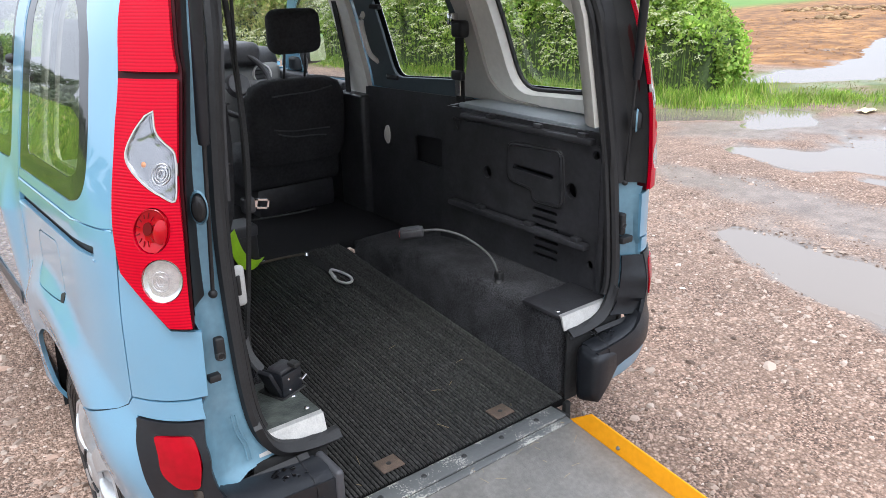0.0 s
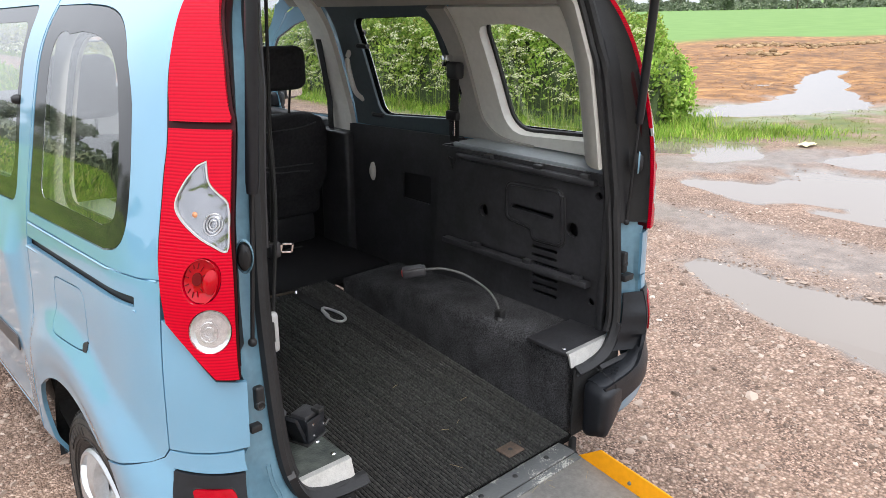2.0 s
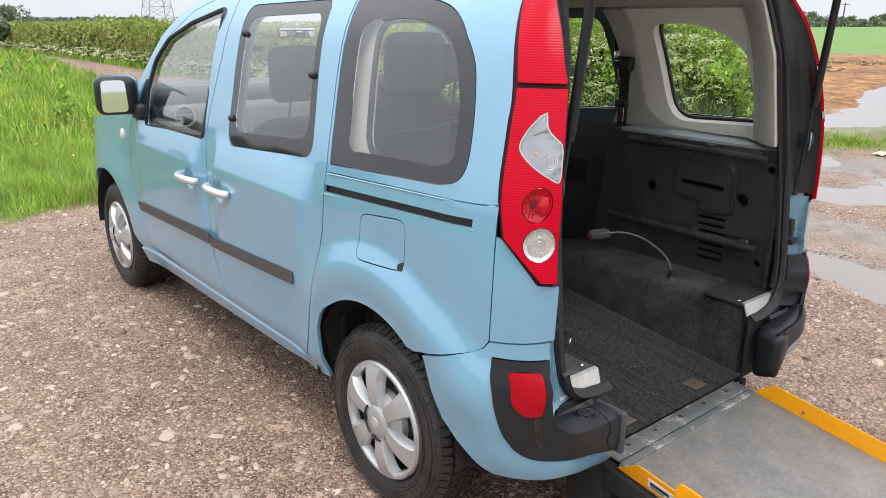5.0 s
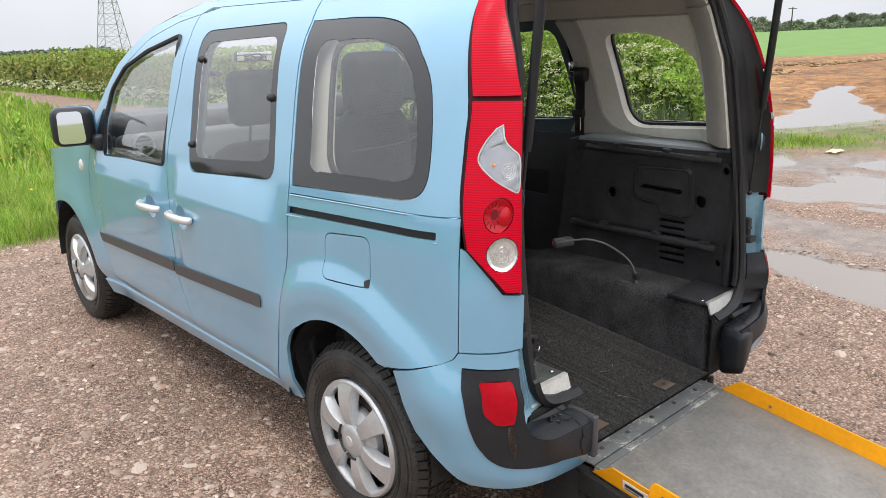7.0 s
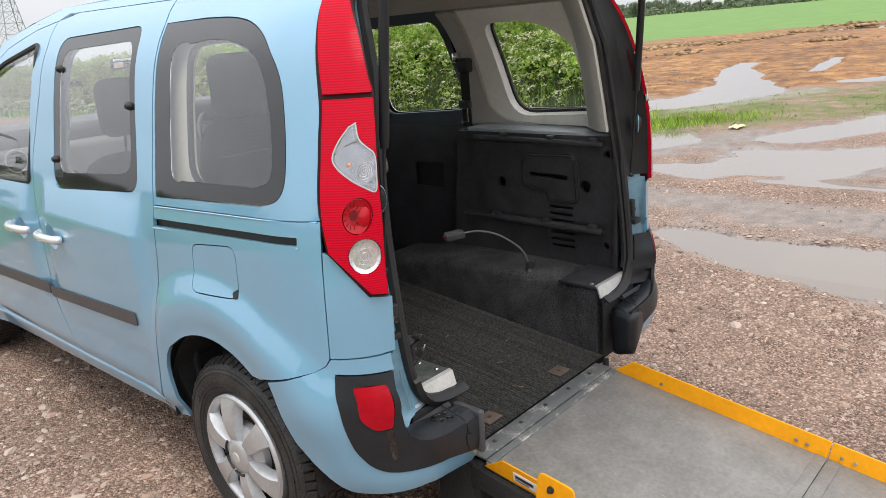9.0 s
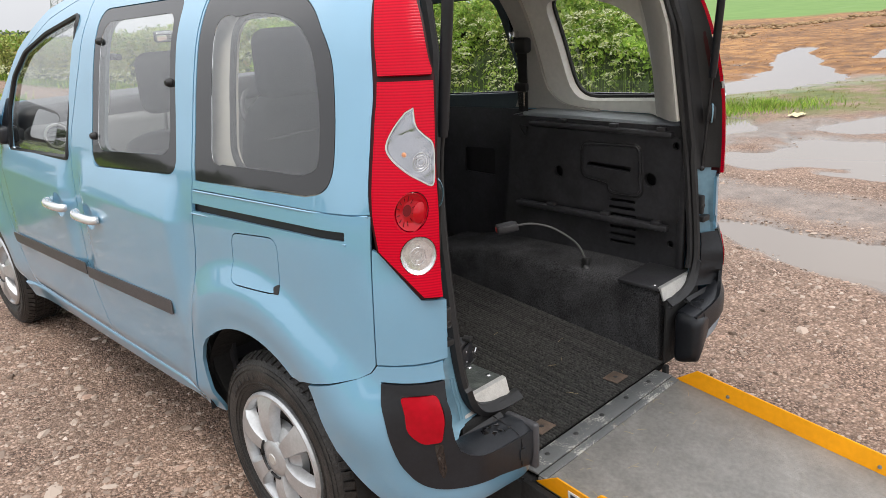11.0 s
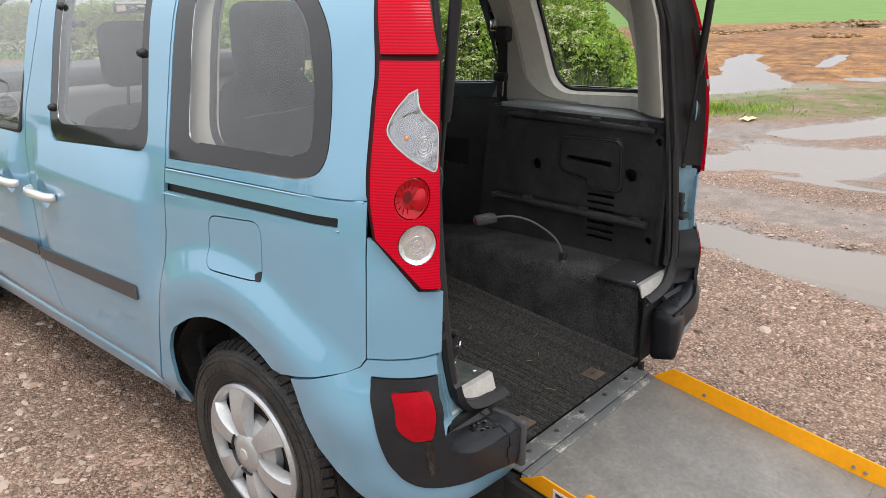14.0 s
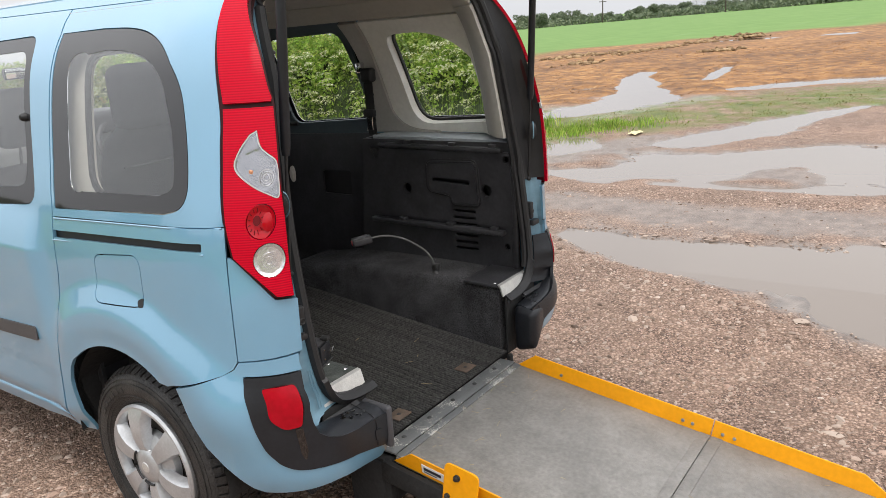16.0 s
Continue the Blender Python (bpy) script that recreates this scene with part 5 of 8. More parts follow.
part("rear_window", sheet(grown(gate_win, 0.006), [], gate_map, 0.08, 0.004, 0.024, None, sign=-1), GLASS, gate)
for u in (-0.36, 0.36):
    part("tailgate_hinge", boxed(XC + u - 0.03, -0.45, 1.800, XC + u + 0.03, -0.385, 1.872, 0.008), SHADEDJAMB, gate)

# ---- van: inside linings ----
def lining_map(side):
    def f(s, z):
        w = half_width(z) - 0.05
        if s >= -0.24:
            return Vector((XC + side * w, s, z))
        t = min((-0.24 - s) / 0.28, 1.0)
        h = float(np.interp(z, [q for q, _ in reversed(OPEN)], [v for _, v in reversed(OPEN)])) - 0.012
        e = t * t * (3 - 2 * t)
        k = 1 - (1 - t) ** 1.6
        return Vector((XC + side * (w + (h - w) * (0.35 * k + 0.65 * e)), -0.24 + (seal_y(z) + 0.02 + 0.24) * t, z))
    return f


for side in (-1, 1):
    fl = lining_map(side)

    def sh(outer, holes=(), step=0.035, thick=0.02, lift=0.0, shape=None, fm=fl, sd=side):
        return sheet(outer, holes, fm, step, thick, lift, shape, sign=sd)

    hole = rounded([(0.205, 1.600, 0.06), (0.0, 1.608, 0.3), (-0.15, 1.572, 0.3), (-0.265, 1.455, 0.3), (-0.330, 1.30, 0.2), (-0.345, 1.208, 0.04), (0.13, 1.182, 0.11)], 0.06)
    rim = np.array([tuple(p) for p in ring_points(hole, 0.012)])

    def funnel(s, z, rim=rim):
        """The surround dips smoothly towards the pane."""
        d = float(np.sqrt(((rim - (s, z)) ** 2).sum(1).min()))
        return 0.030 * math.exp(-(d / 0.030) ** 2)

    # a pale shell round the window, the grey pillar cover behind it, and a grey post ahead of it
    # kerb-side surround coloured darker: the pane's dimming of daylight is in its tone
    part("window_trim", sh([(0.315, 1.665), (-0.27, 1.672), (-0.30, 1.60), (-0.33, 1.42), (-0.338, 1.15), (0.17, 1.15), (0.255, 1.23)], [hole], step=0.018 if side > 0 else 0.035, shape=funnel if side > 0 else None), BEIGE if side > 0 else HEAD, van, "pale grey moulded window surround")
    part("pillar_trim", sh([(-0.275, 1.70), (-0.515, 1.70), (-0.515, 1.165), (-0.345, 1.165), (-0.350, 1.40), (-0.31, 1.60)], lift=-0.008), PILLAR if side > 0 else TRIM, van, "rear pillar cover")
    part("roof_side_trim", sh([(-0.515, 1.755), (1.45, 1.735), (1.45, 1.66), (1.20, 1.66), (0.30, 1.675), (-0.27, 1.680), (-0.515, 1.705)]), HEAD, van)
    post = part("post_trim", sh([(0.425, 1.668), *curve2([(0.32, 1.668), (0.290, 1.45), (0.262, 1.27), (0.236, 1.215), (0.19, 1.178), (0.12, 1.160), (0.0, 1.154)], 4), (0.0, 1.142), (0.45, 1.142), (0.40, 1.23), (0.345, 1.33)], lift=-0.012), mat("grey_post_trim", (0.42, 0.405, 0.375), 0.7, var=0.06, bump=0.05, bscale=500), van, "grey post cover with seat belt")
    part("inner_rubber", sh(grown(hole, 0.004), [grown(hole, -0.012)], thick=0.012, lift=0.032 if side > 0 else 0.006), SEAL, van)
    # sill under the quarter window
    part("window_sill", boxed(XC + side * 0.672, -0.46, 1.118, XC + side * 0.84, 0.30, 1.142, 0.006), mat("sill_grey", (0.30, 0.335, 0.35), 0.5, var=0.1), van)

    # lower panel with its ledges, pocket and slots
    px = XC + side * 0.646

    def flat(y, z, px=px):
        return Vector((px, y - 0.020, z + 0.008))

    pocket = rounded([(-0.03, 1.035), (-0.285, 1.045), (-0.30, 0.855), (-0.16, 0.852), (-0.155, 0.89), (-0.03, 0.905)], 0.03)
    holes = [rounded([(-0.155 - 0.0 * k, 0.828 - 0.030 * k), (-0.275, 0.830 - 0.030 * k), (-0.275, 0.818 - 0.030 * k), (-0.155, 0.816 - 0.030 * k)], 0.005) for k in range(3)]
    holes += [rounded([(-0.155, 0.715 - 0.030 * k), (-0.275, 0.717 - 0.030 * k), (-0.275, 0.705 - 0.030 * k), (-0.155, 0.703 - 0.030 * k)], 0.005) for k in range(3)]
    holes += [disc_on(None, 0.093, 0.905, 0.024), disc_on(None, -0.335, 0.922, 0.026), disc_on(None, -0.435, 1.06, 0.015), disc_on(None, -0.425, 0.68, 0.014)]
    holes += [rounded([(-0.06, 0.965), (-0.26, 0.963), (-0.25, 0.940), (-0.05, 0.948)], 0.010)]
    panel = part("side_panel", sheet([(0.345, 1.122), (-0.467, 1.130), (-0.472, 0.592), (-0.36, 0.555), (0.405, 0.555)], holes, flat, 0.04, 0.012, 0.0, None, sign=side), TRIM, van, "black moulded load bay panel with slots and ledges")
    stepped = [(0.235, 1.082), (-0.455, 1.090), (-0.460, 0.770), (0.31, 0.770), (0.275, 0.93)]
    part("panel_step", sheet(rounded(stepped, 0.02), [h_ for h_ in holes if min(p[1] for p in h_) > 0.785 and max(p[0] for p in h_) < 0.3 and min(p[0] for p in h_) > -0.455], flat, 0.04, 0.016, 0.022, None, sign=-side), TRIM, panel)
    part("panel_backing", boxed(px + side * 0.03, -0.47, 0.57, px + side * 0.045, 0.30, 1.11, 0), SEAL, panel)
    bm = bmesh.new()
    loop = [flat(*p) - Vector((side * 0.023, 0, 0)) for p in pocket]
    part("pocket_edge", tube(bm, [*loop, loop[0]], 0.006, 6, cap=False), TRIM, panel)
    bm = bmesh.new()
    loop = [flat(*p) - Vector((side * 0.0225, 0, 0)) for p in grown(pocket, 0.008)]
    part("pocket_groove", tube(bm, [*loop, loop[0]], 0.0045, 6, cap=False), SEAL, panel)
    part("pocket_lid", sheet(grown(pocket, -0.006), [h_ for h_ in holes if max(p[1] for p in h_) < 1.03 and min(p[0] for p in h_) > -0.29 and max(p[0] for p in h_) < -0.035 and min(p[1] for p in h_) > 0.86], flat, 0.04, 0.006, 0.028, None, sign=-side), TRIM, panel)
    for y0, y1, z, d in ((0.29, -0.44, 0.752, 0.044), (0.22, -0.44, 1.108, 0.034)):
        bm = bmesh.new()
        box(bm, px + side * 0.004, y1, z - 0.012, px - side * d, y0, z + 0.010, 0.006)
        for q in (0.25, 0.62, 0.93):
            yy = y0 + (y1 - y0) * q
            box(bm, px - side * 0.002, yy - 0.018, z + 0.004, px - side * d * 0.9, yy + 0.018, z + 0.024, 0.004)
        part("panel_ledge", bm, TRIM, panel)
    part("panel_rear_edge", boxed(px + side * 0.006, -0.500, 0.585, px - side * 0.020, -0.470, 1.14, 0.008), TRIM, panel)
    bm = bmesh.new()
    ends = [[bm.verts.new((x, y, z)) for y, z in ((0.295, 1.134), (0.325, 1.134), (0.345, 0.90), (0.385, 0.50), (0.350, 0.50), (0.312, 0.90))] for x in (px - side * 0.010, px + side * 0.176)]
    for q in range(6):
        bm.faces.new((ends[0][q], ends[0][(q + 1) % 6], ends[1][(q + 1) % 6], ends[1][q]))
    bm.faces.new(ends[0])
    bm.faces.new(ends[1])
    bmesh.ops.bevel(bm, geom=bm.edges[:], offset=0.006, segments=2, affect="EDGES")
    part("panel_front_edge", bm, TRIM, panel)
    # lashing triangle
    bm = bmesh.new()
    tri = [(px - side * 0.012, 0.29, 1.09), (px - side * 0.020, 0.235, 1.085), (px - side * 0.020, 0.25, 1.045), (px - side * 0.012, 0.29, 1.09)]
    part("lashing_eye", tube(bm, tri, 0.003, 6), STEEL, panel)

    # sliding door and front door linings
    dx = XC + side * 0.812

    def door_flat(y, z, dx=dx, side=side):
        return Vector((dx + side * 0.045 * max(0, (z - 0.9)) - side * 0.0, y, z))

    win_in = grown(SLIDE_CLEAR, 0.005)
    dl = part("sliding_door_lining", sheet([(0.33, 0.36), (1.20, 0.36), (1.20, 1.10), (0.33, 1.13)], [rounded([(0.58, 0.93), (0.78, 0.92), (0.78, 0.80), (0.58, 0.80)], 0.015)], door_flat, 0.06, 0.012, 0.0, None, sign=side), TRIM, van, "black sliding door lining with pocket")
    part("lining_pocket", boxed(dx + side * 0.016, 0.54, 0.76, dx + side * 0.030, 0.82, 0.97, 0), SEAL, dl)
    bm = bmesh.new()
    lathe(bm, [(0, 0.03), (0.02, 0.028), (0.034, 0.018), (0.036, 0.0)], Matrix.Translation((dx, 1.005, 0.888)) @ Matrix.Rotation(radians(-90 * side), 4, "Y") @ Matrix.Diagonal((1.3, 0.6, 1, 1)), 20)
    part("lining_grip", bm, WHITEPLASTIC, dl)
    part("door_frame_inner", sheet([(0.45, 1.70), (1.19, 1.70), (1.19, 1.10), (0.43, 1.10)], [win_in], side_map(side, 0.03), 0.06, 0.012, 0.0, None, sign=side), FRAMEGREY, van)
    for z in (1.157, 1.479):
        bm = bmesh.new()
        tube(bm, [side_map(side, 0.035)(1.06, z), side_map(side, 0.06)(1.02, z), side_map(side, 0.05)(0.96, z)], 0.011, 8)
        part("window_catch", bm, SEAL, van)
    bm = bmesh.new()
    tube(bm, smooth_line([side_map(side, 0.04)(1.13, 1.45), side_map(side, 0.075)(1.12, 1.40), side_map(side, 0.075)(1.115, 1.27), side_map(side, 0.04)(1.11, 1.22)], 5), 0.012, 8)
    part("grab_handle", bm, BEIGE, van)
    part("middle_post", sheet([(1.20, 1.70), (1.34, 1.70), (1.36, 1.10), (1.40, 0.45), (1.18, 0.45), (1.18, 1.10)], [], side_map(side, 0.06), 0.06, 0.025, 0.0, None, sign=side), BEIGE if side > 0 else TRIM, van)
    part("middle_post_lower", boxed(XC + side * 0.84, 1.17, 0.40, XC + side * 0.76, 1.42, 1.06, 0.02, 3), TRIM, van)
    part("front_door_lining", boxed(XC + side * 0.872, 1.42, 0.42, XC + side * 0.80, 2.22, 1.095, 0.02, 3), TRIM, van)
    bm = bmesh.new()
    ribbon(bm, [side_map(side, 0.085)(1.30, 1.50), side_map(side, 0.10)(1.32, 1.2), side_map(side, 0.10)(1.36, 0.6)], 0.045, 0.003, (0, 1, 0))
    part("front_belt", bm, WEBBING, van)
    # wheel housings and arches, seen from outside
    for cy in (0.0, 2.7):
        bm = bmesh.new()
        prev = None
        for y, z in arc(cy, 0.36, 0.395, -3, 183, 28):
            row = [bm.verts.new((XC + side * x, y, z)) for x in (0.888, 0.70)]
            if prev:
                bm.faces.new((prev[0], prev[1], row[1], row[0]))
            prev = row
        ring = [bm.verts.new((XC + side * 0.70, y, z)) for y, z in arc(cy, 0.36, 0.395, -3, 183, 28)]
        bm.faces.new(ring)
        part("wheel_housing", bm, WELL, van)
    bm = bmesh.new()
    ends = [[bm.verts.new((XC + side * x, y, z)) for x, z in ((0.70, 0.31), (0.832, 0.31), (0.846, 0.40), (0.874, 0.50), (0.884, 0.66), (0.70, 0.66))] for y in (0.350, 0.386)]
    for q in range(6):
        bm.faces.new((ends[0][q], ends[0][(q + 1) % 6], ends[1][(q + 1) % 6], ends[1][q]))
    bm.faces.new(ends[0])
    bm.faces.new(ends[1])
    part("arch_liner", bm, WELL, van)

# headlining and roof inside
part("headlining", span([(-0.40, 1.725), (-0.2, 1.727), (0.3, 1.725), (0.9, 1.722), (1.45, 1.71)], [0.045, 0.055, 0.06, 0.06, 0.05], thick=0.012), HEAD, van, "pale fabric headlining")
# underbody
for low, high in (((-0.60, 0.75, 0.22), (0.60, 3.3, 0.30)), ((-0.58, -0.45, 0.22), (-0.47, 0.75, 0.50)), ((0.42, -0.45, 0.22), (0.58, 0.75, 0.50)),
                  ((-0.775, 0.50, 0.335), (-0.58, 2.20, 0.40)), ((0.58, 0.50, 0.335), (0.775, 2.20, 0.40))):
    part("underbody", boxed(XC + low[0], low[1], low[2], XC + high[0], high[1], high[2], 0.01), WELL, van)

# floor: the sloping mat with its fine ribs
def floor_z(y):
    return 0.322 + 0.10 * (y + 0.506)


bm = bmesh.new()
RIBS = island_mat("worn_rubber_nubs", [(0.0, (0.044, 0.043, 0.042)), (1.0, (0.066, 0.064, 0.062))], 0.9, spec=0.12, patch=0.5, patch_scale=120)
tilt = Matrix.Translation((0, -0.506, 0.322)) @ Matrix.Rotation(math.atan(0.10), 4, "X")
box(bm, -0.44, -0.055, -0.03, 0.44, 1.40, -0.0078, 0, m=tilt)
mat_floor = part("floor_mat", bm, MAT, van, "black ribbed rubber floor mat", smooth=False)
nr = np.random.default_rng(17)
rib_x, rib_y = np.arange(-0.434, 0.435, 0.0132), np.linspace(-0.053, 1.395, 160)
sec = np.array([(-0.0030, -0.0088), (-0.0019, 0.0), (0.0019, 0.0), (0.0030, -0.0088)])
co = np.empty((len(rib_x), len(rib_y), 4, 3))
co[..., 0] = rib_x[:, None, None] + sec[:, 0] + nr.normal(0, 0.0004, co.shape[:3])
co[..., 1] = rib_y[None, :, None]
co[..., 2] = sec[:, 1] + nr.normal(0, 0.0006, co.shape[:3])
tm = np.array(tilt)
co = co.reshape(-1, 3) @ tm[:3, :3].T + tm[:3, 3]
ri, rj, rk = (v.ravel() for v in np.meshgrid(np.arange(len(rib_x)), np.arange(len(rib_y) - 1), np.arange(3), indexing="ij"))
at = (ri * len(rib_y) + rj) * 4 + rk
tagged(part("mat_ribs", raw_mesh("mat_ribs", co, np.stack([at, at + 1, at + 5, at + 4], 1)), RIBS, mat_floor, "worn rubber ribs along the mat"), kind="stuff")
part("front_floor", boxed(XC - 0.78, 0.86, 0.42, XC + 0.78, 2.4, 0.462, 0.01), mat("black_footwell_carpet", (0.010, 0.010, 0.011), 0.95, color2=(0.045, 0.045, 0.048), scale=160, bump=0.6, bscale=300, spec=0.1, fine=420), van)
for xx in (0.205, -0.217):
    bm = bmesh.new()
    box(bm, xx - 0.036, -0.530, -0.0005 + floor_z(-0.5), xx + 0.036, -0.470, 0.004 + floor_z(-0.5), 0.002)
    pl = part("floor_plate", bm, PLATE, van, "small rusty steel anchor plate in the mat")
    bm = bmesh.new()
    lathe(bm, [(0, 0.006), (0.007, 0.005), (0.009, 0.003)], Matrix.Translation((xx, -0.5, floor_z(-0.5))), 12)
    part("plate_bolt", bm, STEEL, pl)

# carpeted boxes on both sides of the floor
def carpet_box(side, name):
    xi, xo = XC + side * (0.410 if side > 0 else 0.452), XC + side * 0.70
    y1 = 0.725
    pts = [(-0.528, 0.582), (-0.20, 0.590), (0.25, 0.585), (0.45, 0.560), (0.60, 0.528), (0.71, 0.515), (y1, 0.46)]
    bm = bmesh.new()
    rows = []
    for y, z in smooth_line([(0, a, b) for a, b in pts], 4) and [(p.y, p.z) for p in smooth_line([(0, a, b) for a, b in pts], 4)]:
        lo = floor_z(y) - 0.03
        sec = [(xo, lo), (xo, z), (xi + side * 0.05, z), (xi + side * 0.022, z - 0.004), (xi + side * 0.008, z - 0.016), (xi, z - 0.040), (xi, lo)]
        rows.append([bm.verts.new((x + 0.002 * math.sin(37 * y + i), y, zz)) for i, (x, zz) in enumerate(sec)])
    for a, b in zip(rows, rows[1:]):
        for q in range(7):
            bm.faces.new((a[q], a[(q + 1) % 7], b[(q + 1) % 7], b[q]))
    bm.faces.new(rows[0])
    bm.faces.new(rows[-1])
    bx = part(name, bm, CARPET, van, "charcoal carpeted box along the floor", angle=50)
    # aluminium end trim and black corner sheet
    bm = bmesh.new()
    a, b = xi - side * 0.004, xo - side * 0.07
    prof = [(-0.552, 0.553), (-0.538, 0.598), (-0.525, 0.6005), (-0.525, 0.594), (-0.534, 0.590), (-0.546, 0.553)]
    ends = [[bm.verts.new((x, y, z)) for y, z in prof] for x in (a, b)]
    for q in range(6):
        bm.faces.new((ends[0][q], ends[0][(q + 1) % 6], ends[1][(q + 1) % 6], ends[1][q]))
    bm.faces.new(ends[0])
    bm.faces.new(ends[1])
    part("end_trim", bm, ALU, bx, "bare aluminium end strip", smooth=False)
    cover = part("end_cover", boxed(xi - side * 0.006, -0.531, 0.585, xo - side * 0.05, -0.30 if side < 0 else -0.36, 0.5975, 0.003), TRIM if side > 0 else DIRTY, bx)
    for yy in (-0.418, -0.491) if side < 0 else (-0.50,):
        bm = bmesh.new()
        lathe(bm, [(0, 0.003), (0.004, 0.003), (0.007, 0.001), (0.008, -0.001)], Matrix.Translation((xi + side * 0.018, yy, 0.5975)), 14)
        part("cover_screw", bm, CHROME, cover)
    part("end_wall", boxed(xi + side * 0.004, -0.56, 0.30, xo - side * 0.05, -0.552, 0.545, 0.002), WELL, bx)
    return bx


carpet_box(1, "carpet_box")
carpet_box(-1, "carpet_box")

# belts, buckles and lashings in the load bay
def ring_line(c, a, b, r, n=20):
    return [Vector(c) + Vector(a) * r * math.cos(6.2832 * q / n) + Vector(b) * r * math.sin(6.2832 * q / n) for q in range(n + 1)]


buckle = thing("seat_belt_buckle", "black belt buckle on a grey cable stalk, lying on carpet", "belt buckle", at=(0.46, -0.16, 0.60))
bm = bmesh.new()
tube(bm, smooth_line([(0.483, -0.179, 0.612), (0.472, -0.165, 0.66), (0.455, -0.135, 0.70), (0.40, -0.08, 0.752), (0.34, -0.03, 0.775), (0.294, 0.012, 0.772)], 6), 0.0040, 8)
part("stalk", bm, mat("grey_cable_sleeve", (0.10, 0.10, 0.098), 0.6, var=0.2, scale=40), buckle)
bd = Matrix.Translation((0.262, 0.034, 0.766)) @ Matrix.Rotation(radians(142), 4, "Z") @ Matrix.Rotation(radians(8), 4, "Y")
part("housing", boxed(-0.042, -0.023, -0.015, 0.042, 0.023, 0.015, 0.007, 3, m=bd), TRIM, buckle)
part("top_shell", boxed(-0.030, -0.021, 0.013, 0.040, 0.021, 0.0185, 0.004, 2, m=bd), STRIP, buckle)
part("release_button", boxed(0.040, -0.013, -0.008, 0.0445, 0.013, 0.010, 0.002, 2, m=bd), REDPLASTIC, buckle, "red release button")
bm = bmesh.new()
lathe(bm, [(0.0, 0.016), (0.012, 0.014), (0.016, 0.004), (0.020, 0.0)], Matrix.Translation((0.483, -0.180, 0.588)), 16)
box(bm, 0.470, -0.196, 0.600, 0.496, -0.166, 0.628, 0.005)
part("floor_clip", bm, STEEL, buckle)

belt = thing("seat_belt", "black seat belt with silver tongue hanging on the post", "seat belt", "seat belts", at=(0.70, 0.31, 1.14))
bm = bmesh.new()
ribbon(bm, smooth_line([(0.716, 0.318, 1.43), (0.709, 0.310, 1.36), (0.706, 0.306, 1.28), (0.712, 0.308, 1.14)], 5), 0.048, 0.006, (0, 1, 0))
part("webbing", bm, WEBBING, belt)
part("height_guide", boxed(0.69, 0.275, 1.385, 0.735, 0.345, 1.45, 0.014, 3), SEAL, belt)
part("slide_catch", boxed(0.695, 0.345, 1.43, 0.735, 0.372, 1.475, 0.006, 2), CHROME, belt)
part("tongue_grip", boxed(0.688, 0.275, 1.225, 0.712, 0.342, 1.262, 0.008, 3), SEAL, belt)
part("tongue", boxed(0.696, 0.292, 1.165, 0.700, 0.325, 1.23, 0.001, 1), CHROME, belt, "silver metal tongue")

clip = thing("carabiner", "silver carabiner on a black strap lying on the mat", "carabiner", at=(0.257, 0.57, 0.432))
bm = bmesh.new()
tube(bm, [Vector((0.254 + 0.029 * math.cos(a) * (1 - 0.35 * math.sin(a)), 0.553 + 0.073 * math.sin(a), 0.4375 + 0.006 * math.sin(a))) for a in [6.2832 * q / 28 for q in range(29)]], 0.0058, 8, cap=False)
part("hook", bm, ALU, clip)
bm = bmesh.new()
tube(bm, [(0.240, 0.612, 0.442), (0.227, 0.545, 0.440)], 0.0072, 8)
part("gate", bm, ALU, clip)
bm = bmesh.new()
ribbon(bm, smooth_line([(0.250, 0.622, 0.439), (0.240, 0.68, 0.449), (0.235, 0.74, 0.456), (0.230, 0.795, 0.468)], 5), 0.036, 0.004, (1, 0, 0))
part("strap", bm, WEBBING, clip)
bm = bmesh.new()
lathe(bm, [(0.0, 0.012), (0.010, 0.010), (0.014, 0.002), (0.016, -0.006)], Matrix.Translation((0.229, 0.80, 0.470)), 14)
part("ring_bolt", bm, CHROME, clip)
part("floor_bracket", boxed(XC + 0.404, -0.575, 0.16, XC + 0.430, -0.556, 0.30, 0.006), WELL, van)
cord = thing("lashing_cord", "thin grey-brown lashing cord stretched over the floor", "cord", at=(0.1, 0.83, 0.47))
bm = bmesh.new()
tube(bm, smooth_line([(0.225, 0.80, 0.474), (0.10, 0.825, 0.472), (-0.03, 0.83, 0.470), (-0.14, 0.84, 0.470)], 4), 0.0055, 6)
part("rope", bm, mat("brown_cord", (0.07, 0.055, 0.04), 0.8, var=0.3, scale=60), cord)
bm = bmesh.new()
tube(bm, smooth_line([(0.03, 0.95, 0.63), (0.20, 0.95, 0.618), (0.367, 0.95, 0.614)], 5), 0.004, 6)
part("upper_rope", bm, STEEL, cord)
lime = thing("lime_strap", "bright lime-green webbing strap with a silver hook", "strap", at=(-0.05, 0.80, 0.47))
bm = bmesh.new()
ribbon(bm, smooth_line([(-0.120, 0.75, 0.655), (-0.110, 0.75, 0.61), (-0.090, 0.76, 0.555), (-0.055, 0.78, 0.505), (-0.01, 0.80, 0.482), (0.028, 0.83, 0.477)], 5), 0.055, 0.004, (0.75, 0.25, 0.5))
part("webbing", bm, LIME, lime)
bm = bmesh.new()
tube(bm, ring_line((0.042, 0.842, 0.479), (1, 0, 0), (0, 1, 0.2), 0.014), 0.003, 6, cap=False)
part("hook", bm, CHROME, lime)
crate = thing("dark_case", "small dark plastic case beside the green strap", "case", at=(-0.03, 0.87, 0.465))
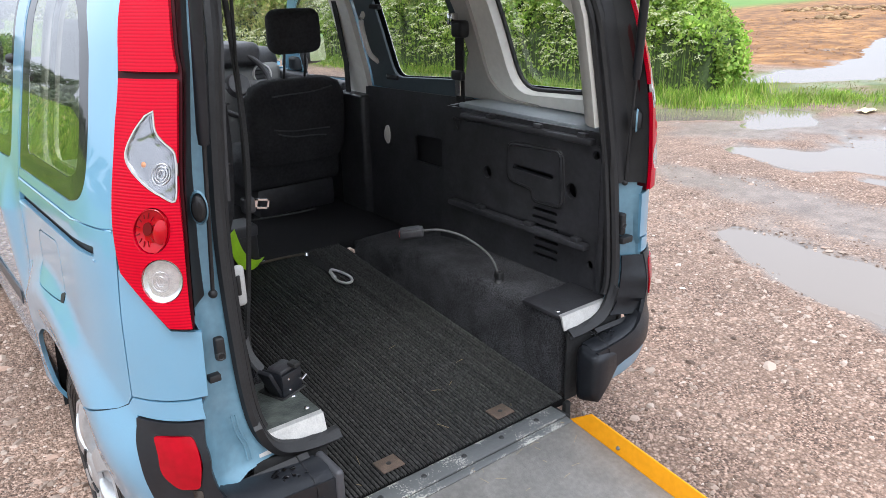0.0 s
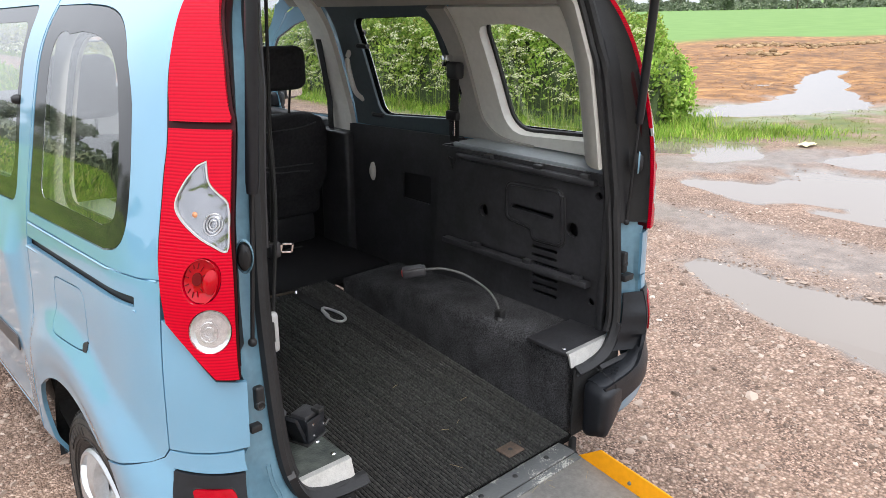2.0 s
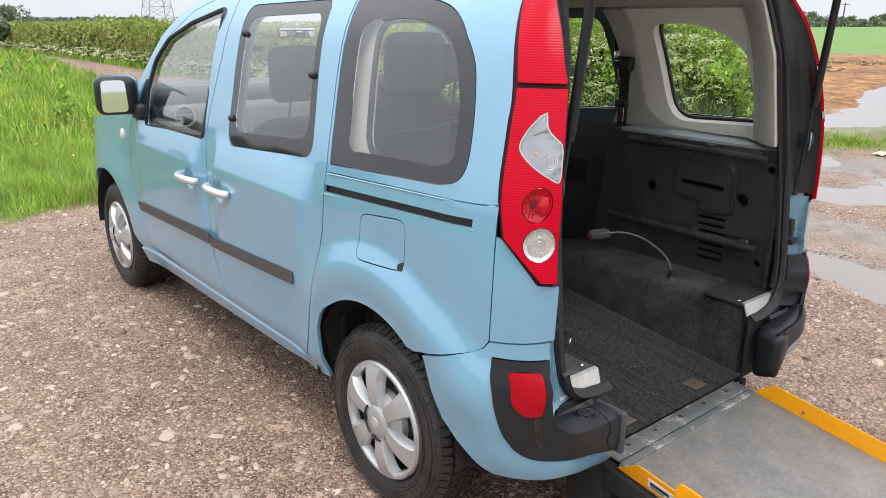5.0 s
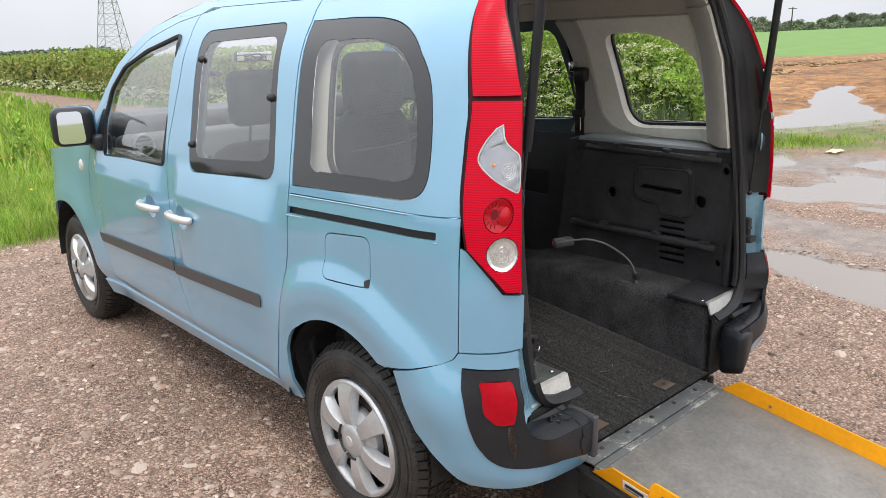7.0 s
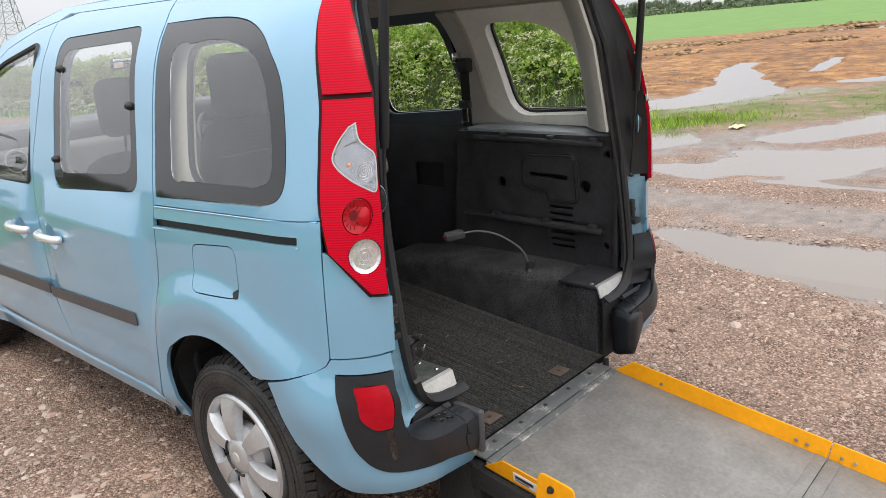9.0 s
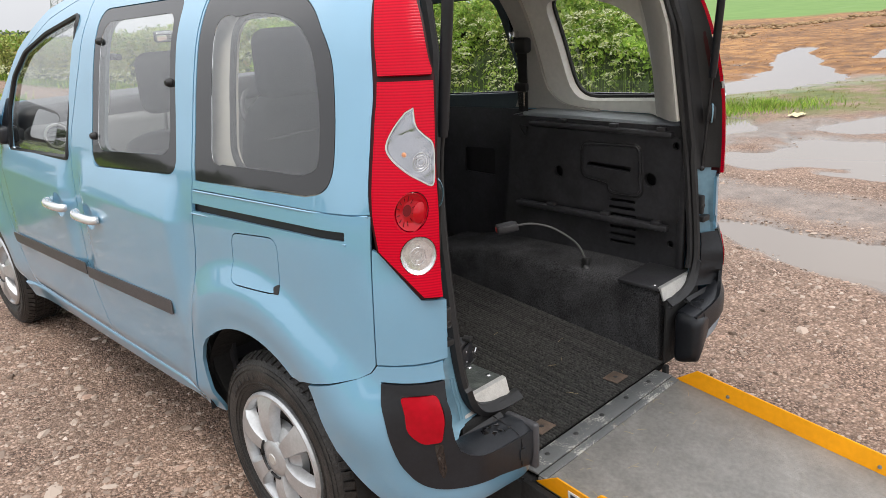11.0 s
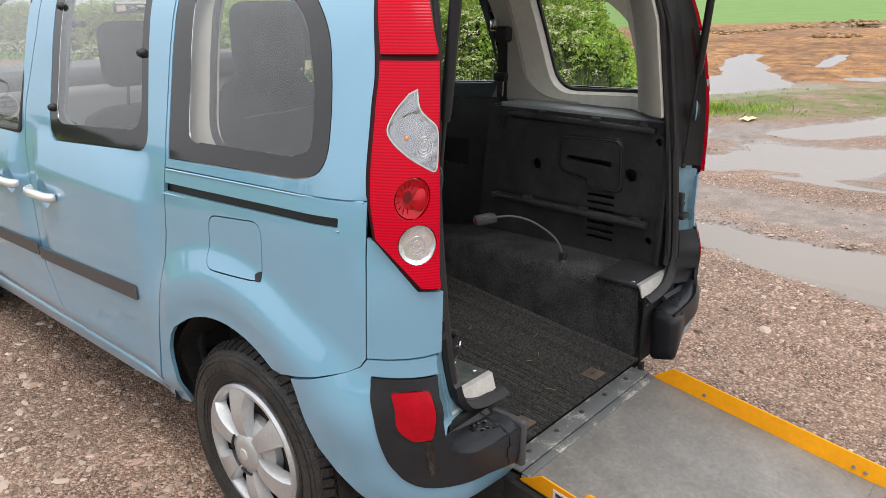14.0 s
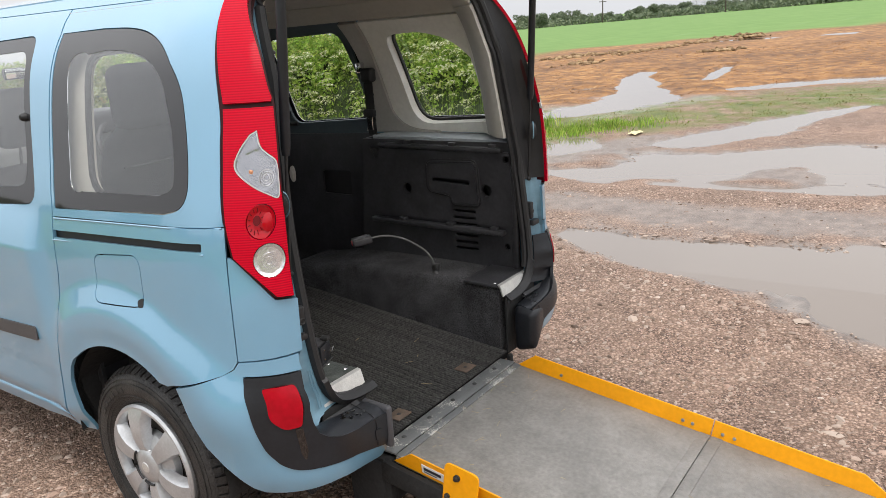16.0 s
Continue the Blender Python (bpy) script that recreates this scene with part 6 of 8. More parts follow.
part("shell", boxed(-0.13, 0.82, 0.4635, 0.025, 0.95, 0.640, 0.012, 3), TRIM, crate)
part("lid", boxed(-0.134, 0.816, 0.600, 0.029, 0.954, 0.648, 0.010, 3), STRIP, crate)

hang = thing("hanging_belt", "black belt strap hanging down to a ratchet on the ledge", "seat belt", "seat belts", at=(-0.50, -0.3, 0.65))
bm = bmesh.new()
ribbon(bm, smooth_line([(-0.470, -0.30, 1.70), (-0.452, -0.30, 1.25), (-0.478, -0.30, 0.95), (-0.507, -0.305, 0.73), (-0.500, -0.33, 0.655)], 6), 0.040, 0.004, (0.6, 0.8, 0))
part("webbing", bm, WEBBING, hang)
bm = bmesh.new()
tube(bm, smooth_line([(-0.462, -0.34, 1.70), (-0.458, -0.30, 1.30), (-0.455, -0.272, 1.10)], 6), 0.004, 6)
part("cord", bm, WEBBING, hang)
part("tongue_grip", boxed(-0.468, -0.286, 1.062, -0.436, -0.258, 1.104, 0.008, 3), TRIM, hang)
bm = bmesh.new()
tm = Matrix.Translation((-0.414, -0.27, 1.078)) @ Matrix.Rotation(radians(12), 4, "Y")
for x0, x1, z0, z1 in ((-0.026, 0.020, 0.008, 0.013), (-0.026, 0.020, -0.013, -0.008), (0.014, 0.020, -0.013, 0.013), (-0.026, -0.012, -0.013, 0.013)):
    box(bm, x0, -0.0015, z0, x1, 0.0015, z1, 0.0006, 1, m=tm)
part("tongue", bm, CHROME, hang, "silver metal tongue")
bm = bmesh.new()
part("guide_plate", boxed(-0.592, -0.466, 0.905, -0.556, -0.444, 1.005, 0.010, 3), PALEGREY, hang, "pale grey buckle")
part("guide_slot", boxed(-0.580, -0.469, 0.935, -0.570, -0.462, 0.985, 0.003, 2), SEAL, hang)
ratchet = thing("belt_retractor", "black belt retractor with bolts standing on the grey ledge", "retractor", "", at=(-0.46, -0.375, 0.5975))
rm = Matrix.Translation((-0.455, -0.372, 0.5985)) @ Matrix.Rotation(radians(20), 4, "Z")
for x0 in (-0.034, 0.028):
    part("side_plate", boxed(x0, -0.034, 0.0, x0 + 0.006, 0.034, 0.066, 0.004, 2, m=rm), BUMPER, ratchet)
bm = bmesh.new()
lathe(bm, [(0.0, -0.027), (0.024, -0.027), (0.024, 0.027), (0.0, 0.027)], rm @ Matrix.Translation((0, 0, 0.036)) @ Matrix.Rotation(radians(90), 4, "Y"), 20)
part("spool", bm, WEBBING, ratchet)
part("front_cover", boxed(-0.036, -0.040, 0.002, 0.036, -0.033, 0.064, 0.004, 2, m=rm), BUMPER, ratchet)
part("top_cover", boxed(-0.030, -0.030, 0.056, 0.030, 0.020, 0.074, 0.006, 2, m=rm), TRIM, ratchet)
part("base_plate", boxed(-0.045, -0.044, -0.001, 0.045, 0.044, 0.003, 0.001, 1, m=rm), STEEL, ratchet)
arm = rm @ Matrix.Translation((-0.042, -0.012, 0.030)) @ Matrix.Rotation(radians(-24), 4, "Y")
part("strap_arm", boxed(-0.008, -0.022, -0.030, 0.004, 0.022, 0.062, 0.004, 2, m=arm), BUMPER, ratchet)
part("lever", boxed(0.006, -0.046, 0.070, 0.030, -0.018, 0.082, 0.003, 2, m=rm), STEEL, ratchet)
part("latch_pin", tube(bmesh.new(), [rm @ Vector((0.020, -0.052, 0.034)), rm @ Vector((0.044, -0.046, 0.036))], 0.0035, 8), CHROME, ratchet)
for bx_, bz_ in ((-0.012, 0.016), (-0.014, 0.048), (0.028, 0.030)):
    bm = bmesh.new()
    lathe(bm, [(0, 0.003), (0.003, 0.0025), (0.0036, 0.0)], rm @ Matrix.Translation((bx_, -0.040, bz_)) @ Matrix.Rotation(radians(90), 4, "X"), 10)
    part("bolt", bm, CHROME, ratchet)
bm = bmesh.new()
ribbon(bm, smooth_line([(-0.495, -0.345, 0.655), (-0.515, -0.325, 0.70), (-0.520, -0.32, 0.745)], 5), 0.036, 0.008, (0.6, 0.8, 0.1))
part("strap_end", bm, mat("grey_strap", (0.09, 0.09, 0.09), 0.7, var=0.2, scale=30), ratchet)
bm = bmesh.new()
ribbon(bm, smooth_line([(-0.540, -0.36, 0.76), (-0.536, -0.365, 0.70), (-0.530, -0.37, 0.66)], 5), 0.012, 0.006, (0.7, 0.7, 0.1))
part("chrome_lever", bm, CHROME, ratchet)

# ---- seats ----
def seat(name, label, x, y, z, back_top, head_top, width=0.50, head=0.30, gap=0.075):
    st = thing(name, label, "seat", "van seats", at=(x, y, z))
    w = width / 2
    bm = bmesh.new()
    rows = []
    lean_ = 0.16
    prof = [(0.0, 0.88, 0.10), (0.12, 0.96, 0.12), (0.3, 1.0, 0.12), (0.55, 1.0, 0.11), (0.78, 0.95, 0.10), (0.92, 0.84, 0.085), (0.985, 0.62, 0.06), (1.0, 0.45, 0.03)]
    b0 = z + 0.28
    for t, ww, dd in prof:
        zz = b0 + (back_top - b0) * t
        yc = y - lean_ * (zz - b0)
        ring = []
        for q in range(20):
            a = 6.2832 * q / 20
            cx, cy = math.cos(a), math.sin(a)
            ring.append(bm.verts.new((x + w * ww * math.copysign(abs(cx) ** 0.45, cx), yc + dd * 0.75 * math.copysign(abs(cy) ** 0.6, cy), zz)))
        rows.append(ring)
    for a, b in zip(rows, rows[1:]):
        for q in range(20):
            bm.faces.new((a[q], a[(q + 1) % 20], b[(q + 1) % 20], b[q]))
    bm.faces.new(rows[0])
    bm.faces.new(rows[-1])
    back = part("backrest", bm, FABRIC, st, angle=60)
    yb = lambda zz: y - lean_ * (zz - b0)
    # map pocket and seams on the back
    zc = b0 + (back_top - b0) * 0.62
    for zz, ww, bend in ((zc + 0.10, 0.16, 0.012), (zc - 0.085, 0.15, -0.012), (zc - 0.115, 0.13, -0.018)):
        bm = bmesh.new()
        tube(bm, [(x + u * ww, yb(zz) - 0.088, zz + bend * u * abs(u) - 0.008 * (1 - u * u)) for u in [-1 + 0.2 * q for q in range(11)]], 0.004, 6)
        part("back_seam", bm, STRIP, back)
    bm = bmesh.new()
    box(bm, x - w * 0.96, y - 0.02, z + 0.14, x + w * 0.96, y + 0.50, z + 0.31, 0.05, 4)
    part("cushion", bm, FABRIC, st, angle=60)
    bm = bmesh.new()
    box(bm, x - w * 0.8, y, z, x + w * 0.8, y + 0.42, z + 0.15, 0.02)
    part("seat_base", bm, TRIM, st)
    bm = bmesh.new()
    zz = (back_top + gap + head_top) / 2
    hh = (head_top - back_top - gap) / 2
    box(bm, x - head / 2, yb(zz) - 0.055, zz - hh, x + head / 2, yb(zz) + 0.055, zz + hh, 0.05, 4)
    hr = part("headrest", bm, FABRIC, st, angle=60)
    for dx_ in (-0.055, 0.055):
        bm = bmesh.new()
        tube(bm, [(x + dx_, yb(back_top) , back_top - 0.03), (x + dx_, yb(zz), zz - hh + 0.02)], 0.006, 8)
        part("headrest_post", bm, STEEL, hr)
    return st


seat("driver_seat", "black cloth driver seat with headrest and back pocket", 0.52, 1.42, 0.46, 1.155, 1.475, 0.55, 0.265, 0.115)
seat("passenger_seat", "black cloth front passenger seat with headrest", -0.40, 1.36, 0.46, 1.155, 1.475)
seat("rear_seat", "dark cloth single rear seat beside the side window", -0.355, 0.58, 0.46, 1.34, 1.555, 0.37, 0.26, -0.02)

# dashboard, wheel, mirror
dash = boxed(XC - 0.80, 2.10, 1.02, XC + 0.80, 2.62, 1.235, 0.07, 4)
part("instrument_hood", boxed(0.30, 2.04, 1.14, 0.68, 2.35, 1.27, 0.04, 4), TRIM, van, angle=60)
part("dashboard", dash, TRIM, van, "dark dashboard", angle=60)
part("dashboard_lower", boxed(XC - 0.79, 2.07, 0.60, XC + 0.79, 2.30, 1.155, 0.05, 4), mat("dashboard_grey", (0.15, 0.155, 0.155), 0.55, var=0.1), van, "pale grey lower dashboard", angle=60)
bm = bmesh.new()
wm = Matrix.Translation((0.50, 1.98, 1.06)) @ Matrix.Rotation(radians(62), 4, "X")
lathe(bm, [(0.185 + 0.016 * math.cos(a), 0.016 * math.sin(a)) for a in [6.2832 * q / 10 for q in range(10)]], wm, 36, closed=True)
sw = part("steering_wheel", bm, TRIM, van, "dark steering wheel")
bm = bmesh.new()
lathe(bm, [(0, 0.01), (0.06, 0.008), (0.075, -0.02), (0.0, -0.05)], wm, 24)
for a in (0, 180, 270):
    box(bm, 0.05, -0.018, -0.016, 0.18, 0.018, -0.004, 0.004, m=wm @ Matrix.Rotation(radians(a), 4, "Z"))
part("wheel_hub", bm, TRIM, sw)
part("rear_view_mirror", boxed(-0.10, 2.03, 1.485, 0.13, 2.06, 1.545, 0.015, 3), BUMPER, van)
part("mirror_pane", boxed(-0.092, 2.026, 1.490, 0.122, 2.031, 1.540, 0.002), MIRROR, van)
for xx in (-0.645, 0.68):
    vm = Matrix.Translation((xx, 2.066, 1.092)) @ Matrix.Rotation(radians(84), 4, "X")
    vent = part("air_vent", lathe(bmesh.new(), [(0.0, -0.006), (0.046, -0.006), (0.050, 0.006)], vm, 28), SEAL, van)
    part("vent_ring", lathe(bmesh.new(), [(0.046, 0.0), (0.049, 0.010), (0.056, 0.010), (0.059, 0.0)], vm, 28), ALU, vent)
    for dz in (-0.022, 0.0, 0.022):
        part("vent_blade", boxed(-0.042, dz - 0.004, -0.004, 0.042, dz + 0.004, 0.004, 0.002, 1, m=vm), TRIM, vent)

# ---- door mirror, kerb side and road side ----
for side in (-1, 1):
    bm = bmesh.new()
    box(bm, -0.125, -0.06, -0.115, 0.115, 0.07, 0.115, 0.055, 4)
    m = Matrix.Translation((XC + side * 0.985, 2.10, 1.215)) @ Matrix.Scale(0.82, 4)
    bmesh.ops.transform(bm, matrix=m @ Matrix.Rotation(radians(side * 10), 4, "Z"), verts=bm.verts)
    dm = part("door_mirror", bm, BUMPER, van, "large black door mirror with blue back", angle=50)
    bm = bmesh.new()
    box(bm, -0.112, 0.0, -0.118, 0.128, 0.085, 0.118, 0.05, 4)
    bmesh.ops.transform(bm, matrix=m @ Matrix.Rotation(radians(side * 10), 4, "Z") @ Matrix.Translation((0.0, 0.004, 0)), verts=bm.verts)
    part("mirror_back", bm, PAINT, dm)
    bm = bmesh.new()
    face = rounded([(-side * -0.100, -0.092), (side * -0.048, -0.092), (side * -0.040, 0.094), (-side * -0.092, 0.094)][::-side], 0.03, 6)
    tip = m @ Matrix.Rotation(radians(side * 10), 4, "Z") @ Matrix.Translation((0, -0.066, 0)) @ Matrix.Rotation(radians(-3.3), 4, "X")
    lo = [bm.verts.new(tip @ Vector((p[0], 0.006, p[1]))) for p in face]
    hi = [bm.verts.new(tip @ Vector((p[0], -0.004, p[1]))) for p in face]
    bm.faces.new(lo)
    bm.faces.new(list(reversed(hi)))
    for q in range(len(face)):
        bm.faces.new((lo[q], lo[(q + 1) % len(face)], hi[(q + 1) % len(face)], hi[q]))
    part("mirror_glass", bm, MIRROR, dm, smooth=False)
    bm = bmesh.new()
    box(bm, XC + side * 0.84, 2.00, 1.095, XC + side * 0.93, 2.10, 1.175, 0.02, 3)
    part("mirror_arm", bm, BUMPER, dm)
    bm = sheet(rounded([(1.975, 1.08), (2.12, 1.08), (2.03, 1.29), (1.985, 1.30)], 0.015), [], FLANK[side], 0.04, 0.008, 0.008, None, sign=side)
    part("mirror_base", bm, BUMPER, dm)

# ---- wheels ----
def build_wheel(x, y, side, turn):
    m = Matrix.Translation((x, y, 0.335)) @ Matrix.Rotation(radians(90 * side), 4, "Y") @ Matrix.Rotation(radians(turn), 4, "Z")
    bm = bmesh.new()
    prof = [(0.200, -0.180), (0.215, -0.192), (0.262, -0.202), (0.296, -0.192), (0.309, -0.172), (0.313, -0.13), (0.314, -0.095), (0.313, -0.06), (0.309, -0.022), (0.297, 0.000), (0.285, 0.006), (0.262, 0.011), (0.235, 0.006), (0.212, -0.004), (0.203, -0.014), (0.200, -0.05)]
    lathe(bm, prof, m, 72, closed=True)
    wh = part("wheel", bm, None, van, "worn black tyre on a silver six-spoke wheel trim")
    wh.data.materials.append(TYRE)
    bm = bmesh.new()
    for rr_, zz_ in ((0.290, 0.0045), (0.2765, 0.0095), (0.236, 0.0075), (0.226, 0.003)):
        tube(bm, [m @ Vector((rr_ * math.cos(6.2832 * q / 60), rr_ * math.sin(6.2832 * q / 60), zz_)) for q in range(61)], 0.0016, 5, cap=False)
    # raised marks on the wall, as plain bars
    for a0 in (20, 200):
        for q in range(6):
            mm = m @ Matrix.Rotation(radians(a0 + 7.5 * q - turn), 4, "Z") @ Matrix.Translation((0.257, 0, 0.0105))
            box(bm, -0.011, -0.010, -0.001, 0.011, 0.010, 0.0012, 0.0006, 1, m=mm)
    part("wall_relief", bm, TYRE, wh, smooth=False)
    # tread blocks
    bm = bmesh.new()
    for k in range(64):
        a = 360 * k / 64
        for r0, dz, ww, sk in ((0.3125, -0.165, 0.030, 9), (0.3145, -0.128, 0.026, -8), (0.3150, -0.095, 0.022, 6), (0.3145, -0.062, 0.026, 8), (0.3115, -0.022, 0.032, -9)):
            tilt_ = -28 if dz > -0.03 else 28 if dz < -0.16 else 0
            mm = m @ Matrix.Rotation(radians(a + (2.8 if sk > 0 else 0)), 4, "Z") @ Matrix.Translation((r0, 0, dz)) @ Matrix.Rotation(radians(tilt_), 4, "Y") @ Matrix.Rotation(radians(sk), 4, "X")
            box(bm, -0.004, -0.0115, -ww / 2, 0.0035, 0.0115, ww / 2, 0, m=mm)
    part("tread", bm, TYRE, wh, smooth=False)
    bm = bmesh.new()
    lathe(bm, [(0.0, -0.045), (0.06, -0.045), (0.10, -0.035), (0.15, -0.055), (0.19, -0.05), (0.203, -0.03)], m, 40)
    part("rim", bm, DRUM, wh)
    for k in range(10):
        bm = bmesh.new()
        lathe(bm, [(0.0, -0.030), (0.016, -0.030), (0.017, -0.05)], m @ Matrix.Rotation(radians(36 * k), 4, "Z") @ Matrix.Translation((0.158, 0, 0)), 12)
        part("rim_hole", bm, SEAL, wh)
    # trim: outer ring, spokes that widen outwards, hub cap
    bm = bmesh.new()
    lathe(bm, [(0.176, -0.022), (0.180, 0.000), (0.188, 0.008), (0.197, 0.008), (0.203, 0.000), (0.202, -0.015)], m, 72)
    cover = part("wheel_trim", bm, SILVER, wh, "silver six-spoke wheel trim, dusty")
    for k in range(6):
        bm = bmesh.new()
        mm = m @ Matrix.Rotation(radians(60 * k), 4, "Z")
        rows = []
        for r, w, h in ((0.050, 0.0215, 0.016), (0.075, 0.0235, 0.023), (0.105, 0.0270, 0.026), (0.135, 0.0310, 0.024), (0.165, 0.0365, 0.018), (0.192, 0.046, 0.007)):
            sec = [(-1.22, -0.034), (-1.0, -0.007), (-0.90, 0.0), (0.0, 0.0015), (0.90, 0.0), (1.0, -0.007), (1.22, -0.034)]
            rows.append([bm.verts.new(mm @ Vector((r * math.cos(u * w / r), r * math.sin(u * w / r), h + d))) for u, d in sec])
        for a, b in zip(rows, rows[1:]):
            for q in range(6):
                bm.faces.new((a[q], a[q + 1], b[q + 1], b[q]))
            bm.faces.new((a[6], a[0], b[0], b[6]))
        bm.faces.new(rows[0])
        bm.faces.new(rows[-1])
        part("spoke", bm, SILVER, cover, angle=16)
    bm = bmesh.new()
    lathe(bm, [(0.0, 0.028), (0.030, 0.027), (0.050, 0.023), (0.057, 0.018), (0.059, 0.008)], m, 36)
    part("hub_cap", bm, SILVER, cover)
    bm = bmesh.new()
    lathe(bm, [(0.050, 0.008), (0.078, 0.000), (0.100, -0.012), (0.106, -0.032)], m, 48)
    part("trim_web", bm, SILVER, cover)
    bm = bmesh.new()
    lathe(bm, [(0.0, 0.030), (0.016, 0.0295), (0.019, 0.027)], m, 20)
    part("hub_badge", bm, ALU, cover)
    bm = bmesh.new()
    for a0 in (50, 103, 156):
        pts = [m @ Vector((0.0630 * math.cos(radians(a0 + 5 * q - turn)), 0.0630 * math.sin(radians(a0 + 5 * q - turn)), 0.0225)) for q in range(10)]
        tube(bm, pts, 0.0042, 6)
    part("hub_slot", bm, SEAL, cover)
    return wh


build_wheel(XC - 0.885, -0.012, -1, 11)
build_wheel(XC - 0.880, 2.70, -1, 40)
build_wheel(XC + 0.885, 0.0, 1, 25)
build_wheel(XC + 0.880, 2.70, 1, 5)

# ---- ramp ----
ramp = thing("wheelchair_ramp", "folding grey wheelchair ramp with yellow edge rails, lowered to the ground", "ramp", at=(XC, -1.6, GZ))
SLOPE = 0.135
rm = Matrix.Translation((0, -0.63, 0.300)) @ Matrix.Rotation(math.atan(SLOPE), 4, "X")
X0, X1 = -0.405, 0.375


def on_ramp(x, d, h=0.0):
    return rm @ Vector((x, -d, h))


first = 0.78
part("deck", box(bmesh.new(), X0, -first + 0.001, -0.022, X1, -0.002, 0.0, 0.003, m=rm), RAMP, ramp, "grey coated ramp deck")
part("deck", box(bmesh.new(), X0, -2.04, -0.022, X1, -first - 0.0005, 0.0, 0.003, m=rm), RAMP, ramp, "grey coated ramp deck")
part("joint_strip", box(bmesh.new(), X0 + 0.004, -first + 0.0, 0.0, X1 - 0.004, -first + 0.035, 0.0035, 0.001, m=rm), RAMP, ramp)
part("joint_strip", box(bmesh.new(), X0 + 0.004, -first - 0.042, 0.0, X1 - 0.004, -first - 0.008, 0.0035, 0.001, m=rm), RAMP, ramp)
# hinge plate to the floor, worn bare along its edges
WORNEDGE = mat("chipped_grey_paint", (0.11, 0.115, 0.115), 0.5, 0.0, color2=(0.12, 0.125, 0.125), scale=9, bump=0.15, bscale=160)
_n, _l = WORNEDGE.node_tree.nodes, WORNEDGE.node_tree.links
_co = _n["Texture Coordinate"]
_sp = _n.new("ShaderNodeSeparateXYZ")
_l.new(_co.outputs["Object"], _sp.inputs[0])
_chip = _n.new("ShaderNodeTexNoise")
_chip.inputs["Scale"].default_value, _chip.inputs["Detail"].default_value = 210, 8
_l.new(_co.outputs["Object"], _chip.inputs["Vector"])
_wv = _n.new("ShaderNodeTexNoise")
_wv.inputs["Scale"].default_value, _wv.inputs["Detail"].default_value = 14, 4
_l.new(_co.outputs["Object"], _wv.inputs["Vector"])
_ad = _n.new("ShaderNodeMath")
_ad.operation = "MULTIPLY"
_l.new(_chip.outputs["Fac"], _ad.inputs[0])
_l.new(_wv.outputs["Fac"], _ad.inputs[1])
_rp = _n.new("ShaderNodeValToRGB")
_rp.color_ramp.elements[0].position, _rp.color_ramp.elements[1].position = 0.325, 0.345
_sum = _ad.outputs[0]
for _edge, _gain in ((-0.563, 0.075), (-0.629, 0.060), (-0.653, 0.045)):
    _d = _n.new("ShaderNodeMath")
    _d.operation = "SUBTRACT"
    _l.new(_sp.outputs["Y"], _d.inputs[0])
    _d.inputs[1].default_value = _edge
    _abs = _n.new("ShaderNodeMath")
    _abs.operation = "ABSOLUTE"
    _l.new(_d.outputs[0], _abs.inputs[0])
    _mr = _n.new("ShaderNodeMapRange")
    _mr.inputs["From Min"].default_value, _mr.inputs["From Max"].default_value = 0.0, 0.009
    _mr.inputs["To Min"].default_value, _mr.inputs["To Max"].default_value = _gain, 0.0
    _l.new(_abs.outputs[0], _mr.inputs["Value"])
    _plus = _n.new("ShaderNodeMath")
    _l.new(_sum, _plus.inputs[0])
    _l.new(_mr.outputs["Result"], _plus.inputs[1])
    _sum = _plus.outputs[0]
_l.new(_sum, _rp.inputs["Fac"])
_mx = _n.new("ShaderNodeMix")
_mx.data_type = "RGBA"
_mx.inputs["B"].default_value = (0.46, 0.45, 0.41, 1)
_l.new(_n["Principled BSDF"].inputs["Base Color"].links[0].from_socket, _mx.inputs["A"])
_l.new(_rp.outputs["Color"], _mx.inputs["Factor"])
_l.new(_mx.outputs["Result"], _n["Principled BSDF"].inputs["Base Color"])
hinge = part("hinge_plate", boxed(X0 + 0.005, -0.628, 0.302, X1 - 0.005, -0.562, 0.309, 0.002), WORNEDGE, ramp, "worn grey hinge plate, paint chipped bare")
part("hinge_flap", box(bmesh.new(), X0 + 0.005, -0.026, 0.0, X1 - 0.005, 0.000, 0.0045, 0.001, m=rm), WORNEDGE, ramp)
for q in range(5):
    bm = bmesh.new()
    lathe(bm, [(0, 0.004), (0.006, 0.003), (0.009, 0.0)], Matrix.Translation((X0 + 0.10 + 0.145 * q, -0.590, 0.309)), 12)
    part("rivet", bm, STEEL, hinge)


